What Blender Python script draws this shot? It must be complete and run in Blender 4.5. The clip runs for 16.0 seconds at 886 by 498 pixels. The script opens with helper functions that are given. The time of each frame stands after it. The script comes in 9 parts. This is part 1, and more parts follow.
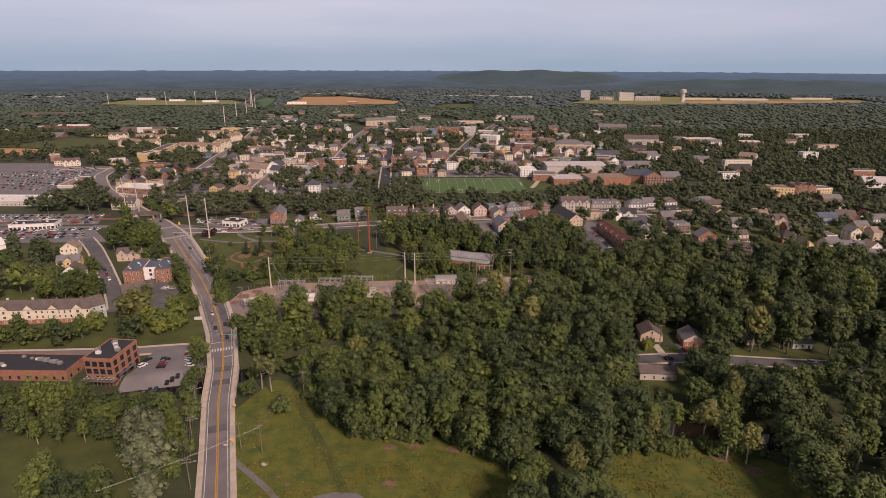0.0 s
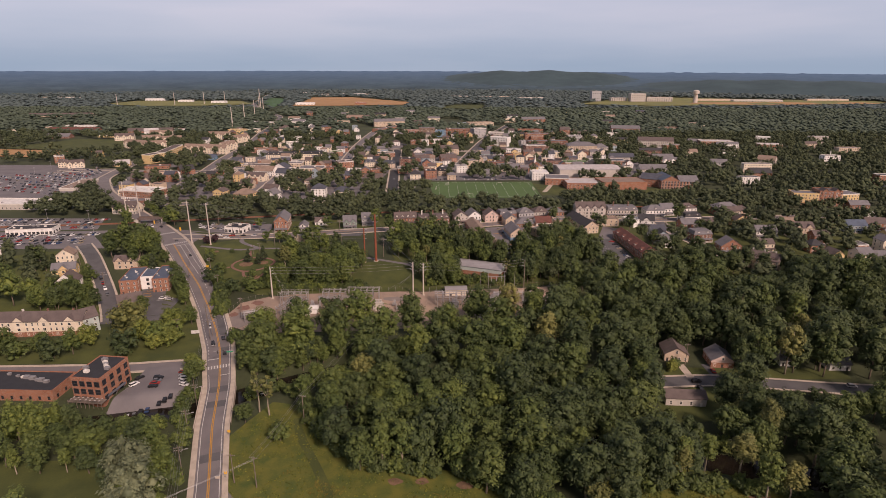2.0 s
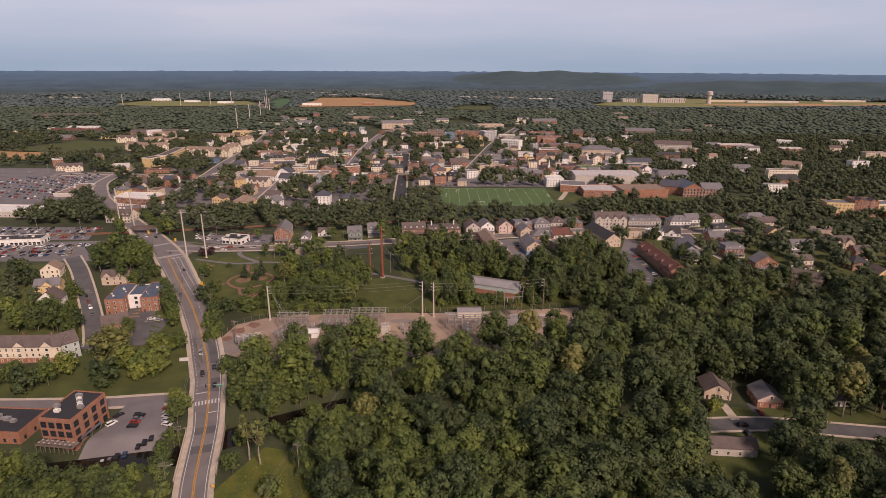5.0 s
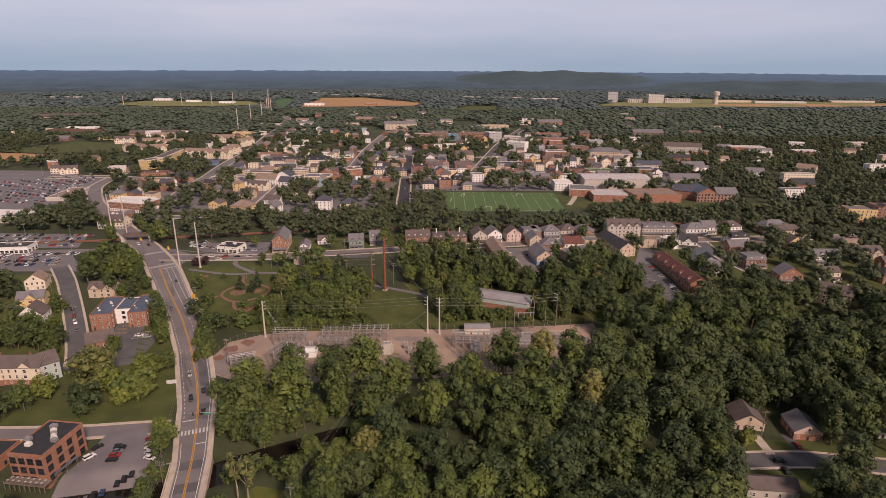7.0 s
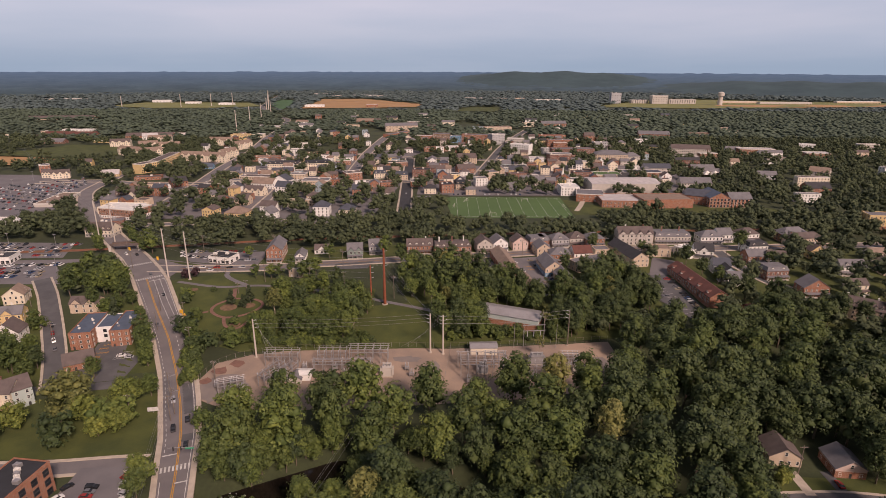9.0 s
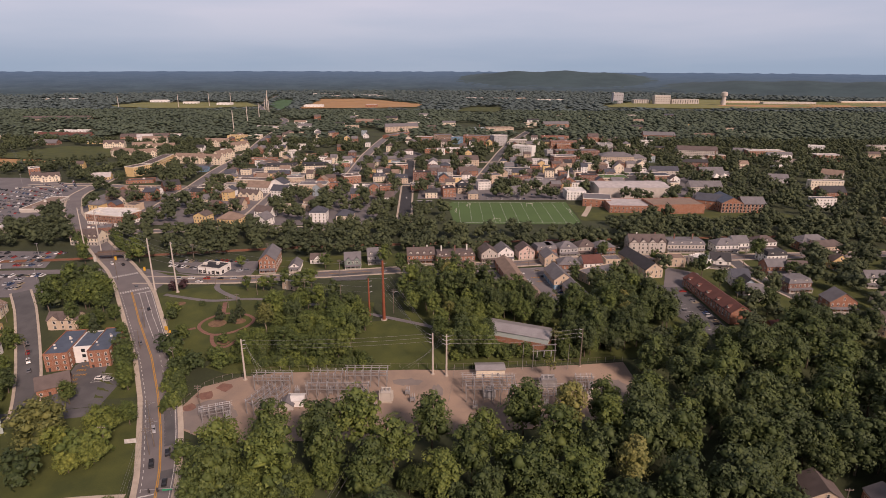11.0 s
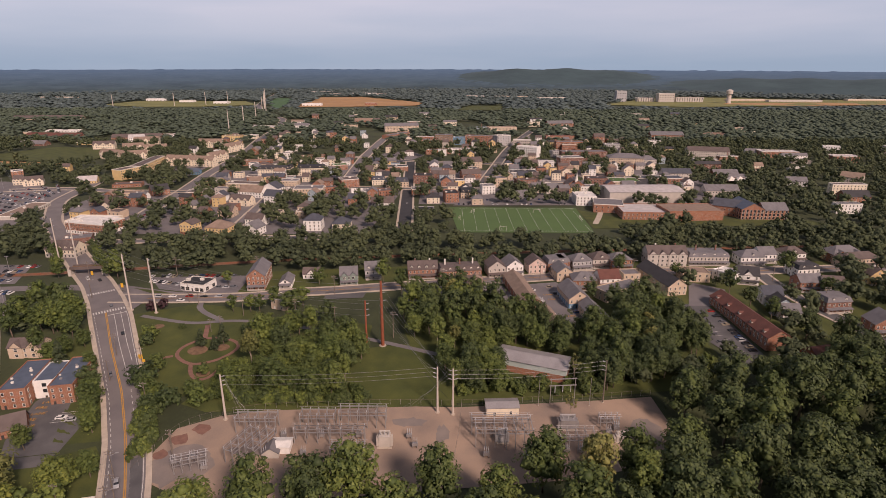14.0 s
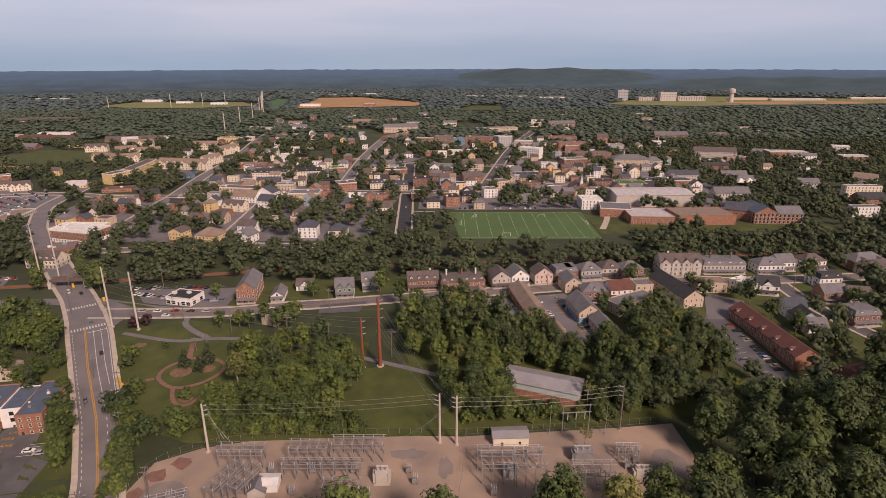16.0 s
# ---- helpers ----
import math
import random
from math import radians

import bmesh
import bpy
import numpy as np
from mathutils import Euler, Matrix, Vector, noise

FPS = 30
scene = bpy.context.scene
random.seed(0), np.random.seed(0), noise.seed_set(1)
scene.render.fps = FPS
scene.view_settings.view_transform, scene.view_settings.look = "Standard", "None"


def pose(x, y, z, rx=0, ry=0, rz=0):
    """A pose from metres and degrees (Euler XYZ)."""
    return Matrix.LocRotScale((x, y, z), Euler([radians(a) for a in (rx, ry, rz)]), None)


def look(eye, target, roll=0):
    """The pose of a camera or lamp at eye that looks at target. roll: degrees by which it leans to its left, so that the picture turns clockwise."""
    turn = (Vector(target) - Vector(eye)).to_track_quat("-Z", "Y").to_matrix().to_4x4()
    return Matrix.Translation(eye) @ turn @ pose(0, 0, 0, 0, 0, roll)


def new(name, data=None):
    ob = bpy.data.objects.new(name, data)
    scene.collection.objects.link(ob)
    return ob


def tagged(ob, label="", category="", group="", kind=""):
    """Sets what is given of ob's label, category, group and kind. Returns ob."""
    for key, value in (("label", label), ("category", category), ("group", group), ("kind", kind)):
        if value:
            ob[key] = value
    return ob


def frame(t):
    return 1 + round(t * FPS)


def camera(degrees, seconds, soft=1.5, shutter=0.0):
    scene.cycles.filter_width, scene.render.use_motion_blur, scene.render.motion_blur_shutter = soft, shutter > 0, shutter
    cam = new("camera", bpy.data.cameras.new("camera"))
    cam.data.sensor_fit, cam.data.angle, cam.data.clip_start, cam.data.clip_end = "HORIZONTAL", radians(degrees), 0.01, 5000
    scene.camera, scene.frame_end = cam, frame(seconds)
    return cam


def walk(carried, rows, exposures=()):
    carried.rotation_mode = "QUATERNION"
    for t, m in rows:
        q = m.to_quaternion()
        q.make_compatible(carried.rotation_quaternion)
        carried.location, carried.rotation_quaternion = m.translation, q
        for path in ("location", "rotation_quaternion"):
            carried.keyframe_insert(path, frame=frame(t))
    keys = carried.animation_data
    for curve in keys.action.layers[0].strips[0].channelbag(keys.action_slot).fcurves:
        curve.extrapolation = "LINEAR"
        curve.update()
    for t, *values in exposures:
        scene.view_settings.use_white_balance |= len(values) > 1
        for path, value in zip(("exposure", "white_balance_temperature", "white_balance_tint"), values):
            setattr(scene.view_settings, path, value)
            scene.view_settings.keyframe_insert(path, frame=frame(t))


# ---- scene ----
PLAN = 1.3          # metres to one unit of the plan below; houses and vehicles are given in metres
cam = camera(76.2, 16.0, soft=0.55)
PATH = [
    (0, (-0.072, 0.892, 114.465), (-0.011, 2.792, 113.845), 0.2),
    (1.5, (-0.343, 12.482, 114.376), (-0.305, 14.383, 113.757), 0.2),
    (3.5, (-1.315, 28.744, 114.689), (-1.298, 30.646, 114.071), 0.2),
    (7, (-4.35, 58.646, 115.465), (-4.352, 60.548, 114.845), 0.3),
    (9, (-5.376, 76.205, 115.246), (-5.383, 78.107, 114.629), 0.2),
    (12.5, (-7.918, 106.679, 115.565), (-7.925, 108.58, 114.943), 0.2),
    (14.5, (-9.086, 123.947, 115.517), (-9.093, 125.846, 114.891), 0.1),
    (16, (-9.533, 136.405, 115.086), (-9.54, 138.304, 114.46), -0.1),
]
walk(cam, [(t, look([PLAN * c for c in eye], [PLAN * c for c in target], roll)) for t, eye, target, roll in PATH], [(0, 0.27, 6850, 24), (16, 0.27, 6850, 24)])

# ---- light ----
SUN_AZ, SUN_EL = 147.0, 38.0          # degrees clockwise from +y, degrees up
world = bpy.data.worlds.new("evening_sky")
scene.world = world
world.use_nodes = True
wt = world.node_tree
wt.nodes.clear()
w_out = wt.nodes.new("ShaderNodeOutputWorld")
w_bg = wt.nodes.new("ShaderNodeBackground")
w_sky = wt.nodes.new("ShaderNodeTexSky")
w_sky.sky_type, w_sky.sun_disc = "NISHITA", False
w_sky.sun_elevation, w_sky.sun_rotation = radians(SUN_EL), radians(SUN_AZ)
w_sky.dust_density, w_sky.air_density = 2.0, 1.0
w_co = wt.nodes.new("ShaderNodeTexCoord")
w_map = wt.nodes.new("ShaderNodeMapping")
w_map.inputs["Scale"].default_value = (1.2, 1.2, 9.0)
w_noise = wt.nodes.new("ShaderNodeTexNoise")
w_noise.inputs["Scale"].default_value, w_noise.inputs["Detail"].default_value = 1.6, 5.0
w_sep = wt.nodes.new("ShaderNodeSeparateXYZ")
w_grad = wt.nodes.new("ShaderNodeValToRGB")       # thin high cloud: blue grey low down, lilac and cream above
for n, (p, c) in enumerate([(0.0, (3.4, 4.75, 6.0)), (0.035, (3.9, 5.1, 6.4)), (0.09, (5.0, 5.8, 6.9)), (0.2, (5.4, 5.8, 6.6)), (0.42, (2.2, 2.4, 2.8)), (1.0, (2.0, 2.2, 2.6))]):
    e = w_grad.color_ramp.elements[n] if n < 2 else w_grad.color_ramp.elements.new(p)
    e.position, e.color = p, (c[0] / 10, c[1] / 10, c[2] / 10, 1)
w_cloud = wt.nodes.new("ShaderNodeValToRGB")
w_cloud.color_ramp.elements[0].position, w_cloud.color_ramp.elements[0].color = 0.4, (0.93, 0.94, 0.97, 1)
w_cloud.color_ramp.elements[1].position, w_cloud.color_ramp.elements[1].color = 0.65, (1.12, 1.05, 1.04, 1)
w_mul = wt.nodes.new("ShaderNodeMix")
w_mul.data_type, w_mul.blend_type = "RGBA", "MULTIPLY"
w_mul.inputs[0].default_value = 1.0
w_ten = wt.nodes.new("ShaderNodeMix")
w_ten.data_type, w_ten.blend_type = "RGBA", "MULTIPLY"
w_ten.inputs[0].default_value = 1.0
w_ten.inputs[7].default_value = (10, 10, 10, 1)
w_mix = wt.nodes.new("ShaderNodeMix")
w_mix.data_type = "RGBA"
w_mix.inputs[0].default_value = 0.85
wt.links.new(w_co.outputs["Generated"], w_map.inputs["Vector"])
wt.links.new(w_map.outputs["Vector"], w_noise.inputs["Vector"])
wt.links.new(w_co.outputs["Generated"], w_sep.inputs[0])
wt.links.new(w_sep.outputs["Z"], w_grad.inputs[0])
wt.links.new(w_noise.outputs["Fac"], w_cloud.inputs[0])
wt.links.new(w_grad.outputs["Color"], w_mul.inputs[6])
wt.links.new(w_cloud.outputs["Color"], w_mul.inputs[7])
wt.links.new(w_mul.outputs[2], w_ten.inputs[6])
wt.links.new(w_sky.outputs["Color"], w_mix.inputs[6])
wt.links.new(w_ten.outputs[2], w_mix.inputs[7])
wt.links.new(w_mix.outputs[2], w_bg.inputs["Color"])
w_bg.inputs["Strength"].default_value = 0.086
wt.links.new(w_bg.outputs[0], w_out.inputs[0])

sun = new("sun", bpy.data.lights.new("sun", "SUN"))
sun.data.energy, sun.data.angle, sun.data.color = 3.3, radians(11), (1.0, 0.83, 0.70)
sun.matrix_world = look((0, 0, 0), (-math.sin(radians(SUN_AZ)) * math.cos(radians(SUN_EL)), -math.cos(radians(SUN_AZ)) * math.cos(radians(SUN_EL)), -math.sin(radians(SUN_EL))))

# ---- materials ----
def mat(name, col, col2=None, rough=0.8, scale=0.5, fine=6.0, bump=0.0, metal=0.0, island=0.0, rand=0.0, through_light=0.0, mid=0.5):
    """A surface of two colours mixed by coarse and fine noise in world space, with relief; island and rand vary the value piece by piece."""
    m = bpy.data.materials.new(name)
    m.use_nodes = True
    t = m.node_tree
    b = t.nodes["Principled BSDF"]
    b.inputs["Roughness"].default_value, b.inputs["Metallic"].default_value = rough, metal
    col2 = col2 or tuple(c * 0.72 for c in col)
    geo = t.nodes.new("ShaderNodeNewGeometry")
    n1, n2 = t.nodes.new("ShaderNodeTexNoise"), t.nodes.new("ShaderNodeTexNoise")
    n1.inputs["Scale"].default_value, n2.inputs["Scale"].default_value = scale, fine
    n1.inputs["Detail"].default_value, n2.inputs["Detail"].default_value = 4.0, 3.0
    for n in (n1, n2):
        t.links.new(geo.outputs["Position"], n.inputs["Vector"])
    add = t.nodes.new("ShaderNodeMath")
    add.operation = "MULTIPLY_ADD"
    add.inputs[1].default_value = 0.4
    t.links.new(n2.outputs["Fac"], add.inputs[0])
    t.links.new(n1.outputs["Fac"], add.inputs[2])
    ramp = t.nodes.new("ShaderNodeValToRGB")
    ramp.color_ramp.elements[0].position, ramp.color_ramp.elements[1].position = mid + 0.02, mid + 0.38
    ramp.color_ramp.elements[0].color, ramp.color_ramp.elements[1].color = (*col2, 1), (*col, 1)
    t.links.new(add.outputs[0], ramp.inputs[0])
    out = ramp.outputs["Color"]
    for amount, sock in ((island, geo.outputs["Random Per Island"]), (rand, None)):
        if amount:
            if sock is None:
                sock = t.nodes.new("ShaderNodeObjectInfo").outputs["Random"]
            hsv, rng = t.nodes.new("ShaderNodeHueSaturation"), t.nodes.new("ShaderNodeMapRange")
            rng.inputs["To Min"].default_value, rng.inputs["To Max"].default_value = 1 - amount, 1 + amount
            t.links.new(sock, rng.inputs["Value"])
            t.links.new(rng.outputs[0], hsv.inputs["Value"])
            hue = t.nodes.new("ShaderNodeMapRange")
            hue.inputs["To Min"].default_value, hue.inputs["To Max"].default_value = 0.5 + amount * 0.05, 0.5 - amount * 0.05
            t.links.new(sock, hue.inputs["Value"])
            t.links.new(hue.outputs[0], hsv.inputs["Hue"])
            t.links.new(out, hsv.inputs["Color"])
            out = hsv.outputs["Color"]
    t.links.new(out, b.inputs["Base Color"])
    if bump:
        bp = t.nodes.new("ShaderNodeBump")
        bp.inputs["Strength"].default_value, bp.inputs["Distance"].default_value = 0.6, bump
        t.links.new(add.outputs[0], bp.inputs["Height"])
        t.links.new(bp.outputs[0], b.inputs["Normal"])
    if through_light:
        tr, mx = t.nodes.new("ShaderNodeBsdfTranslucent"), t.nodes.new("ShaderNodeMixShader")
        mx.inputs[0].default_value = through_light
        t.links.new(out, tr.inputs["Color"])
        t.links.new(b.outputs[0], mx.inputs[1])
        t.links.new(tr.outputs[0], mx.inputs[2])
        t.links.new(mx.outputs[0], t.nodes["Material Output"].inputs["Surface"])
    return m


def brick_mat(name, col, col2, mortar):
    """Brickwork: courses in world height over a noise of brick tones."""
    m = mat(name, col, col2, 0.85, 0.4, 9.0, 0.01)
    t = m.node_tree
    b = t.nodes["Principled BSDF"]
    prev = b.inputs["Base Color"].links[0].from_socket
    geo = t.nodes.new("ShaderNodeNewGeometry")
    sep, com = t.nodes.new("ShaderNodeSeparateXYZ"), t.nodes.new("ShaderNodeCombineXYZ")
    sm = t.nodes.new("ShaderNodeMath")
    t.links.new(geo.outputs["Position"], sep.inputs[0])
    t.links.new(sep.outputs["X"], sm.inputs[0])
    t.links.new(sep.outputs["Y"], sm.inputs[1])
    t.links.new(sm.outputs[0], com.inputs["X"])
    t.links.new(sep.outputs["Z"], com.inputs["Y"])
    br = t.nodes.new("ShaderNodeTexBrick")
    br.inputs["Scale"].default_value = 1.0
    br.inputs["Brick Width"].default_value, br.inputs["Row Height"].default_value = 0.22, 0.075
    br.inputs["Mortar Size"].default_value = 0.008
    br.inputs["Mortar"].default_value = (*mortar, 1)
    t.links.new(com.outputs[0], br.inputs["Vector"])
    t.links.new(prev, br.inputs["Color1"])
    t.links.new(prev, br.inputs["Color2"])
    t.links.new(br.outputs["Color"], b.inputs["Base Color"])
    return m


M = {}
M["meadow"] = mat("meadow_grass", (0.124, 0.120, 0.018), (0.054, 0.078, 0.012), 0.95, 0.16, 2.2, 0.25)
M["lawn"] = mat("mown_lawn", (0.074, 0.086, 0.018), (0.042, 0.055, 0.012), 0.95, 0.09, 2.0, 0.05)
M["dry_grass"] = mat("dry_grass", (0.20, 0.15, 0.03), (0.10, 0.105, 0.018), 0.95, 0.6, 2.0, 0.1)
M["soil"] = mat("bare_soil", (0.20, 0.12, 0.07), (0.12, 0.075, 0.045), 0.95, 0.5, 3.0, 0.05)
M["asphalt"] = mat("worn_asphalt", (0.115, 0.11, 0.112), (0.075, 0.073, 0.076), 0.85, 0.12, 5.0, 0.004)
M["asphalt_dark"] = mat("new_asphalt", (0.045, 0.045, 0.048), (0.03, 0.03, 0.033), 0.8, 0.2, 6.0, 0.004)
M["road"] = mat("road_asphalt", (0.185, 0.165, 0.162), (0.14, 0.126, 0.128), 0.85, 0.09, 4.0, 0.004)
M["lot"] = mat("parking_asphalt", (0.175, 0.16, 0.162), (0.13, 0.12, 0.125), 0.85, 0.08, 4.0, 0.004)
M["concrete"] = mat("pale_concrete", (0.50, 0.42, 0.34), (0.38, 0.32, 0.26), 0.85, 0.3, 4.0, 0.005)
M["gravel"] = mat("substation_gravel", (0.34, 0.245, 0.18), (0.215, 0.165, 0.135), 0.95, 0.06, 5.0, 0.03)
M["gravel_dark"] = mat("grey_gravel", (0.235, 0.195, 0.17), (0.17, 0.145, 0.135), 0.95, 0.12, 5.0, 0.03)
M["paint_white"] = mat("white_road_paint", (0.62, 0.6, 0.57), (0.42, 0.4, 0.38), 0.7, 0.8, 8.0)
M["paint_yellow"] = mat("orange_yellow_road_paint", (0.52, 0.27, 0.045), (0.38, 0.2, 0.04), 0.7, 0.8, 8.0)
M["water"] = mat("dark_river_water", (0.018, 0.014, 0.010), (0.012, 0.010, 0.008), 0.12, 0.3, 1.5, 0.02)
M["foam"] = mat("white_water", (0.7, 0.7, 0.7), (0.3, 0.3, 0.3), 0.5, 1.0, 4.0, 0.1)
M["path_brick"] = mat("red_brick_paving", (0.22, 0.115, 0.085), (0.16, 0.085, 0.065), 0.9, 0.5, 6.0)
M["turf"] = mat("artificial_turf", (0.075, 0.135, 0.04), (0.062, 0.115, 0.034), 0.95, 0.03, 1.0)
M["wheat"] = mat("ripe_grain", (0.40, 0.23, 0.10), (0.31, 0.18, 0.08), 0.95, 0.012, 0.2)
M["pasture"] = mat("yellow_green_pasture", (0.20, 0.19, 0.06), (0.14, 0.15, 0.05), 0.95, 0.012, 0.2)
M["crop"] = mat("green_crop", (0.055, 0.12, 0.045), (0.045, 0.10, 0.04), 0.95, 0.02, 0.2)
M["ground"] = mat("leaf_litter_and_weeds", (0.050, 0.062, 0.024), (0.028, 0.036, 0.014), 0.95, 0.035, 0.6, 0.1)
M["distance"] = mat("haze_tinted_far_woods", (0.050, 0.088, 0.104), (0.026, 0.050, 0.062), 1.0, 0.005, 0.05, 0.0)
far_mat = M["distance"].node_tree          # haze painted into the colour: the far backdrop grows bluer with the distance
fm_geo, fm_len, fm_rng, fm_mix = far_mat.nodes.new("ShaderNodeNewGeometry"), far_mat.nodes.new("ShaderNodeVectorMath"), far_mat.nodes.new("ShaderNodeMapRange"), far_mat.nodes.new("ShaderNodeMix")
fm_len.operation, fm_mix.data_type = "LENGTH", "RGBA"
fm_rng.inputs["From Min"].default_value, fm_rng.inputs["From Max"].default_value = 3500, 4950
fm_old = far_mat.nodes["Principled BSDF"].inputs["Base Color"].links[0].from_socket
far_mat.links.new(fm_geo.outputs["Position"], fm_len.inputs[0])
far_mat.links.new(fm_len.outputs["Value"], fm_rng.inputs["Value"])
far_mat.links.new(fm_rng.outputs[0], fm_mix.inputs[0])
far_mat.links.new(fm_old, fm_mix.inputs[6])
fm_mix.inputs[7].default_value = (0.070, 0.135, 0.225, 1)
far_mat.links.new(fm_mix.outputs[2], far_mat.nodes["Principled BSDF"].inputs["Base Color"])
# the hills' woods are tinted blue, distance haze put into their colour
M["hill"] = mat("haze_blue_hill", (0.046, 0.082, 0.092), (0.032, 0.060, 0.070), 1.0, 0.006, 0.03, 0.0)
M["bark"] = mat("grey_brown_bark", (0.17, 0.13, 0.095), (0.10, 0.08, 0.06), 0.95, 0.8, 6.0, 0.02)
M["bark_pale"] = mat("pale_bark", (0.34, 0.29, 0.22), (0.2, 0.16, 0.12), 0.95, 0.8, 6.0, 0.02)
GREENS = {"leaf_a": ((0.074, 0.102, 0.020), (0.043, 0.065, 0.013)), "leaf_b": ((0.049, 0.073, 0.018), (0.029, 0.047, 0.012)),
          "leaf_c": ((0.102, 0.134, 0.025), (0.064, 0.092, 0.017)), "leaf_d": ((0.150, 0.152, 0.040), (0.100, 0.108, 0.026)), "leaf_e": ((0.145, 0.170, 0.030), (0.090, 0.115, 0.018)),
          "leaf_grey": ((0.15, 0.17, 0.09), (0.095, 0.112, 0.055)), "leaf_dark": ((0.038, 0.054, 0.018), (0.026, 0.040, 0.013))}
for key, (c1, c2) in GREENS.items():
    M[key] = mat("foliage_" + key[5:], c1, c2, 0.75, 0.06, 1.1, 0.0, 0.0, 0.34, 0.18, 0.0)
M["woods"] = mat("far_foliage", (0.074, 0.092, 0.038), (0.042, 0.057, 0.025), 0.85, 0.03, 0.5, 0.3, 0.0, 0.2, 0.0, 0.0)
# distance haze painted into the foliage colour, stronger in woods_far than in woods_mid
M["woods_far"] = mat("hazed_far_foliage", (0.088, 0.118, 0.110), (0.056, 0.080, 0.080), 0.9, 0.012, 0.2, 0.0, 0.0, 0.08, 0.0, 0.0)
M["woods_mid"] = mat("lightly_hazed_foliage", (0.078, 0.104, 0.066), (0.046, 0.066, 0.044), 0.9, 0.02, 0.3, 0.0, 0.0, 0.10, 0.0, 0.0)
M["tuft"] = mat("grass_tufts", (0.185, 0.190, 0.030), (0.105, 0.130, 0.020), 0.9, 0.12, 1.0, 0.0, 0.0, 0.45, 0.0, 0.2)
M["brick"] = brick_mat("orange_red_brick", (0.33, 0.125, 0.065), (0.23, 0.085, 0.045), (0.32, 0.24, 0.19))
M["brick_dark"] = brick_mat("dark_red_brick", (0.22, 0.085, 0.055), (0.15, 0.06, 0.04), (0.26, 0.2, 0.17))
M["brick_brown"] = brick_mat("brown_brick", (0.22, 0.13, 0.085), (0.16, 0.095, 0.065), (0.27, 0.22, 0.18))
for key, c in {"white": (0.78, 0.75, 0.71), "cream": (0.74, 0.64, 0.50), "yellow": (0.68, 0.49, 0.24), "tan": (0.55, 0.43, 0.32), "pale_blue": (0.33, 0.40, 0.44),
               "blue": (0.13, 0.25, 0.36), "grey": (0.40, 0.39, 0.39), "green": (0.20, 0.25, 0.22), "pink": (0.60, 0.45, 0.39), "stone": (0.50, 0.45, 0.40), "sage": (0.42, 0.48, 0.45)}.items():
    M[key] = mat(key + "_siding", c, tuple(v * 0.85 for v in c), 0.75, 0.25, 3.0, 0.01)
for key, c in {"roof_brown": (0.130, 0.100, 0.092), "roof_grey": (0.175, 0.165, 0.172), "roof_dark": (0.05, 0.048, 0.052), "roof_red": (0.14, 0.055, 0.042), "roof_blue": (0.09, 0.115, 0.16),
               "roof_tan": (0.27, 0.195, 0.15), "roof_black": (0.03, 0.031, 0.036), "roof_pale": (0.50, 0.46, 0.45), "roof_slate": (0.075, 0.08, 0.10), "roof_white": (0.72, 0.69, 0.65)}.items():
    M[key] = mat(key, c, tuple(v * 0.75 for v in c), 0.85, 0.3, 5.0, 0.02)
M["metal_roof"] = mat("grey_sheet_roof", (0.36, 0.34, 0.34), (0.28, 0.26, 0.26), 0.5, 0.15, 2.0, 0.0, 0.2)
M["glass"] = mat("window_glass", (0.03, 0.033, 0.038), (0.02, 0.022, 0.026), 0.12, 0.5, 2.0)
M["trim"] = mat("white_trim", (0.72, 0.68, 0.62), (0.6, 0.56, 0.5), 0.6, 0.5, 4.0)
M["dark_trim"] = mat("dark_trim", (0.05, 0.045, 0.045), (0.03, 0.03, 0.03), 0.6, 0.5, 4.0)
M["steel"] = mat("galvanised_steel", (0.42, 0.40, 0.39), (0.33, 0.31, 0.31), 0.45, 0.4, 4.0, 0.0, 0.5)
M["pole_steel"] = mat("pale_steel_pole", (0.52, 0.46, 0.40), (0.45, 0.39, 0.34), 0.6, 0.2, 3.0)
M["rust"] = mat("rust_red_steel", (0.26, 0.075, 0.035), (0.19, 0.055, 0.028), 0.8, 0.3, 3.0)
M["wood"] = mat("weathered_wood", (0.20, 0.16, 0.13), (0.13, 0.105, 0.085), 0.9, 0.5, 5.0)
M["wire"] = mat("weathered_cable", (0.30, 0.30, 0.30), (0.2, 0.2, 0.2), 0.5, 0.5, 2.0, 0.0, 0.6)
M["porcelain"] = mat("grey_porcelain", (0.42, 0.42, 0.43), (0.33, 0.33, 0.34), 0.3, 1.0, 4.0)
M["tyre"] = mat("black_rubber", (0.02, 0.02, 0.02), None, 0.9)
M["yellow_sign"] = mat("yellow_sign_sheet", (0.75, 0.42, 0.04), (0.65, 0.36, 0.04), 0.5)
M["green_sign"] = mat("green_sign_sheet", (0.02, 0.28, 0.14), (0.02, 0.24, 0.12), 0.5)
M["red_leaf"] = mat("purple_leaf", (0.055, 0.022, 0.026), (0.03, 0.014, 0.016), 0.7, 0.6, 3.0, 0.0, 0.0, 0.3)
for key, c in {"car_white": (0.70, 0.69, 0.67), "car_silver": (0.40, 0.40, 0.41), "car_grey": (0.14, 0.14, 0.15), "car_black": (0.018, 0.018, 0.02), "car_red": (0.28, 0.03, 0.025), "car_blue": (0.03, 0.06, 0.14), "car_tan": (0.30, 0.25, 0.18)}.items():
    M[key] = mat(key + "_paint", c, tuple(v * 0.95 for v in c), 0.25, 0.5, 2.0)

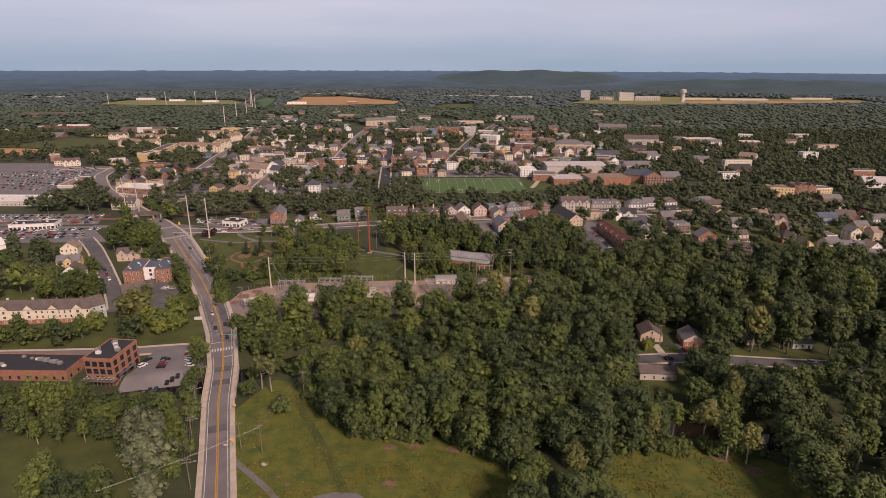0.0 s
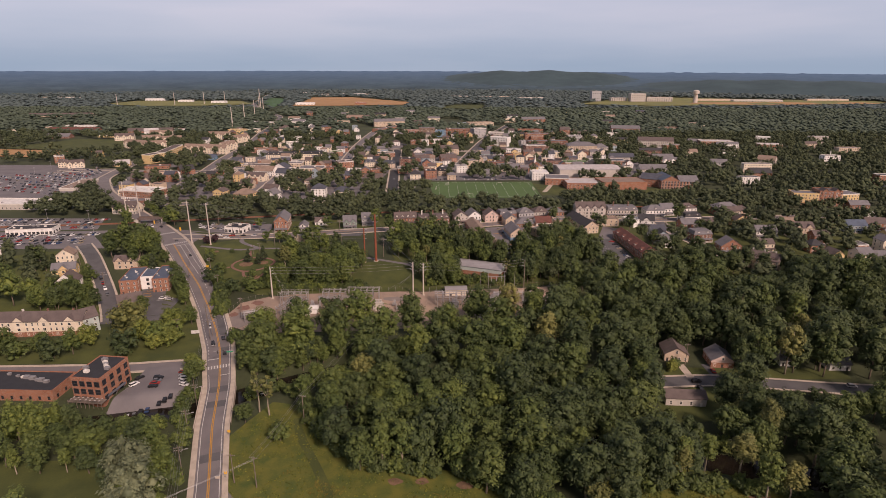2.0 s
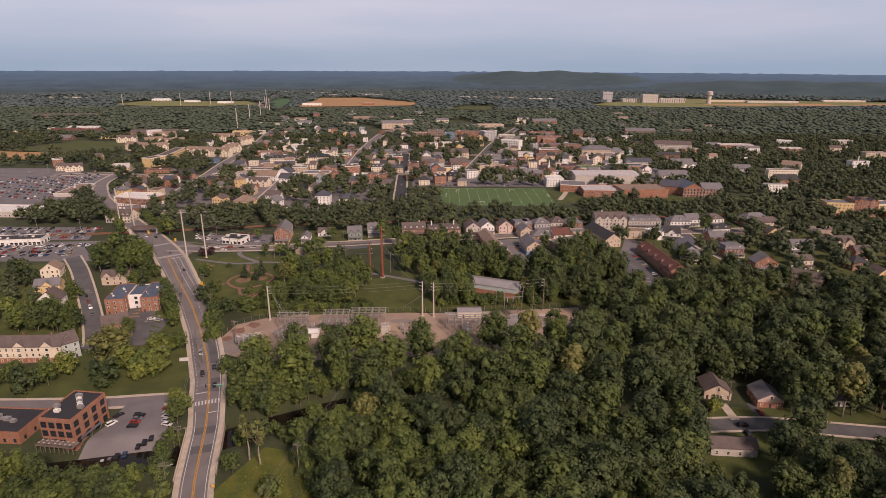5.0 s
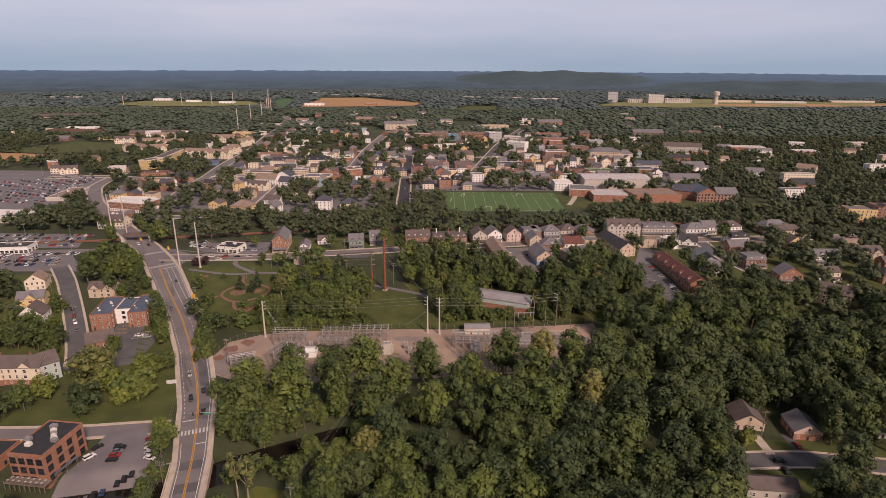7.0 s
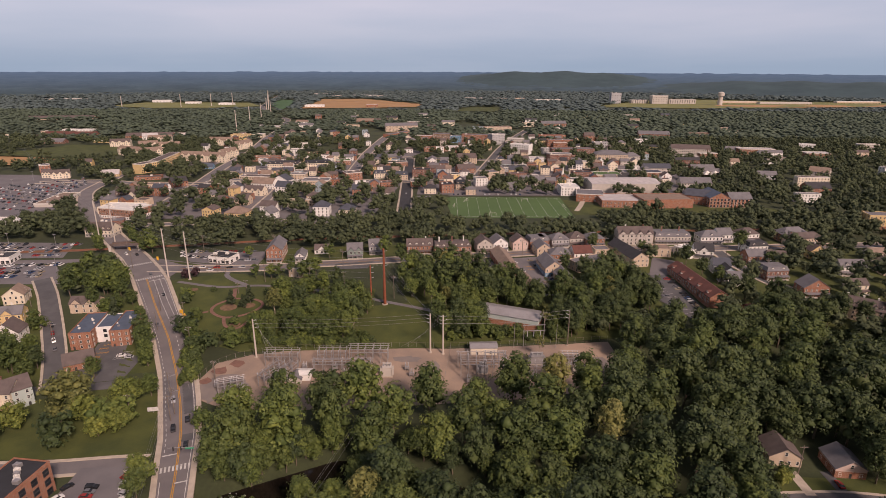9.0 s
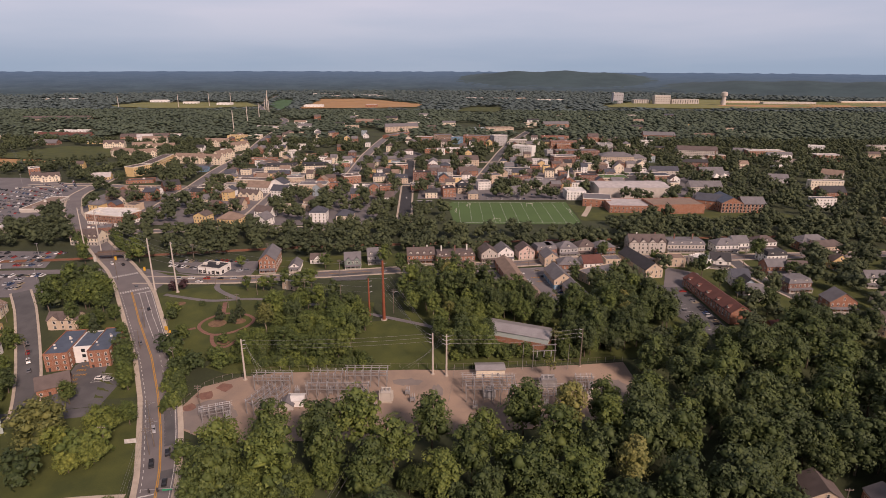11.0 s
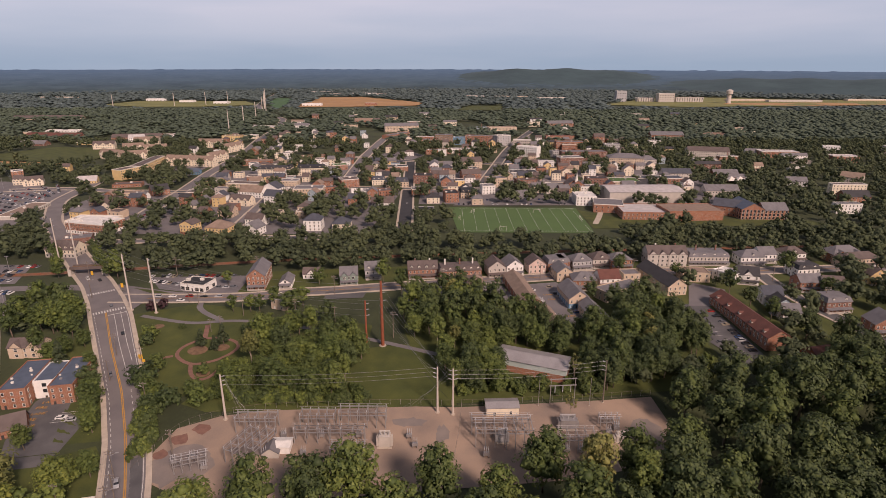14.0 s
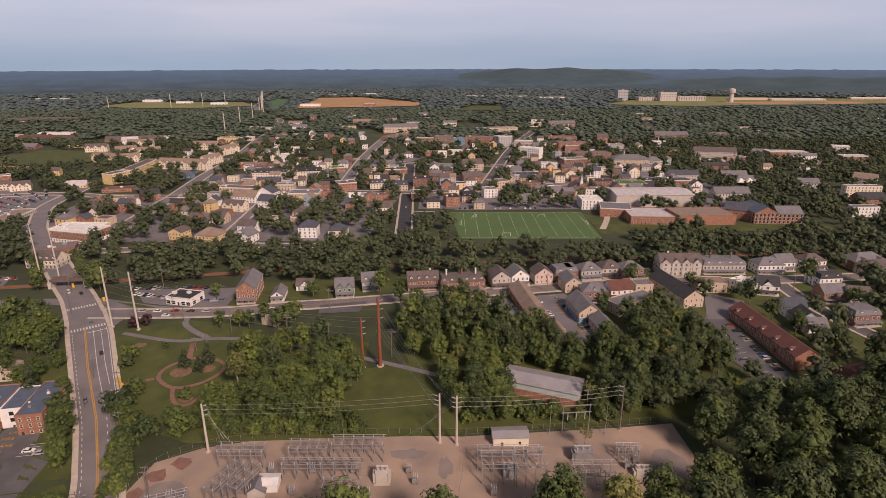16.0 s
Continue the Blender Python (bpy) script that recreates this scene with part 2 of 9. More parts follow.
# ---- helpers for meshes ----
def part(name, bm, material, parent=None, label="", smooth=False):
    """Links a bmesh as one mesh object under a thing or a part."""
    me = bpy.data.meshes.new(name)
    bm.to_mesh(me)
    bm.free()
    for x in material if isinstance(material, (list, tuple)) else [material]:
        me.materials.append(x)
    if smooth:
        me.polygons.foreach_set("use_smooth", [True] * len(me.polygons))
    ob = new(name, me)
    ob.parent = parent
    return tagged(ob, label)


def box(bm, x0, y0, z0, x1, y1, z1, mi=0):
    vs = [bm.verts.new(p) for p in ((x0, y0, z0), (x1, y0, z0), (x1, y1, z0), (x0, y1, z0), (x0, y0, z1), (x1, y0, z1), (x1, y1, z1), (x0, y1, z1))]
    for f in ((0, 3, 2, 1), (4, 5, 6, 7), (0, 1, 5, 4), (1, 2, 6, 5), (2, 3, 7, 6), (3, 0, 4, 7)):
        bm.faces.new([vs[i] for i in f]).material_index = mi


def tube(bm, a, b, r0, r1=None, n=8, mi=0):
    """A tapered round bar from a to b."""
    r1 = r0 if r1 is None else r1
    a, b = Vector(a), Vector(b)
    q = (b - a).to_track_quat("Z", "Y")
    rings = []
    for p, r in ((a, r0), (b, r1)):
        rings.append([bm.verts.new(p + q @ Vector((r * math.cos(2 * math.pi * i / n), r * math.sin(2 * math.pi * i / n), 0))) for i in range(n)])
    for i in range(n):
        bm.faces.new((rings[0][i], rings[0][(i + 1) % n], rings[1][(i + 1) % n], rings[1][i])).material_index = mi
    bm.faces.new(rings[0][::-1]).material_index = mi
    bm.faces.new(rings[1]).material_index = mi


def flat(bm, pts, mi=0):
    bm.faces.new([bm.verts.new(p) for p in pts]).material_index = mi


def empty(name, x, y, z, rz=0.0, label="", category="", group="", kind=""):
    e = new(name)
    e.empty_display_size = 0.5
    e.matrix_basis = pose(x, y, z, 0, 0, rz)
    return tagged(e, label, category, group, kind)


def soft_step(a, b, v):
    t = np.clip((np.asarray(v, float) - a) / (b - a), 0, 1)
    return t * t * (3 - 2 * t)


# ---- the land ----
RIVER = np.array([(-330, 160), (-200, 174), (-141, 180), (-88, 191.5), (-66, 206), (-54, 212), (-38, 220), (-22, 219), (-8, 212), (5, 206), (34, 192), (60, 172), (86, 163), (112, 155), (160, 150), (330, 140)], float)


def river_far(x, y):
    """Distance from the river's middle line."""
    x, y = np.asarray(x, float), np.asarray(y, float)
    best = np.full(np.broadcast(x, y).shape, 1e9)
    for a, b in zip(RIVER[:-1], RIVER[1:]):
        d = b - a
        t = np.clip(((x - a[0]) * d[0] + (y - a[1]) * d[1]) / (d @ d), 0, 1)
        best = np.minimum(best, np.hypot(x - a[0] - t * d[0], y - a[1] - t * d[1]))
    return best


def land(x, y):
    """The ground's height."""
    r = np.hypot(x, y)
    z = 9.0 * soft_step(240, 360, y) - 5.5 * np.exp(-(river_far(x, y) / 7.5) ** 4) * (np.asarray(y) < 400)
    return z - 6.0 * soft_step(1500, 2600, r)


def L(x, y):
    if (y > 400 or y < 90) and x * x + y * y < 1400 ** 2:
        return 9.0 if y >= 400 else 0.0
    return float(land(x, y))


def grid_mesh(name, xs, ys, zf, material):
    X, Y = np.meshgrid(xs, ys)
    v = np.stack([X, Y, zf(X, Y)], -1).reshape(-1, 3)
    nx, ny = len(xs), len(ys)
    i = (np.arange(ny - 1)[:, None] * nx + np.arange(nx - 1)[None]).ravel()
    me = bpy.data.meshes.new(name)
    me.from_pydata(v.tolist(), [], np.stack([i, i + 1, i + nx + 1, i + nx], 1).tolist())
    me.polygons.foreach_set("use_smooth", [True] * len(me.polygons))
    me.materials.append(material)
    return new(name, me)


gx = np.r_[-3800:-1000:280, -1000:-300:35, -300:360:3, 360:1000:35, 1000:3801:280]
gy = np.r_[-3500:-300:400, -300:90:30, 90:420:3, 420:1200:20, 1200:2700:100, 2700:3801:275]
ground = tagged(grid_mesh("ground", gx, gy, land, M["ground"]), "gently rolling green ground with a river valley", "ground", kind="structure")


LAYER = [0]         # every sheet lies a little above the one before it


def drape(name, pts, material, lift=0.05, cuts=0, label="", cat="ground", parent=None):
    """A flat outline laid over the land."""
    LAYER[0] += 1
    lift += 0.0015 * LAYER[0]
    bm = bmesh.new()
    bm.faces.new([bm.verts.new((x, y, 0)) for x, y in pts])
    bmesh.ops.triangulate(bm, faces=bm.faces[:])
    for _ in range(cuts):
        bmesh.ops.subdivide_edges(bm, edges=bm.edges[:], cuts=1, use_grid_fill=True)
    for v in bm.verts:
        v.co.z = L(v.co.x, v.co.y) + lift
    bmesh.ops.recalc_face_normals(bm, faces=bm.faces[:])
    if sum(f.normal.z for f in bm.faces) < 0:
        bmesh.ops.reverse_faces(bm, faces=bm.faces[:])
    ob = part(name, bm, material, parent)
    return ob if parent else tagged(ob, label, cat, kind="structure")


def resample(pts, step):
    p = np.array(pts, float)
    s = np.r_[0, np.cumsum(np.hypot(*np.diff(p, axis=0).T))]
    n = max(2, int(s[-1] / step) + 1)
    # smooth the corners of the polyline a little
    u = np.linspace(0, s[-1], n)
    q = np.stack([np.interp(u, s, p[:, 0]), np.interp(u, s, p[:, 1])], 1)
    for _ in range(3):
        q[1:-1] = (q[:-2] + 2 * q[1:-1] + q[2:]) / 4
    return q


def sideways(q):
    d = np.gradient(q, axis=0)
    d /= np.hypot(d[:, 0], d[:, 1])[:, None]
    return np.stack([d[:, 1], -d[:, 0]], 1)      # to the right of the way


def band(bm, q, a, b, zf, lift, thick=0.0, dash=None, mi=0):
    """A strip along the line q from a to b metres to its right; a and b may be arrays. dash: (on, off) in metres."""
    n = sideways(q)
    a, b = np.broadcast_to(a, len(q)), np.broadcast_to(b, len(q))
    s = np.r_[0, np.cumsum(np.hypot(*np.diff(q, axis=0).T))]
    pa, pb = q + n * a[:, None], q + n * b[:, None]
    za, zb = [np.array([zf(*p) for p in k]) + lift for k in (pa, pb)]
    for i in range(len(q) - 1):
        if dash and (s[i] % (dash[0] + dash[1])) > dash[0]:
            continue
        c = [(*pa[i], za[i]), (*pb[i], zb[i]), (*pb[i + 1], zb[i + 1]), (*pa[i + 1], za[i + 1])]
        flat(bm, c, mi)
        if thick:
            for j, k in ((0, 3), (2, 1)):
                flat(bm, [c[j], (c[j][0], c[j][1], c[j][2] - thick), (c[k][0], c[k][1], c[k][2] - thick), c[k]], mi)

# ---- trees ----
def unit(rng, n):
    v = rng.normal(size=(n, 3))
    return v / np.linalg.norm(v, axis=1)[:, None]


OCT = np.array([(1, 0, 0), (-1, 0, 0), (0, 1, 0), (0, -1, 0), (0, 0, 1), (0, 0, -1)], float)
OCT_F = np.array([(0, 2, 4), (2, 1, 4), (1, 3, 4), (3, 0, 4), (2, 0, 5), (1, 2, 5), (3, 1, 5), (0, 3, 5)])


def leaf_cloud(rng, centres, radii, per, size, squash=0.85, core=0.66, heart=None, filler=None):
    """Boughs of leaf sprays: each lobe carries tufts that stand proud of it, each tuft a handful of sprays; a solid heart fills the lobe."""
    V, F, base = [], [], 0
    hv, hf = heart or (OCT, OCT_F)
    if filler is not None:
        V.append(hv * filler[1] * (1 + 0.1 * rng.normal(size=(len(hv), 1))) + filler[0])
        F.append(hf)
        base = len(hv)
    for c, r in zip(centres, radii):
        wob = 1 + 0.16 * rng.normal(size=(len(hv), 1))
        V.append(hv * wob * r * core * (1, 1, squash) + c)
        F.append(hf + base)
        base += len(hv)
        k = max(1, per // 7)
        tuft = unit(rng, k)
        tuft[:, 2] = np.where(tuft[:, 2] < -0.5, -tuft[:, 2], tuft[:, 2])
        reach = rng.uniform(0.78, 1.22, (k, 1))
        own = np.arange(per) % k
        d = tuft[own] + rng.normal(size=(per, 3)) * 0.30
        d /= np.linalg.norm(d, axis=1)[:, None]
        p = c + d * (1, 1, squash) * r * (reach[own] + rng.uniform(-0.12, 0.08, (per, 1)))
        nrm = d + rng.normal(size=(per, 3)) * 0.28 + (0, 0, 0.45)
        nrm /= np.linalg.norm(nrm, axis=1)[:, None]
        t = np.cross(nrm, unit(rng, per))
        t /= np.linalg.norm(t, axis=1)[:, None]
        b = np.cross(nrm, t)
        s = size * rng.uniform(0.6, 1.35, (per, 1))
        w = rng.uniform(-0.4, 0.4, (per, 1))
        spray = np.stack([p - t * s - b * s * 0.55, p + t * s - b * s * (0.4 + w), p + b * s * 0.95 + t * s * w], 1)
        V.append(spray.reshape(-1, 3))
        F.append(base + np.arange(3 * per).reshape(-1, 3))
        base += 3 * per
    return np.concatenate(V), np.concatenate(F)


def lobes(rng, H, wide, n, low=0.25, kind="round"):
    """Centres and radii of the overlapping boughs round a crown of height H and half-width wide, and the filling inside them."""
    if kind == "cone":
        u = rng.uniform(0, 1, n) ** 0.8
        a = rng.uniform(0, 6.28, n)
        w = wide * (1.02 - u) * rng.uniform(0.4, 0.9, n)
        return np.stack([np.cos(a) * w, np.sin(a) * w, H * (0.12 + 0.83 * u)], 1), wide * (0.52 - 0.32 * u), None
    mid, half = H * (low + 1) / 2, H * (1 - low) / 2
    i = np.arange(n)
    dz = 1 - 1.75 * (i + 0.5) / n + rng.normal(size=n) * 0.07
    dz = np.clip(dz, -0.85, 0.98)
    a = i * 2.39996 + rng.normal(size=n) * 0.35
    h = np.sqrt(1 - dz * dz) * (1 + 0.12 * np.sin(a * 2 + rng.uniform(0, 6)))
    reach = rng.uniform(0.66, 1.16, n)
    c = np.stack([np.cos(a) * h * reach * wide * 0.66, np.sin(a) * h * reach * wide * 0.66, dz * reach * half * 0.76 + mid], 1)
    r = wide * rng.uniform(0.23, 0.44, n) * (1.12 - 0.14 * dz)
    return c, r, (np.array((0, 0, mid)), np.array((wide * 0.46, wide * 0.46, half * 0.6)))


def mesh_from(name, V, F, material, smooth=False):
    me = bpy.data.meshes.new(name)
    me.vertices.add(len(V))
    me.vertices.foreach_set("co", np.ascontiguousarray(V, dtype=np.float32).ravel())
    me.loops.add(3 * len(F))
    me.loops.foreach_set("vertex_index", np.ascontiguousarray(F, dtype=np.int32).ravel())
    me.polygons.add(len(F))
    me.polygons.foreach_set("loop_start", np.arange(0, 3 * len(F), 3, dtype=np.int32))
    if smooth:
        me.polygons.foreach_set("use_smooth", [True] * len(F))
    me.update(calc_edges=True)
    me.materials.append(material)
    return me


def make_tree(seed, H, wide, n, per, size, leaf, low=0.25, kind="round", bark="bark", label="", name="broadleaf_tree", gaps=1.0):
    """A pattern for trees: name, label and the two meshes, which all trees of the pattern share."""
    rng = np.random.default_rng(seed)
    c, r, inner = lobes(rng, H, wide, n, low, kind)
    V, F = leaf_cloud(rng, c, r * gaps, per, size, filler=inner if gaps == 1.0 else None)
    bm = bmesh.new()
    top = Vector((rng.normal() * 0.3, rng.normal() * 0.3, H * (0.9 if kind == "cone" else 0.62)))
    mid = top * 0.45 + Vector((rng.normal() * 0.2, rng.normal() * 0.2, 0))
    tube(bm, (0, 0, -0.8), mid, 0.02 * H, 0.014 * H, 7)
    tube(bm, mid, top, 0.014 * H, 0.005 * H, 6)
    if kind != "cone":
        for q in c[rng.permutation(len(c))[:7]]:
            start = mid.lerp(top, rng.uniform(0, 0.7))
            tube(bm, start, Vector(q), 0.008 * H, 0.003 * H, 5)
    trunk = bpy.data.meshes.new("trunk")
    bm.to_mesh(trunk)
    bm.free()
    trunk.materials.append(M[bark])
    return name, label, mesh_from("crown", V, F, M[leaf]), trunk


# two lots of each foliage colour
BROAD = "leafy green broadleaf tree with uneven crown"
PROTO = {}
spec = [("leaf_a", 20, 6.8), ("leaf_b", 22, 7.4), ("leaf_c", 18, 6.6), ("leaf_a", 17, 7.0), ("leaf_b", 19, 6.6), ("leaf_c", 21, 7.2)]
PROTO["broad"] = [make_tree(10 + i, h, w, 30, 84, 0.37, lf, 0.08, label=BROAD) for i, (lf, h, w) in enumerate(spec)]
LITE = [make_tree(110 + i, h, w, 26, 77, 0.40, lf, 0.12, label=BROAD) for i, (lf, h, w) in enumerate(spec)]
FAINT = [make_tree(130 + i, h, w, 16, 42, 0.52, lf, 0.1, label=BROAD) for i, (lf, h, w) in enumerate(spec)]
PROTO["tall"] = [make_tree(30 + i, 21, 4.9, 28, 70, 0.34, lf, 0.28, "round", "bark_pale", "tall pale-green tree with bare pale trunk") for i, lf in enumerate(("leaf_d", "leaf_c"))]
PROTO["grey"] = [make_tree(40, 17, 6.2, 30, 84, 0.36, "leaf_grey", 0.0, label="silvery grey-green tree beside the road")]
PROTO["cone"] = [make_tree(50 + i, 12, 3.2, 24, 50, 0.45, "leaf_dark", 0.1, "cone", label="dark green conical evergreen tree", name="evergreen_tree") for i in range(2)]
PROTO["bush"] = [make_tree(60 + i, 5.5, 3.3, 13, 49, 0.30, lf, -0.1, label="low rounded leafy bush", name="bush") for i, lf in enumerate(("leaf_a", "leaf_c", "leaf_b"))]
PROTO["willow"] = [make_tree(70, 13, 6.4, 30, 77, 0.38, "leaf_d", -0.05, label="pale green weeping willow on a lawn", name="willow_tree")]
PROTO["round"] = [make_tree(72 + i, 12, 6.0, 30, 70, 0.34, "leaf_e", -0.05, label="bright green round-crowned tree on a lawn") for i in range(2)]
PROTO["plum"] = [make_tree(75, 5, 2.8, 10, 60, 0.45, "red_leaf", 0.0, label="dark purple-leaved ornamental tree on the lawn", name="purple_tree")]
PROTO["bare"] = [make_tree(80, 18, 3.8, 12, 24, 0.45, "leaf_d", 0.4, "round", "bark_pale", "half-dead pale tree with bare limbs", name="bare_tree", gaps=0.7)]


def inside(x, y, poly):
    c, j = False, len(poly) - 1
    for i in range(len(poly)):
        (xi, yi), (xj, yj) = poly[i], poly[j]
        if (yi > y) != (yj > y) and x < (xj - xi) * (y - yi) / (yj - yi) + xi:
            c = not c
        j = i
    return c


def scatter(poly, gap, rng, keep=lambda x, y: True, tries=4000, wet=4.5):
    """Places at least gap apart within an outline."""
    xs, ys = [p[0] for p in poly], [p[1] for p in poly]
    pts = [(rng.uniform(min(xs), max(xs)), rng.uniform(min(ys), max(ys))) for _ in range(tries)]
    pts = [p for p in pts if inside(*p, poly)]
    P = np.array(pts)
    ok = clear_all(P[:, 0], P[:, 1], 3.0) & (river_far(P[:, 0], P[:, 1]) > wet)
    got = []
    for (x, y), fine in zip(pts, ok):
        if fine and keep(x, y) and all((x - a) ** 2 + (y - b) ** 2 > gap * gap for a, b in got):
            got.append((x, y))
    return got


JOINED = {}
HEIGHT = {"broad": 20, "tall": 22, "grey": 17, "cone": 12, "bush": 5.5, "willow": 13, "plum": 5, "bare": 18, "round": 12}


def room(x, y):
    """The tree height that keeps the camera's view of the parking lot and the street open."""
    q = x / y
    for q0, q1, y0, y1 in ((-0.66, -0.45, 140, 186), (-0.9, -0.66, 140, 196), (0.405, 0.53, 128, 187), (0.405, 0.53, 187, 202), (0.60, 0.80, 128, 200)):
        if q0 < q < q1 and y0 < y < y1:
            return 108 * (y1 - y) / y1
    for q0, q1, y1 in ((-0.47, -0.28, 213), (-0.28, -0.17, 222)):          # trees capped to keep the river's bend in the camera's view
        if 130 < y < y1 and q0 < (x + 4) / (y - 58) < q1:
            return max(1.2, 119 * (y1 - y) / (y1 - 58) - 5)
    if 236 < y < 302 and 0.67 < (x + 4) / (y - 58) < 0.81:          # capped so that the camera sees the dormered townhouses over the wood
        return 2 + 115 * (302 - y) / 244
    if 265 < y < 318 and 0.44 < (x + 8) / (y - 111) < 0.72:
        return 2 + 107 * (318 - y) / 206
    return 99


def tones_by_light(x):
    """Leaf tones that put the light into the colour: lighter trees by the river in the west, darker ones in the eastern
    wood.
    """
    return (2, 0, 5, 3, 0, 4) if x < -34 else (0, 1, 2, 3, 4, 5) if x < 30 else (0, 1, 3, 4, 1, 4)


def join_tree(kind, x, y, s, rng):
    """A tree of a wood that nobody could count: its leaves and trunk are added to the one woodland mesh of its colour."""
    cap = room(x, y)
    if cap < 9 and kind in ("broad", "tall"):          # shrubs instead of trees that would block the camera's view
        kind, s = "bush", 1.2
    s = min(s, cap / HEIGHT[kind])
    if s < 0.14:
        return
    p = rng.choice([(FAINT if y > 335 or x < -190 else LITE)[i] for i in tones_by_light(x)] if kind == "broad" else PROTO[kind])
    m = np.array(pose(x, y, L(x, y), 0, 0, rng.uniform(0, 360)) @ Matrix.Diagonal((s, s, s * rng.uniform(0.95, 1.25), 1)))
    for me in p[2:]:
        me.calc_loop_triangles()
        v = np.empty(3 * len(me.vertices), np.float32)
        me.vertices.foreach_get("co", v)
        f = np.empty(3 * len(me.loop_triangles), np.int32)
        me.loop_triangles.foreach_get("vertices", f)
        v = v.reshape(-1, 3) @ m[:3, :3].T + m[:3, 3]
        JOINED.setdefault(me.materials[0].name, []).append((v, f.reshape(-1, 3)))


def stuff_from(name, chunks, material, label, cat="woodland", smooth=False):
    V, F, base = [], [], 0
    for v, f in chunks:
        V.append(v)
        F.append(f + base)
        base += len(v)
    ob = new(name, mesh_from(name, np.concatenate(V), np.concatenate(F), material, smooth))
    return tagged(ob, label, cat, kind="stuff")


def plant(kind, x, y, s=1.0, pick=None, group=""):
    rng = random.Random(int(x * 37 + y * 101))
    cap = 99 if kind == "bare" else room(x, y)
    if cap < 9 and kind in ("broad", "tall"):          # a shrub stands in for a tree in the camera's sight line
        kind, s, pick = "bush", 1.2, None
    s = min(s, cap / HEIGHT[kind])
    if s < 0.14:
        return None
    if kind == "broad" and (y > 326 or x < -165 or x > 118):
        return join_tree(kind, x, y, s, rng)      # too far off to pick out singly
    name, label, crown, trunk = PROTO[kind][pick if pick is not None else rng.choice(tones_by_light(x)) if kind == "broad" else rng.randrange(len(PROTO[kind]))]
    e = empty(name, 0, 0, 0, 0, label, "bush" if kind == "bush" else "tree", group)
    e.matrix_basis = pose(x, y, L(x, y), 0, 0, rng.uniform(0, 360)) @ Matrix.Diagonal((s * rng.uniform(0.92, 1.1), s * rng.uniform(0.92, 1.1), s * rng.uniform(0.92, 1.1), 1))
    new("crown", crown).parent = e
    new("trunk", trunk).parent = e
    return e


def grove(poly, gap, kinds, size, seed, group, keep=lambda x, y: True, single=lambda x, y: True, wet=4.5):
    rng = random.Random(seed)
    for x, y in scatter(poly, gap, rng, keep, wet=wet):
        k, s = rng.choice(kinds), rng.uniform(*size)
        if single(x, y):
            plant(k, x, y, s, group=group)
        else:
            join_tree(k, x, y, s, rng)

# ---- buildings ----
FLOOR = 3.0
FOOT = []          # footprints, kept free of trees
WAYS = []          # road lines and half widths, kept free of trees
CLEAR = []         # open outlines, kept free of trees


def clear_all(x, y, margin=2.0, front=2.0):
    """Which of the places x, y lie off the buildings, roads and open outlines."""
    x, y = np.atleast_1d(np.asarray(x, float)), np.atleast_1d(np.asarray(y, float))
    ok = np.ones(len(x), bool)
    if FOOT:
        bx, by, w, d, a = np.array(FOOT).T[:, None, :]
        dx, dy = x[:, None] - bx, y[:, None] - by
        u, v = dx * np.cos(a) + dy * np.sin(a), -dx * np.sin(a) + dy * np.cos(a)
        ok &= ~((u > -margin) & (u < w + margin) & (v > -margin - front) & (v < d + margin)).any(1)
    for q, half in WAYS:
        near = np.nonzero(ok & (x > q[:, 0].min() - 15) & (x < q[:, 0].max() + 15) & (y > q[:, 1].min() - 15) & (y < q[:, 1].max() + 15))[0]
        if len(near):
            ok[near] &= ((x[near, None] - q[:, 0]) ** 2 + (y[near, None] - q[:, 1]) ** 2).min(1) > (half + margin) ** 2
    for poly in CLEAR:
        c, j = np.zeros(len(x), bool), len(poly) - 1
        for i in range(len(poly)):
            (xi, yi), (xj, yj) = poly[i], poly[j]
            if yi != yj:
                c ^= ((yi > y) != (yj > y)) & (x < (xj - xi) * (y - yi) / (yj - yi) + xi)
            j = i
        ok &= ~c
    return ok


def clear(x, y, margin=2.0, front=2.0):
    return bool(clear_all(x, y, margin, front)[0])


WINDOW = {}


def window_mesh(w, h, frame_mat):
    """A framed sash window that stands a little proud of its wall, facing -y, its middle at the origin."""
    key = (round(w, 2), round(h, 2), frame_mat)
    if key not in WINDOW:
        bm = bmesh.new()
        t = 0.13
        for x0, x1, z0, z1 in ((-w / 2 - t, -w / 2, -h / 2 - t, h / 2 + t), (w / 2, w / 2 + t, -h / 2 - t, h / 2 + t), (-w / 2, w / 2, h / 2, h / 2 + t), (-w / 2, w / 2, -h / 2 - t, -h / 2), (-w / 2, w / 2, -0.04, 0.04)):
            box(bm, x0, -0.10, z0, x1, 0.02, z1)
        flat(bm, [(-w / 2, -0.03, -h / 2), (w / 2, -0.03, -h / 2), (w / 2, -0.03, h / 2), (-w / 2, -0.03, h / 2)], 1)
        me = bpy.data.meshes.new("window")
        bm.to_mesh(me)
        bm.free()
        me.materials.append(M[frame_mat])
        me.materials.append(M["glass"])
        WINDOW[key] = me
    return WINDOW[key]


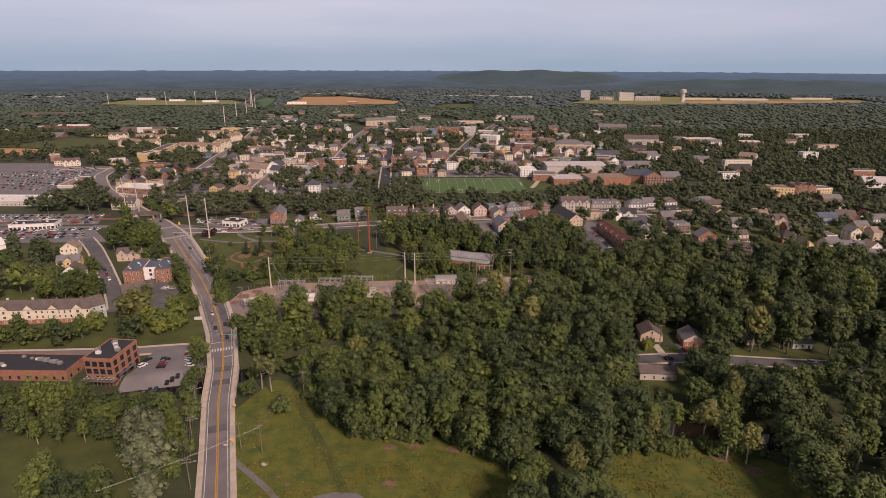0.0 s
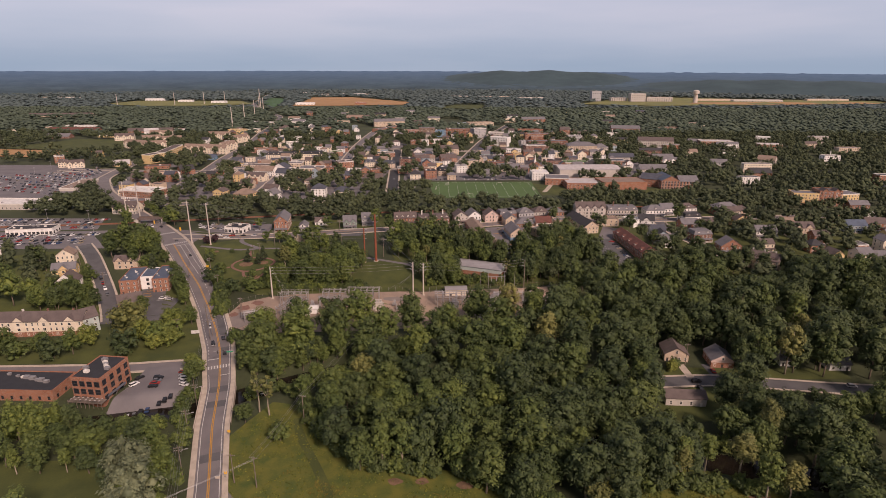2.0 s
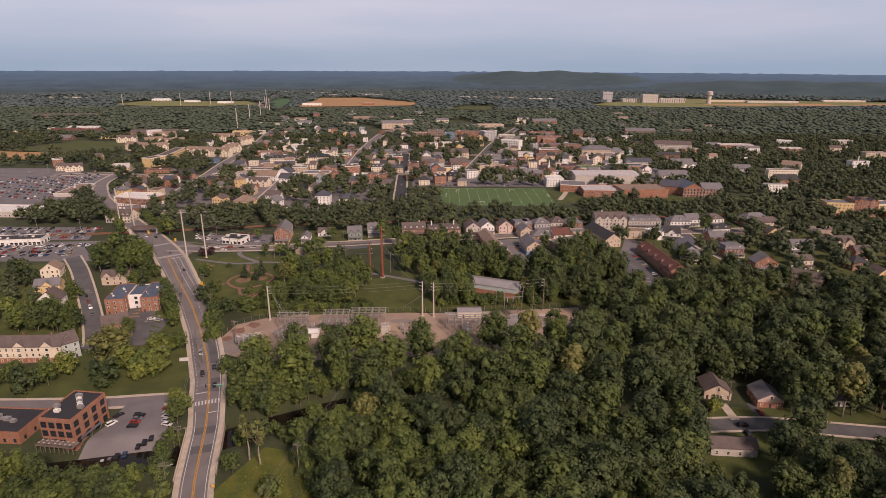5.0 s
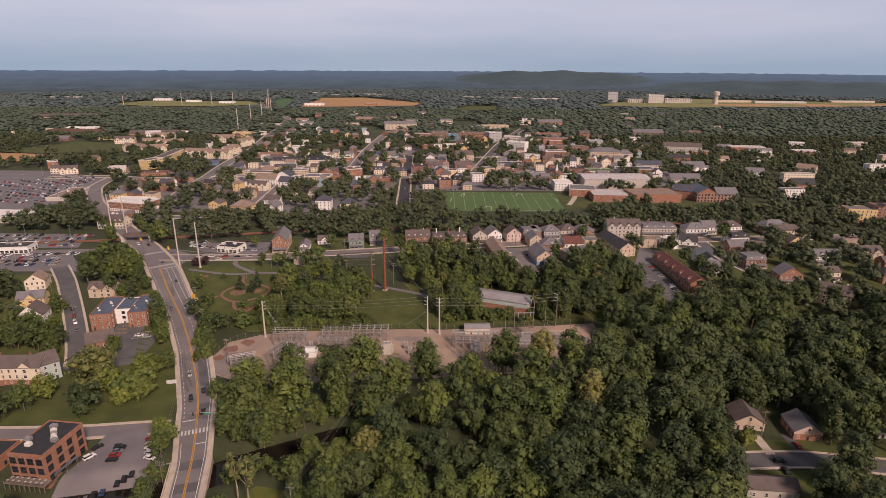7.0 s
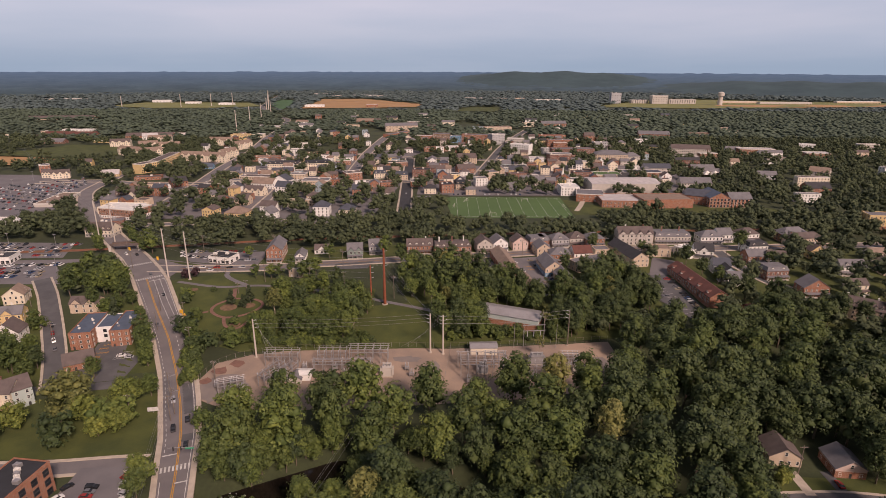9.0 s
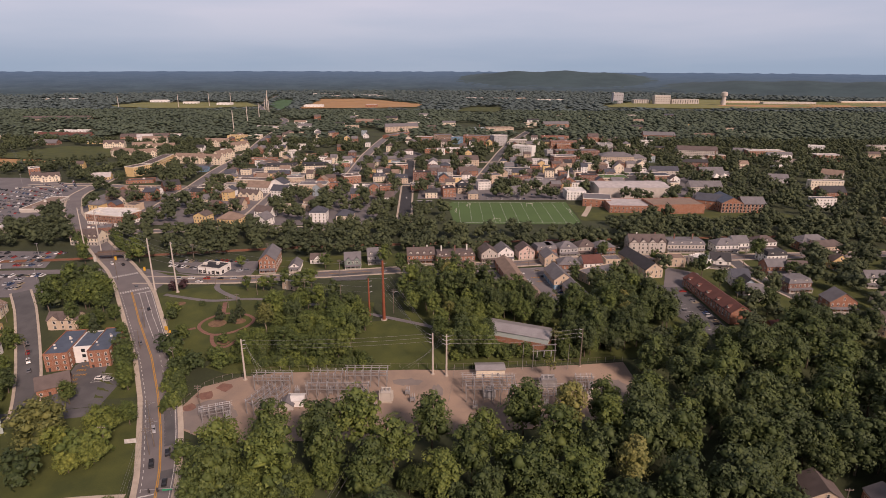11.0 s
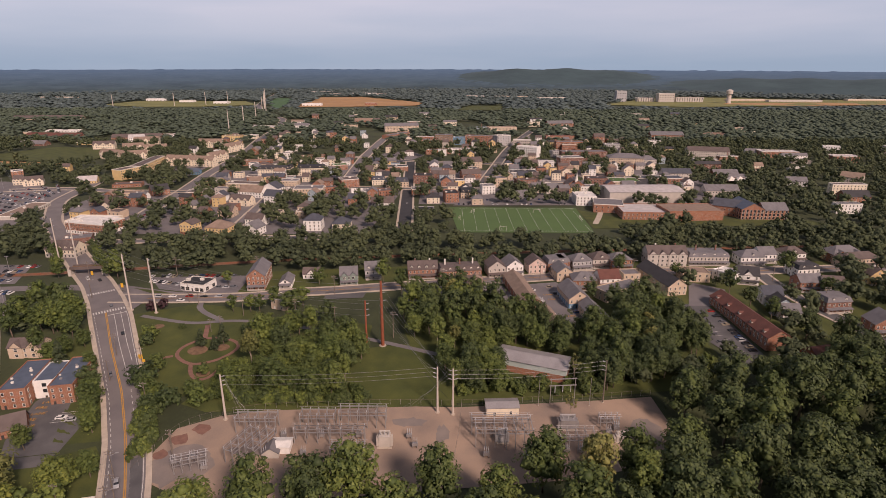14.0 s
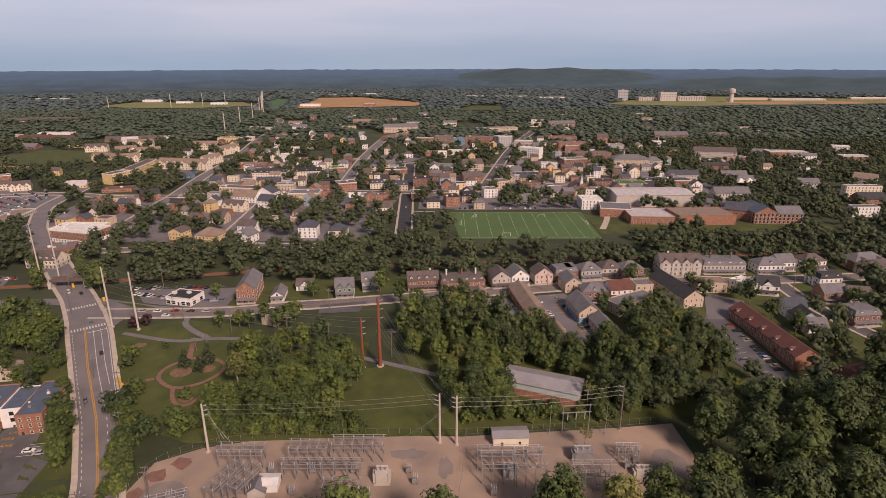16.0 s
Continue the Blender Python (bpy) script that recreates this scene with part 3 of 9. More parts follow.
def window_row(bm, cols, w, h, z, face):
    """The windows of one storey of a building that stays far off; face: (origin, along) of the wall in the plane."""
    (ox, oy), (ax, ay) = face
    nx, ny = ay, -ax
    for c in cols:
        for half_w, half_h, out, mi in ((w / 2 + 0.12, h / 2 + 0.12, 0.05, 0), (w / 2, h / 2, 0.08, 1)):
            q = [(c - half_w, z - half_h), (c + half_w, z - half_h), (c + half_w, z + half_h), (c - half_w, z + half_h)]
            f = [bm.verts.new((ox + ax * u + nx * out, oy + ay * u + ny * out, v)) for u, v in q]
            bm.faces.new(f).material_index = mi
            if mi == 0:
                b = [bm.verts.new((ox + ax * u, oy + ay * u, v)) for u, v in q]
                for i in range(4):
                    bm.faces.new((b[i], b[(i + 1) % 4], f[(i + 1) % 4], f[i])).material_index = 0


def put_window(parent, me, x, y, z, rz, name="window"):
    o = new(name, me)
    o.parent = parent
    o.matrix_basis = pose(x, y, z, 0, 0, rz)
    return o


def gable_solid(bm, x0, y0, x1, y1, z0, z1, zr, along="x", mi=0):
    """Walls with two pointed ends; the ridge runs along x or y."""
    if along == "x":
        ym = (y0 + y1) / 2
        e = [[(x, y0, z0), (x, y1, z0), (x, y1, z1), (x, ym, zr), (x, y0, z1)] for x in (x0, x1)]
    else:
        xm = (x0 + x1) / 2
        e = [[(x0, y, z0), (x1, y, z0), (x1, y, z1), (xm, y, zr), (x0, y, z1)] for y in (y0, y1)]
    v = [[bm.verts.new(p) for p in k] for k in e]
    bm.faces.new(v[0]).material_index = mi
    bm.faces.new(v[1][::-1]).material_index = mi
    for i in range(5):
        bm.faces.new((v[0][i], v[1][i], v[1][(i + 1) % 5], v[0][(i + 1) % 5])).material_index = mi
    bmesh.ops.recalc_face_normals(bm, faces=bm.faces[:])


def gable_roof(bm, x0, y0, x1, y1, z1, zr, along="x", over=0.4, t=0.22):
    """Two roof slabs with thickness and eaves."""
    if along == "x":
        mid, half = (y0 + y1) / 2, (y1 - y0) / 2
        a0, a1 = x0 - over, x1 + over
    else:
        mid, half = (x0 + x1) / 2, (x1 - x0) / 2
        a0, a1 = y0 - over, y1 + over
    drop = over * (zr - z1) / half
    for s in (-1, 1):
        e, ez = mid + s * (half + over), z1 - drop
        ring = [(e, ez), (mid, zr), (mid, zr + t), (e, ez + t)]
        ends = [[(a, p, q) if along == "x" else (p, a, q) for p, q in ring] for a in (a0, a1)]
        v = [[bm.verts.new(p) for p in k] for k in ends]
        bm.faces.new(v[0])
        bm.faces.new(v[1][::-1])
        for i in range(4):
            bm.faces.new((v[0][i], v[1][i], v[1][(i + 1) % 4], v[0][(i + 1) % 4]))
    bmesh.ops.recalc_face_normals(bm, faces=bm.faces[:])


def hip_roof(bm, x0, y0, x1, y1, z1, zr, over=0.45, t=0.2, top=None):
    """A hipped roof; top: how far in the flat or ridge starts (a mansard)."""
    w, d = x1 - x0, y1 - y0
    inset = min(w, d) / 2 * 0.98 if top is None else top
    lo = [(x0 - over, y0 - over), (x1 + over, y0 - over), (x1 + over, y1 + over), (x0 - over, y1 + over)]
    hi = [(x0 + inset, y0 + inset), (x1 - inset, y0 + inset), (x1 - inset, y1 - inset), (x0 + inset, y1 - inset)]
    rows = [[bm.verts.new((*p, z1)) for p in lo], [bm.verts.new((*p, z1 + t)) for p in lo], [bm.verts.new((*p, zr)) for p in hi]]
    for a, b in zip(rows, rows[1:]):
        for i in range(4):
            bm.faces.new((a[i], a[(i + 1) % 4], b[(i + 1) % 4], b[i]))
    bm.faces.new(rows[2])
    bm.faces.new(rows[0][::-1])


def B(name, label, x, y, w, d, rz, floors, wall, roof, roof_mat, cat="house", units=0, dormers=0, chimneys=0, porch=0, gables=0, lower=None, win="trim",
      wsize=(0.95, 1.5), gap=2.7, pitch=0.36, group="", z=None, sides=True, front=True, doors=1, high=None, unit_scale=1.0):
    """A building whose front left corner on the ground is x, y, with its front w metres wide along rz and d metres deep."""
    rng = random.Random(int(x * 13 + y * 7))
    e = empty(name, x, y, (L(x, y) if z is None else z), rz, label, cat, group)
    FOOT.append((x, y, w, d / PLAN, radians(rz)))
    e.matrix_basis = e.matrix_basis @ Matrix.Scale(1 / PLAN, 4)
    w *= PLAN          # from here on in metres
    h = (high or floors * FLOOR + 0.4)
    rise = pitch * (d if roof in ("gx", "hip") else w)
    if roof == "hip":
        rise = pitch * min(w, d)
    rise = min(rise, 5.5)
    body = bmesh.new()
    if roof in ("gx", "gy"):
        gable_solid(body, 0, 0, w, d, -2.0, h, h + rise, roof[1])
    else:
        box(body, 0, 0, -2.0, w, d, h)
    part("wall", body, M[wall], e)
    if lower:
        bm = bmesh.new()
        box(bm, -0.06, -0.06, -2.0, w + 0.06, d + 0.06, FLOOR)
        part("lower_wall", bm, M[lower], e)
    bm = bmesh.new()
    if roof in ("gx", "gy"):
        gable_roof(bm, 0, 0, w, d, h, h + rise, roof[1])
        part("roof", bm, M[roof_mat], e)
    elif roof == "hip":
        hip_roof(bm, 0, 0, w, d, h, h + rise)
        part("roof", bm, M[roof_mat], e)
    elif roof == "mansard":
        hip_roof(bm, 0, 0, w, d, h, h + 2.8, 0.35, 0.25, 1.0)
        part("roof", bm, M[roof_mat], e)
    else:
        box(bm, 0.35, 0.35, h + 0.004, w - 0.35, d - 0.35, h + 0.12)
        part("roof", bm, M[roof_mat], e)
        rim = M[wall if win != "trim" or rng.random() < 0.6 else "trim"]
        bm = bmesh.new()
        for a in ((0, 0, w, 0.35), (0, d - 0.35, w, d), (0, 0.35, 0.35, d - 0.35), (w - 0.35, 0.35, w, d - 0.35)):
            box(bm, a[0] - (0.04 if a[1] in (0, d - 0.35) or a[0] == 0 else 0), a[1] - (0.04 if a[1] == 0 else 0), h - 0.25, a[2] + (0.04 if a[2] == w else 0), a[3] + (0.04 if a[3] == d else 0), h + 0.55)
        part("parapet", bm, rim, e)
        for i in range(units):
            s = unit_scale * rng.uniform(0.7, 1.3)
            ux = w * (0.12 + 0.76 * ((i * 0.618) % 1.0)) - s
            uy = d * (0.18 + 0.6 * ((i * 0.382 + 0.3) % 1.0))
            bm = bmesh.new()
            box(bm, ux, uy, h + 0.12, ux + 2 * s, uy + 1.5 * s, h + 0.3 + 1.0 * s)
            tube(bm, (ux + s, uy + 0.7 * s, h + 0.3 + s), (ux + s, uy + 0.7 * s, h + 0.45 + s), 0.5 * s, n=10)
            part("rooftop_unit", bm, M["steel" if rng.random() < 0.5 else "trim"], e)
    # windows, row by row
    ww, wh = wsize
    me = window_mesh(ww, wh, win)
    n = max(1, int((w - 0.8) / gap))
    far_off = y > 404
    door_at = rng.randrange(n)
    for f in range(floors):
        zc = f * (h - 0.4) / floors + 1.65
        k = max(1, int((d - 1.5) / (gap * 1.25)))
        if far_off:
            if f == 0:
                far_bm = bmesh.new()
            if front:
                window_row(far_bm, [w * (i + 0.5) / n for i in range(n)], ww, wh, zc, ((0, 0), (1, 0)))
            if sides:
                window_row(far_bm, [d * (i + 0.5) / k for i in range(k)], ww, wh, zc, ((0, d), (0, -1)) if x > 0 else ((w, 0), (0, 1)))
            if f == floors - 1 and (front or sides):
                tagged(part("far_glazing", far_bm, [M[win], M["glass"]], e), kind="stuff")
            continue
        for i in range(n if front else 0):
            xc = w * (i + 0.5) / n
            if f == 0 and doors and i == door_at:
                bm = bmesh.new()
                box(bm, xc - 0.5, -0.07, 0.05, xc + 0.5, 0.0, 2.1)
                part("door", bm, M["dark_trim" if rng.random() < 0.6 else "trim"], e)
                continue
            put_window(e, me, xc, 0, zc, 0)
        if sides:
            for i in range(min(k, 6)):
                yc = d * (i + 0.5) / min(k, 6)
                if x > 0:
                    put_window(e, me, 0, yc, zc, -90)
                else:
                    put_window(e, me, w, yc, zc, 90)
    if roof == "gy" and rise > 2.2 and front and not far_off:
        put_window(e, me, w / 2, 0, h + rise * 0.33, 0)
    for i in range(dormers):
        xc = w * (i + 0.5) / dormers
        z0 = h + (0.35 if roof != "mansard" else 0.45)
        y0 = 1.0 if roof != "mansard" else 0.3
        bm = bmesh.new()
        gable_solid(bm, xc - 0.8, y0, xc + 0.8, y0 + 3.0, z0 - 0.4, z0 + 1.5, z0 + 2.2, "y")
        dm = part("dormer", bm, M["trim" if wall in ("brick", "brick_dark", "white", "stone", "grey") else wall], e)
        bm = bmesh.new()
        gable_roof(bm, xc - 0.8, y0, xc + 0.8, y0 + 3.0, z0 + 1.5, z0 + 2.2, "y", 0.2, 0.12)
        part("roof", bm, M[roof_mat], dm)
        put_window(dm, window_mesh(0.7, 1.0, win), xc, y0, z0 + 0.75, 0)
    for i in range(gables):
        xc = w * (i + 0.5) / gables
        gw = min(3.0, w / gables * 0.36)
        bm = bmesh.new()
        gable_solid(bm, xc - gw, -0.35, xc + gw, d * 0.5, -1.0, h, h + gw * 0.95, "y")
        gb = part("front_gable", bm, M[wall], e)
        bm = bmesh.new()
        gable_roof(bm, xc - gw, -0.35, xc + gw, d * 0.5, h, h + gw * 0.95, "y", 0.3, 0.18)
        part("roof", bm, M[roof_mat], gb)
        for f in range(floors):
            put_window(gb, window_mesh(1.5, 1.5, win), xc, -0.35, f * FLOOR + 1.65, 0)
        if lower:
            bm = bmesh.new()
            box(bm, xc - gw - 0.05, -0.43, -1.5, xc + gw + 0.05, 0.1, FLOOR)
            part("lower_wall", bm, M[lower], gb)
    for i in range(chimneys):
        xc = w * (i + 0.5) / chimneys + rng.uniform(-0.3, 0.3)
        yc, zt = d * 0.55, h + max(rise, 1.5) + 1.0
        bm = bmesh.new()
        box(bm, xc - 0.45, yc - 0.4, h - 0.5, xc + 0.45, yc + 0.4, zt)
        box(bm, xc - 0.55, yc - 0.5, zt, xc + 0.55, yc + 0.5, zt + 0.2)
        part("chimney", bm, M["brick_dark" if rng.random() < 0.5 else "trim"], e)
    if porch:
        bm = bmesh.new()
        box(bm, 0.2, -2.2, -1.5, w - 0.2, -0.02, 0.35)
        pc = part("porch", bm, M["stone"], e)
        for i in range(4):
            px = 0.5 + (w - 1.0) * i / 3
            bm = bmesh.new()
            box(bm, px - 0.1, -2.1, 0.35, px + 0.1, -1.9, 2.5)
            part("post", bm, M["trim"], pc)
        bm = bmesh.new()
        v = [bm.verts.new(p) for p in ((0, -2.5, 2.5), (w, -2.5, 2.5), (w, -0.01, 3.1), (0, -0.01, 3.1), (0, -2.5, 2.7), (w, -2.5, 2.7), (w, -0.01, 3.3), (0, -0.01, 3.3))]
        for f in ((0, 3, 2, 1), (4, 5, 6, 7), (0, 1, 5, 4), (1, 2, 6, 5), (2, 3, 7, 6), (3, 0, 4, 7)):
            bm.faces.new([v[i] for i in f])
        part("roof", bm, M[roof_mat], pc)
    return e

# ---- roads, paths and open ground ----
def road(name, pts, half, material, label, kerb=True, step=4.0, walk_w=0.0):
    q = resample(pts, step)
    WAYS.append((q, half + walk_w))
    LAYER[0] += 1
    bm = bmesh.new()
    band(bm, q, -half, half, L, 0.10 + 0.0015 * LAYER[0])
    r = tagged(part(name, bm, M[material]), label, "road", kind="structure")
    if walk_w:
        for s in (-1, 1):
            bm = bmesh.new()
            a, b = sorted((s * half, s * (half + walk_w)))
            band(bm, q, a, b, L, 0.30 + 0.0015 * LAYER[0], 0.3)
            part("sidewalk", bm, M["concrete"], r)
    return r, q


MAIN = [(-53, 112), (-58.5, 130), (-64, 147), (-74, 177), (-81, 203), (-86, 217), (-91.6, 232.5), (-99.5, 250), (-109.5, 271), (-123, 295), (-141, 322.8), (-154.5, 343.8), (-167, 362), (-184, 384), (-203, 405), (-222, 427), (-262, 474)]
main_q = resample(MAIN, 2.0)
along = np.r_[0, np.cumsum(np.hypot(*np.diff(main_q, axis=0).T))]
cy = main_q[:, 1]
left_e = np.interp(cy, [112, 150, 200, 217, 232, 251, 271, 295, 323, 345, 380, 430], [-3.9, -3.8, -3.9, -4.6, -4.9, -5.4, -5.5, -5.9, -6.4, -6.9, -6.0, -5.5])
right_e = np.interp(cy, [112, 150, 200, 217, 232, 251, 271, 295, 323, 345, 380, 430], [3.9, 3.6, 4.1, 4.4, 4.9, 5.4, 5.4, 5.9, 6.5, 7.0, 6.0, 5.5])
deck = lambda x, y: L(x, y) + 5.5 * math.exp(-(float(river_far(x, y)) / 7.5) ** 4)      # the bridge keeps the road level
WAYS.append((main_q, 7.5))
bm = bmesh.new()
band(bm, main_q, left_e, right_e, deck, 0.30, 0.6)
main_road = tagged(part("main_road", bm, M["road"]), "worn grey main road with lane markings crossing the river", "road", kind="structure")
for i, (s, e) in enumerate(((-1, left_e), (1, right_e))):
    bm = bmesh.new()
    band(bm, main_q, *((e - 1.7, e) if s < 0 else (e, e + 1.7)), deck, 0.44, 0.6)
    part("sidewalk", bm, M["concrete"], main_road)
    bm = bmesh.new()
    k = (cy > 176) & (cy < 204)
    band(bm, main_q[k], *((e[k] - 2.0, e[k] - 1.7) if s < 0 else (e[k] + 1.7, e[k] + 2.0)), deck, 1.1, 2.5)
    part("bridge_parapet", bm, M["concrete"], main_road)


def stripe(name, a, b, lo, hi, material, dash=None):
    k = (cy >= lo) & (cy <= hi)
    q = main_q[k]
    if dash:
        q = resample(q, 0.75)
        a, b = [np.interp(q[:, 1], cy[k], np.broadcast_to(v, len(cy))[k]) for v in (a, b)]
    else:
        a, b = np.broadcast_to(a, len(cy))[k], np.broadcast_to(b, len(cy))[k]
    bm = bmesh.new()
    band(bm, q, a, b, deck, 0.325, 0.0, dash)
    part(name, bm, M[material], main_road)


mid_e = np.interp(cy, [112, 200, 217, 250, 271, 295, 323, 345, 380, 430], [0.0, 0.0, 0.3, 0.2, -0.6, -1.0, -1.8, -1.6, 0, 0])
stripe("centre_line", mid_e - 0.36, mid_e - 0.08, 112, 352, "paint_yellow")
stripe("centre_line", mid_e + 0.08, mid_e + 0.36, 112, 352, "paint_yellow")
stripe("edge_line", left_e + 0.55, left_e + 0.75, 112, 212, "paint_white")
stripe("edge_line", right_e - 0.75, right_e - 0.55, 112, 300, "paint_white")
stripe("edge_line", left_e + 0.75, left_e + 0.95, 224, 350, "paint_white", (1.5, 1.5))
stripe("edge_line", right_e - 0.6, right_e - 0.4, 300, 350, "paint_white")
stripe("lane_line", mid_e + 2.9, mid_e + 3.1, 262, 306, "paint_white", (1.5, 2.25))
stripe("lane_line", mid_e + 2.9, mid_e + 3.1, 306, 350, "paint_white")
stripe("lane_line", mid_e + 5.6, mid_e + 5.8, 285, 310, "paint_white", (1.5, 2.25))
stripe("lane_line", mid_e + 5.6, mid_e + 5.8, 310, 350, "paint_white")


def across(q, at_y):
    """The place, right-hand way and heading of the line q where it passes at_y."""
    i = int(np.argmin(abs(q[:, 1] - at_y)))
    return q[i], sideways(q)[i], math.degrees(math.atan2(*(q[min(i + 1, len(q) - 1)] - q[i - 1])[::-1]))


def zebra(at_y, lo, hi, deep=2.6, step=1.1, zq=None):
    p, n, _ = across(main_q, at_y)
    d = np.array([-n[1], n[0]])
    a = lo
    while a < hi:
        c = [p + n * a, p + n * (a + 0.55), p + n * (a + 0.55) + d * deep, p + n * a + d * deep]
        bm = bmesh.new()
        flat(bm, [(*k, deck(*k) + 0.335) for k in c])
        part("crosswalk_bar", bm, M["paint_white"], main_road)
        a += step


zebra(215.5, -4.2, 4.3)
zebra(351, -6.3, 6.2)
zebra(372, -6.0, 6.0)
for at_y, lo, hi in ((209.5, 0.3, 3.8), (223.5, -4.3, -0.2), (347.5, -0.8, 6.4)):
    p, n, _ = across(main_q, at_y)
    d = np.array([-n[1], n[0]])
    bm = bmesh.new()
    c = [p + n * lo, p + n * hi, p + n * hi + d * 0.5, p + n * lo + d * 0.5]
    flat(bm, [(*k, deck(*k) + 0.335) for k in c])
    part("stop_line", bm, M["paint_white"], main_road)
for lo, hi, a, b in ((243, 262, 1.2, 4.4), (228, 233, 0.6, 4.4), (187, 193, -3.4, 3.4), (158, 164, -3.4, 3.4), (197, 203, -3.4, 3.4)):
    bm = bmesh.new()
    k = (cy > lo) & (cy < hi)
    band(bm, main_q[k], a, b, deck, 0.312)
    part("asphalt_patch", bm, M["asphalt"], main_road, "darker patch of newer asphalt")


def lane_arrow(at_y, off, turn=0, scale=1.0):
    """A painted lane arrow pointing along the road; turn: 1 right, -1 left."""
    p, n, _ = across(main_q, at_y)
    d = np.array([-n[1], n[0]])
    bm = bmesh.new()
    put = lambda u, v: (*(p + n * (off + u * scale) + d * v * scale), deck(*p) + 0.335)
    flat(bm, [put(-0.12, 0), put(0.12, 0), put(0.12, 2.2), put(-0.12, 2.2)])
    if turn:
        flat(bm, [put(0.12 * turn, 1.8), put(1.1 * turn, 2.3), put(1.1 * turn, 2.7), put(-0.12 * turn, 2.2)])
        flat(bm, [put(0.9 * turn, 1.9), put(1.8 * turn, 2.6), put(0.9 * turn, 3.2)])
    else:
        flat(bm, [put(-0.5, 2.2), put(0.5, 2.2), put(0, 3.6)])
    bmesh.ops.recalc_face_normals(bm, faces=bm.faces[:])
    part("lane_arrow", bm, M["paint_white"], main_road)


for at_y, off, turn in ((305, 0.5, -1), (303, 5.2, 1), (335, 0.6, -1), (334, 3.9, 0), (255, 1.5, -1), (330, 6.3, 1)):
    lane_arrow(at_y, off, turn)

side_road, side_q = road("side_road", [(-96, 219), (-106, 218.5), (-122, 216), (-142, 215), (-200, 214), (-300, 205)], 2.9, "road", "side road joining the main road beside a parking lot", walk_w=1.2)
drape("lawn", [(-98, 229), (-104, 223.5), (-122, 220.5), (-200, 219), (-215, 240), (-160, 241), (-152, 252), (-118, 268), (-104, 252)], M["lawn"], 0.05, 2, "mown lawn between the townhouses and the road")
drape("brick_lot", [(-119, 187), (-109, 185.5), (-91, 195.4), (-94, 204), (-97, 210), (-102, 217), (-114, 216.5), (-114, 203), (-117, 191)], M["lot"], 0.3, 4, "parking lot beside the brick loft building", "parking lot")
drape("verge", [(-99.5, 231), (-95.5, 222), (-97.5, 219), (-103, 222), (-112, 221), (-112, 222.4), (-104, 223.4), (-101, 226), (-101.5, 231)], M["lawn"], 0.12, 2, "grass verge at the road corner")
road("lane", [(-215, 350), (-200, 332), (-182, 307), (-166, 284), (-154, 265), (-151, 259)], 3.6, "asphalt", "narrow street with parked cars", walk_w=1.0)
road("lane", [(-200, 262), (-172, 257), (-150, 258), (-128, 262)], 2.6, "asphalt", "grey lane behind the townhouses")
drape("court_lot", [(-151, 289), (-146, 298), (-141, 298), (-137, 284), (-128, 280), (-128, 265), (-144, 262), (-148, 270)], M["asphalt"], 0.09, 2, "dark asphalt court of the brick building", "parking lot")
drape("car_lot", [(-340, 366), (-222, 372), (-199, 344), (-258, 343), (-330, 340)], M["lot"], 0.06, 2, "large parking lot full of cars", "parking lot")
drape("car_lot", [(-340, 414), (-236, 412), (-226, 384), (-340, 376)], M["lot"], 0.06, 2, "car park behind the showroom", "parking lot")
road("lot_road", [(-340, 372), (-270, 374), (-225, 377), (-196, 380), (-180, 378)], 3.4, "road", "grey road between car lots")
drape("mall_lot", [(-480, 480), (-352, 462), (-300, 470), (-318, 545), (-336, 606), (-420, 640), (-520, 640)], M["lot"], 0.06, 1, "wide shopping centre parking lot", "parking lot")
drape("mown_field", [(-330, 336), (-262, 340), (-240, 330), (-214, 345), (-206, 336), (-225, 305), (-330, 300)], M["lawn"], 0.05, 2, "open lawn beside the car lots")
cross_road, cross_q = road("cross_street", [(-166, 366), (-150, 366), (-130, 366.5), (-112, 367.5), (-97, 370), (-80, 375), (-66, 376.5), (-47, 380.5), (-10, 387.5), (13, 391.5), (36, 395), (72, 402), (110, 406.5), (140, 405), (160, 407), (200, 411), (330, 420)], 4.2, "road", "two-lane street past houses with sidewalks", walk_w=1.2)
bm = bmesh.new()
for a in (-0.25, 0.1):
    band(bm, cross_q[4:], a, a + 0.15, L, 0.3)
part("centre_line", bm, M["paint_yellow"], cross_road)
slip_road, _ = road("slip_road", [(-174, 381), (-160, 377), (-148, 373), (-135, 370.5), (-120, 369)], 3.0, "road", "slip road by the service station")
bm = bmesh.new()
flat(bm, [(x, y, L(x, y) + 0.285) for x, y in ((-176, 358), (-150, 354), (-148, 372), (-182, 377))])
part("junction", bm, M["road"], main_road)
drape("forecourt", [(-162, 394), (-113, 397), (-106, 373), (-120, 372.5), (-135, 374.5), (-150, 378)], M["lot"], 0.06, 2, "service station forecourt with parked cars", "parking lot")
drape("verge_island", [(-152, 373), (-163, 379), (-150, 376), (-140, 372)], M["lawn"], 0.1, 1, "grass island beside the junction")
road("hill_street", [(159, 403), (158, 383), (161, 359), (165, 347), (170, 333), (178, 318)], 3.6, "asphalt", "sloping street between houses with pale sidewalks", walk_w=1.3)
road("bungalow_street", [(62, 201), (86, 204), (108, 205), (131, 201.5), (154, 198), (200, 193), (300, 185)], 3.4, "asphalt", "quiet residential street under trees", walk_w=0.8)
drape("driveway", [(84, 206), (84, 216), (87, 216), (87, 206)], M["concrete"], 0.1, 0, "pale concrete driveway", "pavement")
drape("driveway", [(97, 207), (97, 217), (100, 217), (100, 207)], M["concrete"], 0.1, 0, "pale concrete driveway", "pavement")
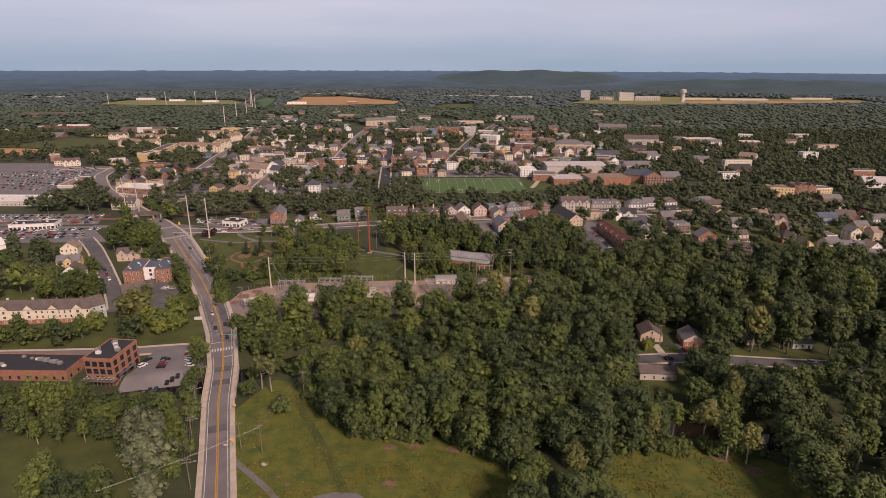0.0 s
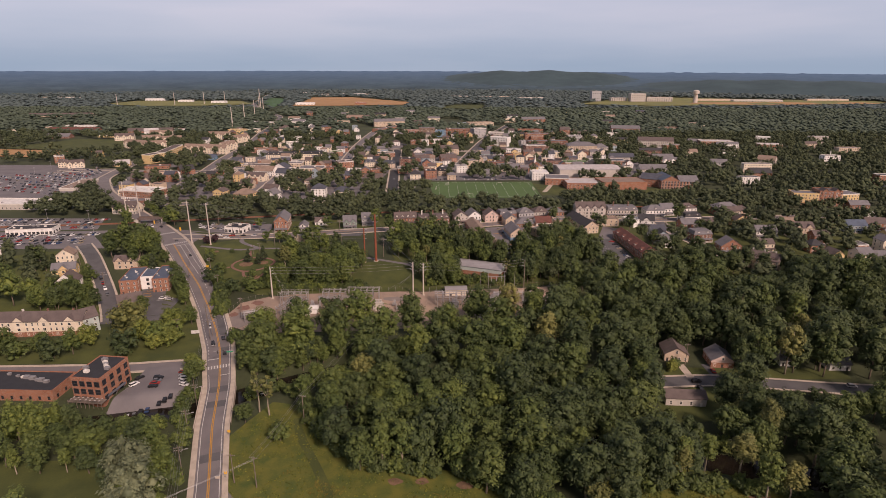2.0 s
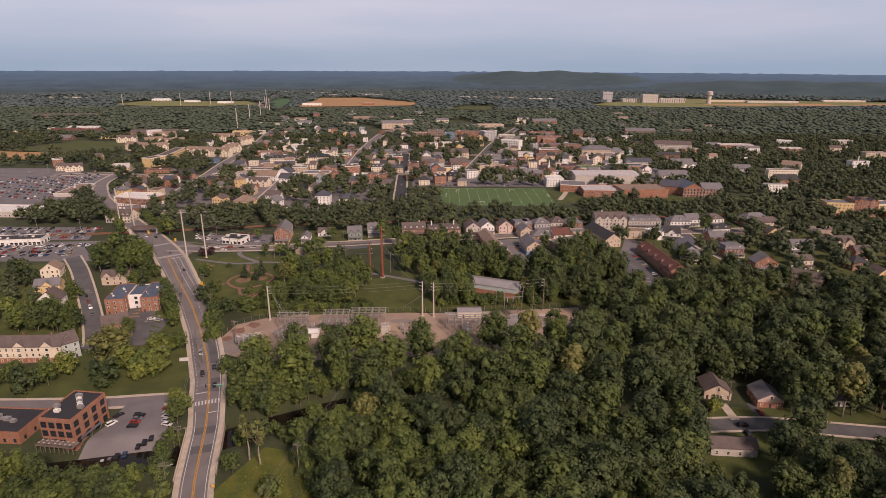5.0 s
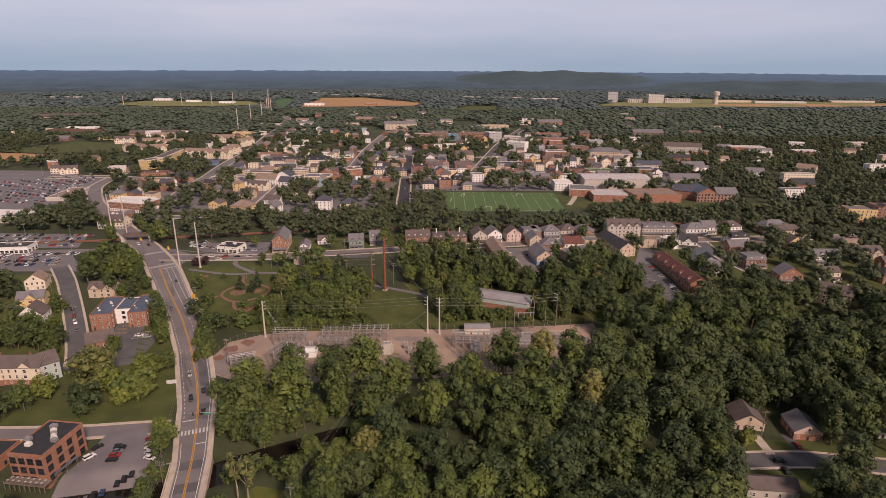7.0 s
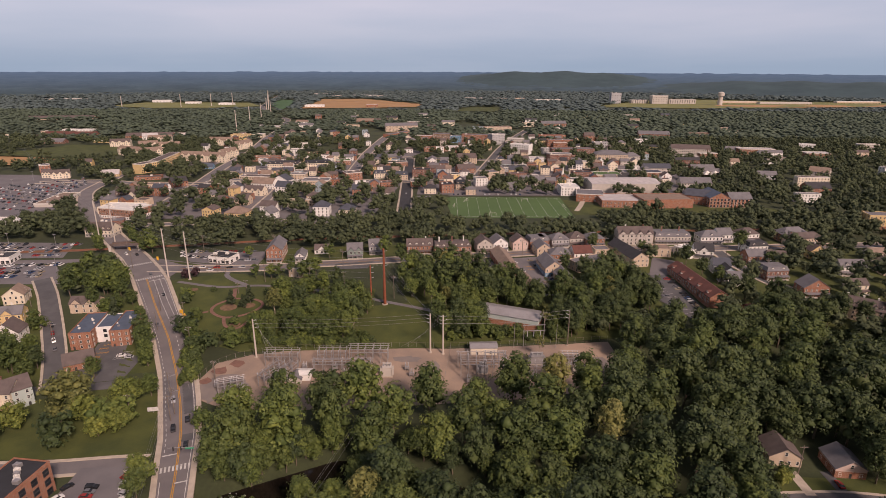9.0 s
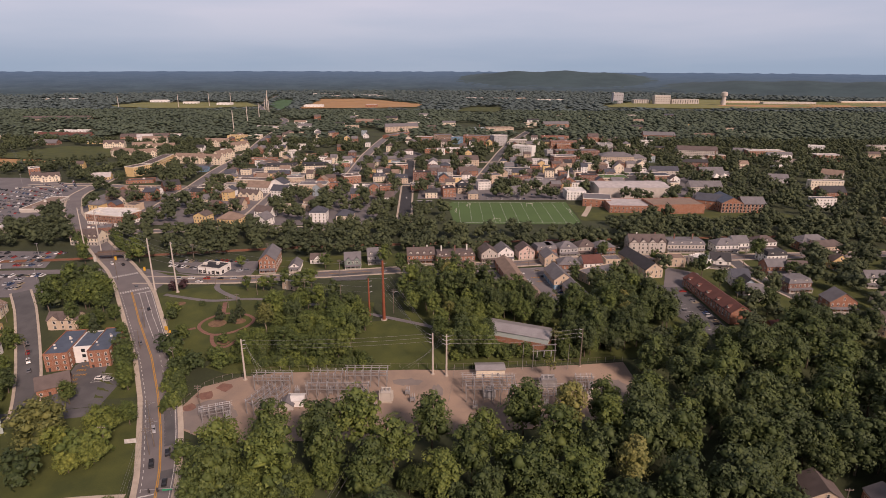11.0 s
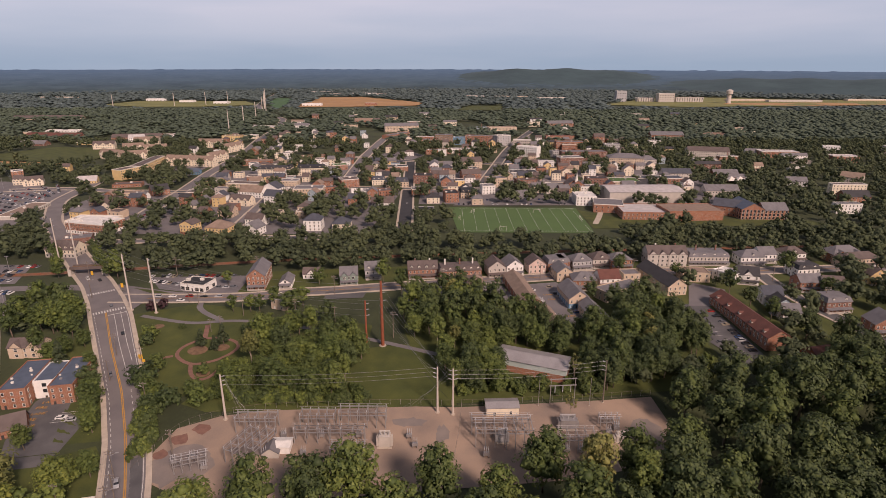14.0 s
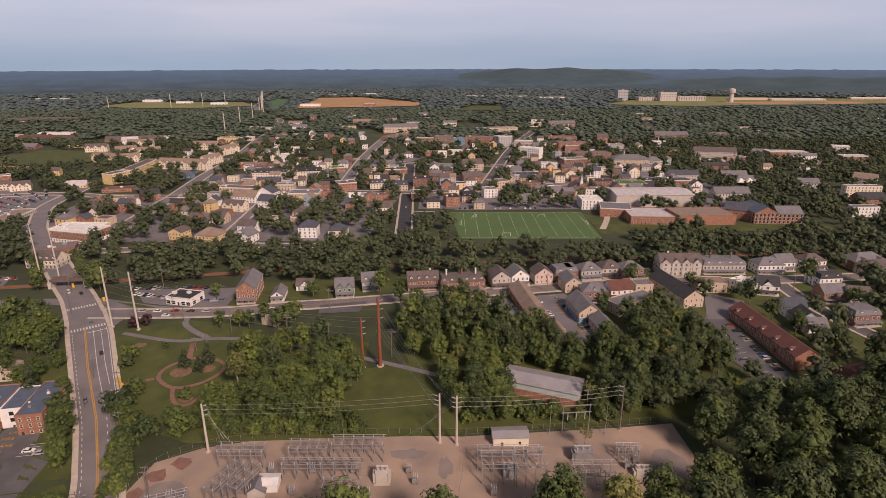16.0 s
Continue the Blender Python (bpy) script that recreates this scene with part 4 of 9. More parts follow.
drape("driveway", [(107, 207), (107, 217), (110, 217), (110, 207)], M["asphalt"], 0.1, 0, "grey asphalt driveway", "pavement")
drape("house_lawn", [(76, 206), (160, 205), (160, 213), (78, 215)], M["lawn"], 0.06, 1, "front lawns of the bungalows")
drape("house_lawn", [(78, 178), (118, 180), (118, 200), (80, 199)], M["lawn"], 0.06, 1, "back lawn of the ranch house")
drape("meadow", [(-59, 110), (-61, 147), (-68, 170), (-58, 192), (-40, 188), (-22, 164), (-3, 157), (14, 153), (32, 143), (32, 108)], M["meadow"], 0.05, 3, "rough meadow beside the road")
drape("meadow", [(42, 108), (46, 150), (78, 156), (94, 151), (108, 138), (108, 108)], M["meadow"], 0.05, 3, "rough meadow before the wood")
drape("meadow", [(-230, 162), (-88, 161), (-80, 136), (-72, 122), (-66, 108), (-230, 108)], M["lawn"], 0.05, 3, "mown field beside the river trees")
CLEAR += [[(-121, 185), (-109, 183), (-90, 194.4), (-93, 205), (-97, 212), (-102, 217), (-116, 216.5), (-116, 203)]]
rng_m = random.Random(5)
for x, y, r, mt in ((-11, 134.5, 2.2, "soil"), (-22, 135, 1.0, "soil"), (-34, 132.5, 0.9, "soil"), (-28, 134, 0.8, "soil"), (-49, 144, 1.3, "concrete"), (-43, 138, 0.9, "soil"), (-40, 135, 0.9, "soil"), (-3, 137, 0.7, "soil"),
                    (8, 149, 2.6, "soil"), (-4, 151, 2.2, "soil"), (-12, 151, 2.2, "soil"), (90, 143, 3.5, "soil"), (97, 137, 3.0, "soil")):
    pts = [(x + r * rng_m.uniform(0.7, 1.2) * math.cos(a), y + r * 0.7 * rng_m.uniform(0.7, 1.2) * math.sin(a)) for a in np.linspace(0, 6.28, 13)[:-1]]
    drape("bare_patch" if mt != "dry_grass" else "dry_grass_patch", pts, M[mt], 0.09, 0, "bare earth patch in the meadow" if mt != "dry_grass" else "patch of dry yellow grass in the meadow")
road("mown_trail", [(-47, 182), (-45, 174), (-36, 158), (-27, 140), (-23, 130), (-20, 118)], 1.4, "lawn", "mown grass trail through the meadow")
road("foot_path", [(-59.5, 147), (-55, 142), (-50, 138), (-45, 133), (-40, 128), (-36, 118)], 0.9, "lot", "grey asphalt footpath leaving the road")
drape("turning_circle", [(-34, 124), (-32, 130), (-26, 131.6), (-20, 131), (-16, 128), (-16, 118), (-34, 118)], M["lot"], 0.1, 0, "rounded end of a grey parking lot", "parking lot")

for pts in ([(52, 345), (60, 372), (62, 420), (330, 426), (330, 296), (180, 300), (130, 312), (126, 352), (100, 362)], [(-330, 246), (-225, 246), (-160, 254), (-152, 262), (-178, 300), (-212, 345), (-330, 300)], [(-110, 374), (-60, 380), (20, 396), (60, 402), (56, 418), (0, 416), (-110, 402)],
            [(-132, 268), (-118, 270), (-130, 300), (-150, 335), (-162, 345), (-160, 318), (-146, 306)]):
    drape("yard_grass", pts, M["lawn"], 0.03, 3, "yard grass between the houses")

# the park
drape("park_lawn", [(-150, 347), (-142, 351), (-124, 360), (-100, 356), (-78, 343), (-70, 336), (-84, 316), (-92, 296), (-106, 290), (-112, 290), (-128, 312)], M["lawn"], 0.05, 2, "park lawn with curving paths")
road("park_path", [(-143, 347.5), (-128, 343), (-116, 340), (-106, 343.5), (-92, 343), (-78, 340), (-62, 336), (-41, 329), (-22, 322), (-12, 318)], 1.1, "lot", "grey asphalt park path")
road("park_path", [(-106, 343.5), (-116, 350), (-124, 358), (-122, 364)], 1.3, "lot", "grey asphalt park path")
road("brick_path", [(-110.5, 339.5), (-109, 333), (-107.5, 328.5)], 1.0, "path_brick", "red brick park path")
ring = [(-108, 328.5), (-114, 323), (-115, 317), (-110, 312.5), (-105, 310), (-97, 313), (-92, 319), (-91, 324), (-97, 328.5), (-103, 329)]
for pts in (ring + ring[:1], [(-106, 311), (-104, 305), (-101, 301.5), (-97, 300.5), (-94.5, 305), (-93, 312)], [(-115, 316), (-120, 314), (-125, 312)]):
    road("brick_path", pts, 0.75, "path_brick", "curving red brick park path", step=2.0)
for x, y, r in ((-107, 320, 4), (-98, 322, 3), (-99, 305, 2.6), (-130, 326, 2.6), (-131, 338, 2.4)):
    drape("mulch_bed", [(x + r * math.cos(a), y + 0.8 * r * math.sin(a)) for a in np.linspace(0, 6.28, 15)[:-1]], M["soil"], 0.09, 0, "brown mulch bed with planting in the park")

# the substation yard and the grass way behind it
drape("substation_yard", [(-96, 276), (-84, 282), (-70, 285), (-26, 287.5), (-4, 287), (46, 291), (64, 293), (66, 276), (58, 262), (30, 255), (-35, 248), (-80, 246), (-101, 256)], M["gravel"], 0.06, 3, "tan gravel yard of the substation", "yard")
for x, y, rx, ry in ((-88, 260, 11, 9), (-20, 279.5, 7, 2.6), (-9.5, 274, 2.4, 5), (57, 276, 6, 8), (-70, 266, 6, 3), (22, 262, 7, 3)):
    pts = [(x + rx * rng_m.uniform(0.6, 1.1) * math.cos(a), y + ry * rng_m.uniform(0.6, 1.1) * math.sin(a)) for a in np.linspace(0, 6.28, 23)[:-1]]
    drape("grey_gravel_patch", pts, M["gravel_dark"], 0.1, 1, "darker grey gravel in the yard", "yard")
for x, y, r in ((-88, 276, 3), (-93, 271, 3), (-96, 264, 2.5)):
    drape("rubble_patch", [(x + r * math.cos(a) * rng_m.uniform(0.7, 1.2), y + r * math.sin(a) * rng_m.uniform(0.6, 1.1)) for a in np.linspace(0, 6.28, 12)[:-1]], M["path_brick"], 0.11, 0, "reddish rubble at the edge of the yard", "yard")
drape("rough_grass", [(-6, 289), (46, 293), (70, 296), (100, 300), (98, 330), (60, 336), (20, 346), (-14, 362), (-30, 346), (-16, 306)], M["lawn"], 0.03, 2, "rough grass round the grey shed")
drape("grass_way", [(-40, 322), (-20, 326), (-16, 305), (-8, 292), (-4, 288), (-90, 284), (-100, 288), (-84, 318), (-60, 345), (-40, 340)], M["lawn"], 0.05, 2, "grass strip under the power lines")

# sports field, rail line, town streets
field = drape("sports_field", [(-6, 546), (92, 546), (90, 478), (0, 478)], M["turf"], 0.08, 1, "green artificial sports pitch with white lines", "sports field")
CLEAR += [[(-10, 552), (100, 552), (96, 466), (-4, 466)]]
bm = bmesh.new()
for i in range(11):
    x = 4 + i * 8.4
    flat(bm, [(x, 481, 9.29), (x + 0.13, 481, 9.29), (x + 0.13, 543, 9.29), (x, 543, 9.29)])
for y in (481, 543):
    flat(bm, [(0, y, 9.295), (90, y, 9.295), (90, y + 0.3, 9.295), (0, y + 0.3, 9.295)])
part("pitch_line", bm, M["paint_white"], field)
drape("school_lawn", [(92, 540), (112, 520), (250, 512), (260, 500), (120, 490), (92, 488)], M["lawn"], 0.07, 1, "school lawn before the brick wings")
CLEAR += [[(92, 560), (112, 530), (250, 520), (262, 492), (120, 484), (90, 478)]]
road("school_path", [(96, 500), (104, 520), (112, 545), (120, 552)], 2.0, "concrete", "pale concrete path beside the school")
rail, rail_q = road("railway_bed", [(-330, 385), (-226, 397), (-188, 404), (-144, 413), (-97, 422), (-47, 428), (12, 434), (70, 440), (160, 446), (330, 460)], 2.6, "soil", "brown ballast railway bed between trees")
bm = bmesh.new()
for a in (-0.8, 0.7):
    band(bm, rail_q, a, a + 0.12, L, 0.4, 0.2)
part("rail", bm, M["rust"], rail)
TOWN = "grey town street between buildings"
for pts, half, mt in (([(-36, 476), (-37, 500), (-39, 545), (-42, 613), (-46, 711), (-48, 760)], 4.5, "asphalt_dark"), ([(-101, 600), (-103, 697), (-105, 793), (-103, 866), (-100, 942), (-96, 1010)], 5.0, "lot"),
                      ([(22, 615), (28, 645), (48, 741), (67, 832), (90, 927), (139, 1086)], 4.5, "asphalt"), ([(-262, 474), (-284, 500), (-320, 560), (-334, 640), (-338, 670)], 5.0, "road"),
                      ([(-226, 488), (-232, 539), (-236, 598), (-247, 681), (-251, 737), (-255, 806), (-278, 943), (-295, 1106), (-330, 1263), (-420, 1420), (-500, 1640), (-575, 1977), (-660, 2390)], 5.0, "lot"),
                      ([(-230, 452), (-185, 458), (-150, 466), (-102, 464), (-60, 466)], 3.6, "lot"), ([(-150, 466), (-152, 510), (-156, 580)], 3.0, "lot"),
                      ([(-300, 600), (-236, 598), (-160, 606), (-102, 618), (-42, 613), (22, 622), (110, 640)], 4.0, "asphalt"), ([(-105, 793), (-46, 760), (50, 745), (200, 760)], 4.0, "asphalt"),
                      ([(-251, 737), (-180, 760), (-105, 793)], 4.0, "lot"), ([(-390, 600), (-340, 611), (-300, 600)], 4.5, "lot")):
    road("town_street", pts, half, mt, TOWN, step=8.0, walk_w=1.5)
for pts in ([(-300, 470), (-60, 474), (-45, 620), (-300, 600)], [(-30, 556), (240, 556), (240, 720), (-30, 700)], [(-100, 803), (-56, 844), (-34, 803), (-54, 754), (-91, 754)], [(-3, 552), (94, 554), (103, 593), (68, 575), (4, 566)], [(-300, 640), (-262, 690), (-262, 640), (-300, 610)], [(-240, 620), (-170, 620), (-180, 700), (-240, 700)],
            [(-220, 640), (-120, 640), (-118, 560), (-220, 560)], [(-30, 620), (30, 625), (30, 700), (-30, 700)], [(-330, 700), (-262, 700), (-262, 800), (-330, 780)], [(110, 600), (200, 600), (200, 680), (110, 680)],
            [(-170, 660), (-110, 660), (-110, 740), (-170, 740)], [(60, 680), (110, 680), (110, 780), (60, 760)]):
    drape("town_lot", pts, M["lot"], 0.05, 0, "grey paved lot among town buildings", "parking lot")
for pts, mt in (([(9, 383), (20, 384), (30, 352), (24, 338), (14, 352)], "lot"), ([(33, 386), (48, 389), (60, 350), (52, 333), (38, 333)], "lot"), ([(100, 362), (113, 362), (117, 317), (107, 312), (96, 334)], "asphalt"), ([(104, 360), (116, 390), (130, 380), (122, 360)], "lot"),
                ([(-67, 375), (-66, 366), (-48, 368), (-46, 380)], "asphalt"), ([(-30, 362), (-10, 366), (-10, 384), (-30, 381)], "asphalt")):
    drape("house_lot", pts, M[mt], 0.07, 1, "parking court beside houses", "parking lot")
    CLEAR.append(pts)
CLEAR += [[(-165, 398), (-110, 399), (-104, 370), (-150, 372)], [(-345, 416), (-222, 416), (-196, 342), (-345, 336)], [(-490, 475), (-350, 436), (-290, 434), (-300, 470), (-310, 560), (-336, 610), (-420, 650), (-520, 650)]]
for pts, mt, lb in (([(-390, 1563), (-400, 1850), (-430, 2046), (-287, 2075), (-69, 1765), (-77, 1640), (-200, 1600)], "wheat", "ripe orange grain field"), ([(-918, 1647), (-909, 1827), (-595, 1822), (-506, 1650), (-620, 1580), (-760, 1568)], "pasture", "yellow-green pasture far off"),
                    ([(-495, 1704), (-560, 2020), (-480, 1955), (-408, 1500)], "crop", "green crop field"), ([(416, 1690), (560, 1900), (794, 2157), (1155, 2015), (1500, 1950), (1400, 1800), (952, 1690), (613, 1620)], "pasture", "pale airfield grass"),
                    ([(760, 1740), (800, 1800), (1300, 1880), (1500, 1850), (1400, 1800), (952, 1690)], "wheat", "bare tan earth along the airfield"), ([(10, 1500), (60, 1640), (140, 1640), (120, 1480)], "lawn", "green playing field far off"), ([(-560, 760), (-420, 740), (-380, 840), (-520, 860)], "lawn", "mown field beyond the town"), ([(-560, 700), (-480, 690), (-420, 735), (-560, 755)], "wheat", "tan baseball infield")):
    drape("far_field", pts, M[mt], 1.0, 1, lb, "field")
    CLEAR += [[(x * k, y * k) for x, y in pts] for k in ((1.0, 0.96, 0.92) if pts[0][1] > 1000 else (1.0,))]

# the river
bm = bmesh.new()
band(bm, resample(RIVER, 6.0), -8.5, 8.5, lambda x, y: -3.9, 0.0)
tagged(part("river", bm, M["water"]), "dark slow river between wooded banks", "water", kind="structure")
bm = bmesh.new()
rw = random.Random(8)
for _ in range(70):
    x, y = -67 + rw.gauss(0, 1.6), 206.5 + rw.gauss(0, 2.4)
    s = rw.uniform(0.2, 0.7)
    flat(bm, [(x - s, y - s * 0.5, -3.82), (x + s, y - s * 0.4, -3.82), (x + s * 0.8, y + s * 0.6, -3.82), (x - s * 0.7, y + s * 0.5, -3.82)])
tagged(part("rapids", bm, M["foam"]), "white water where the river drops", "water", kind="structure")

# ---- houses and town ----
B("brick_loft_building", "orange brick loft building with black flat roof and large windows", -128.6, 193.4, 11.0, 20.5, -7.0, 3, "brick", "flat", "roof_black", cat="commercial building", units=9, win="dark_trim", wsize=(2.3, 2.5), gap=3.3, high=12.4)
B("brick_shop_building", "long low brick building with black flat roof and roof units", -173.0, 195.0, 37.2, 17.0, -2.7, 1, "brick", "flat", "roof_black", cat='commercial building', units=12, win='dark_trim', high=5.2, gap=4.0)
B("white_townhouse_row", "three-storey cream townhouse row with brick base and brown roofs", -220.0, 242.2, 64.8, 11.0, 2.6, 3, "cream", "gx", "roof_brown", cat='row house', gables=6, lower='brick', chimneys=6, gap=3.2)
B("end_townhouse", "pale green end townhouse with brown roof beside the row", -155.5, 245.9, 6.3, 12.0, 45.9, 3, "sage", "gx", "roof_brown", cat='row house', gap=3.0)
B("brick_court_wing", "orange brick three-storey wing with slate-blue flat roof", -159.6, 284.6, 8.5, 27.0, 11.0, 3, "brick", "flat", "roof_blue", cat="apartment building", units=5, unit_scale=0.45)
B("brick_court_wing", "orange brick three-storey wing with slate-blue flat roof", -144.4, 287.4, 7.8, 27.0, 11.0, 3, "brick", "flat", "roof_blue", z=L(-159.6, 284.6), cat="apartment building", units=5, unit_scale=0.45)
B("white_court_block", "white rendered block between brick wings with square windows", -151.7, 290.6, 6.7, 18.0, 11.0, 3, "white", "flat", "roof_blue", z=L(-159.6, 284.6), cat="apartment building", win="dark_trim", wsize=(1.5, 1.5), gap=4.0)
B("brick_hall", "small brick hall with brown shingled gable roof", -152.5, 268.8, 10.5, 9.0, 30.4, 1, "brick", "gx", "roof_brown", cat='house', high=4.2, pitch=0.5)
B("white_gabled_house", "white gabled house with brown roof among trees", -193.7, 287.1, 10.3, 11.0, 11.3, 2, "white", "gy", "roof_brown", cat='house', high=7, pitch=0.45, chimneys=1)
B("yellow_house", "yellow clapboard house with grey roof", -204.6, 302.1, 11.4, 10.0, 17.0, 2, "yellow", "gx", "roof_grey", cat='house', high=6.5, gables=1)
B("cream_gabled_house", "cream gabled house with tan roof", -213.5, 320.6, 9.1, 10.0, 14.5, 2, "cream", "gy", "roof_tan", cat='house', high=6.5)
B("tan_house", "tan house with brown roof and front gables", -177.8, 314.0, 12.6, 9.0, 4.5, 2, "tan", "gx", "roof_brown", cat='house', gables=2, high=6)
B("car_dealer_building", "low white showroom with dark flat roof beside parked cars", -275.4, 368.6, 27.8, 14.0, 8.1, 1, "white", "flat", "roof_dark", cat='commercial building', units=5, high=5, wsize=(2.4, 2.2), gap=3.2)
B("white_shed", "white metal shed beside a lawn", -255.6, 331.2, 3.5, 12.0, 55.6, 1, "white", "gx", "roof_white", cat='shed', high=4, front=False)
B("white_roofed_store", "low store with a broad white flat roof beside the lot", -345.0, 439.0, 48.0, 26.0, -2.0, 1, "stone", "flat", "roof_white", cat="commercial building", units=4, high=5.5, gap=4)
B("service_station", "white service station with black flat roof and red trim", -138.7, 376.9, 13.2, 13.0, -14.0, 1, "white", "flat", "roof_black", cat='commercial building', units=2, high=4.6, wsize=(2.6, 2.2), gap=3.2)
B("brick_gabled_house", "tall red brick gabled house with grey roof and white porch", -106.1, 377.5, 8.7, 24.0, 5.9, 3, "brick", "gy", "roof_grey", cat='house', porch=1, pitch=0.4, gap=2.2)
B("white_bungalow", "small white bungalow with cupola and grey roof", -91.0, 379.6, 6.1, 14.0, 5.7, 1, "white", "gy", "roof_grey", cat='house', porch=1)
B("tan_box_house", "plain tan two-storey house with brown flat roof", -87.8, 355.5, 7.4, 9.0, -20.4, 2, "tan", "flat", "roof_brown", cat='house', gap=3.2)
B("cream_inn", "cream building with dormers and brown roof by the bridge", -237.7, 425.0, 17.6, 14.0, -3.9, 2, "cream", "gx", "roof_brown", cat='commercial building', dormers=5, lower='stone')
B("brick_and_white_apartments", "brick apartment house with white trim and a white flat roof", -257.0, 473.9, 30.0, 24.0, -14.8, 3, "brick", "flat", "roof_white", cat='apartment building', lower='white', units=4)
B("brick_store", "low dark brick store with grey flat roof", -240.8, 445.2, 15.3, 14.0, 23.2, 1, "brick_dark", "flat", "roof_grey", cat='commercial building', high=5, units=3)
B("narrow_yellow_house", "narrow yellow three-storey house with brick base", -180.6, 470.6, 9.3, 12.0, -13.0, 3, "yellow", "gy", "roof_brown", cat='house', lower='brick', pitch=0.25)
B("yellow_house", "yellow two-storey house with tan hipped roof", -164.6, 470.6, 15.1, 16.0, -12.0, 2, "yellow", "hip", "roof_tan", cat='house')
B("white_gabled_house", "white gabled house with grey roof", -140.3, 470.6, 10.6, 14.0, -17.2, 2, "white", "gy", "roof_grey", cat='house')
B("brown_roofed_house", "small white house with brown roof", -82.4, 392.7, 8.6, 9.0, 4.6, 1, "white", "gx", "roof_brown", cat='house', gables=1)
B("green_house", "dark green house with white twin front gables", -61.6, 384.4, 8.9, 12.0, 8.4, 2, "green", "gx", "roof_grey", cat='house', gables=2, porch=1)
B("grey_house", "grey house with dormers and grey roof", -50.0, 392.3, 8.3, 12.0, 9.5, 2, "grey", "gx", "roof_grey", cat='house', dormers=2, porch=1)
B("brick_row_house", "brick row house with brown roof and white chimneys", -27.8, 393.4, 15.3, 12.0, 6.4, 2, "brick", "gx", "roof_brown", cat='row house', dormers=4, chimneys=2, porch=1)
B("brick_row_house", "brick row house with brown mansard and white dormers", -11.5, 390.3, 21.9, 12.0, 8.9, 2, "brick", "mansard", "roof_brown", cat='row house', dormers=6, chimneys=3, porch=1)
B("tan_gabled_house", "tan gabled house with brown roof and porch", 13.9, 395.8, 9.2, 14.0, 8.7, 2, "stone", "gy", "roof_brown", cat='house', porch=1, high=7)
B("white_gabled_house", "white gabled house with grey roof and porch", 23.6, 397.9, 9.1, 14.0, 11.1, 2, "white", "gy", "roof_grey", cat='house', porch=1, high=7)
B("pink_gabled_house", "pinkish gabled house with brown roof", 35.7, 401.4, 9.5, 12.0, 8.8, 2, "pink", "gy", "roof_brown", cat='house', gables=0, high=6.5)
B("brick_house", "red brick house with grey mansard and white porch", 46.3, 403.6, 10.9, 12.0, 11.6, 2, "brick", "mansard", "roof_grey", cat='house', porch=1, dormers=2)
B("long_brick_block", "long brick apartment block with tan shingled roof", 25.9, 353.9, 9.0, 46.0, 8.0, 2, "brick", "gy", "roof_tan", cat='apartment building', high=5.5, pitch=0.3)
B("tan_gabled_house", "tan gabled house with tan roof", 2.0, 375.2, 7.1, 12.0, -4.8, 2, "tan", "gy", "roof_tan", cat='house', high=5.5)
B("tan_townhouse", "tan townhouse with tan shingled roof", 35.0, 333.9, 5.5, 22.0, 8.0, 2, "tan", "gy", "roof_tan", cat='row house', high=5.5)
B("tan_townhouse_row", "tan townhouse row with blue lower fronts and grey roof", 47.7, 356.4, 9.7, 22.0, 8.0, 2, "tan", "gy", "roof_grey", cat='row house', lower='blue')
B("tan_townhouse_row", "tan townhouse row with grey roof", 53.8, 335.8, 7.9, 24.0, 8.0, 2, "tan", "gy", "roof_grey", cat='row house')
B("tan_townhouse", "tan townhouse with grey roof", 48.6, 389.9, 8.3, 14.0, 8.0, 2, "tan", "gy", "roof_grey", cat='row house')
B("brick_house", "red brick house with grey hipped roof and white porch", 54.3, 378.9, 11.6, 12.0, 0.0, 2, "brick", "hip", "roof_grey", cat='house', porch=1, dormers=1)
B("white_house", "white house with red-brown roof", 68.3, 381.5, 10.6, 12.0, 7.1, 2, "white", "gx", "roof_red", cat='house', porch=1)
B("tan_house", "plain tan house with grey roof", 81.8, 387.5, 8.6, 10.0, 4.6, 2, "tan", "flat", "roof_grey", cat='house')
B("tan_flats", "plain tan two-storey flats with grey roof", 66.7, 362.7, 22.9, 12.0, 28.4, 2, "tan", "flat", "roof_grey", cat='apartment building')
B("brick_house", "dark brick house with grey mansard", 51.9, 406.3, 6.7, 12.0, 6.6, 2, "brick_dark", "mansard", "roof_grey", cat='house', porch=1, dormers=1)
B("grey_house", "grey house with hipped roof and white porch", 60.2, 407.0, 11.1, 12.0, 10.1, 2, "grey", "hip", "roof_grey", cat='house', porch=1, dormers=1)
B("stone_coloured_house", "stone-coloured house with hipped roof and porch", 71.8, 410.2, 10.9, 12.0, 8.4, 2, "stone", "hip", "roof_brown", cat='house', porch=1, dormers=1)
B("brick_house", "orange brick house with hipped roof and white porch", 81.5, 408.6, 12.0, 12.0, 9.4, 2, "brick", "hip", "roof_grey", cat='house', porch=1, dormers=1)
B("stone_row_house", "stone-coloured row house with pointed front gables", 102.6, 413.4, 21.6, 13.0, 0.0, 3, "stone", "gx", "roof_brown", cat='row house', gables=4, chimneys=2, gap=3)
B("mansard_row_house", "pale row house with grey mansard and dormers", 126.2, 415.8, 22.4, 14.0, 0.0, 2, "stone", "mansard", "roof_grey", cat='row house', dormers=4, porch=1, chimneys=2, gap=2.4)
B("long_tan_house", "long tan house with dark shingled roof", 98.3, 371.5, 10.0, 38.0, 12.0, 2, "tan", "gy", "roof_dark", cat='apartment building', high=6.5)
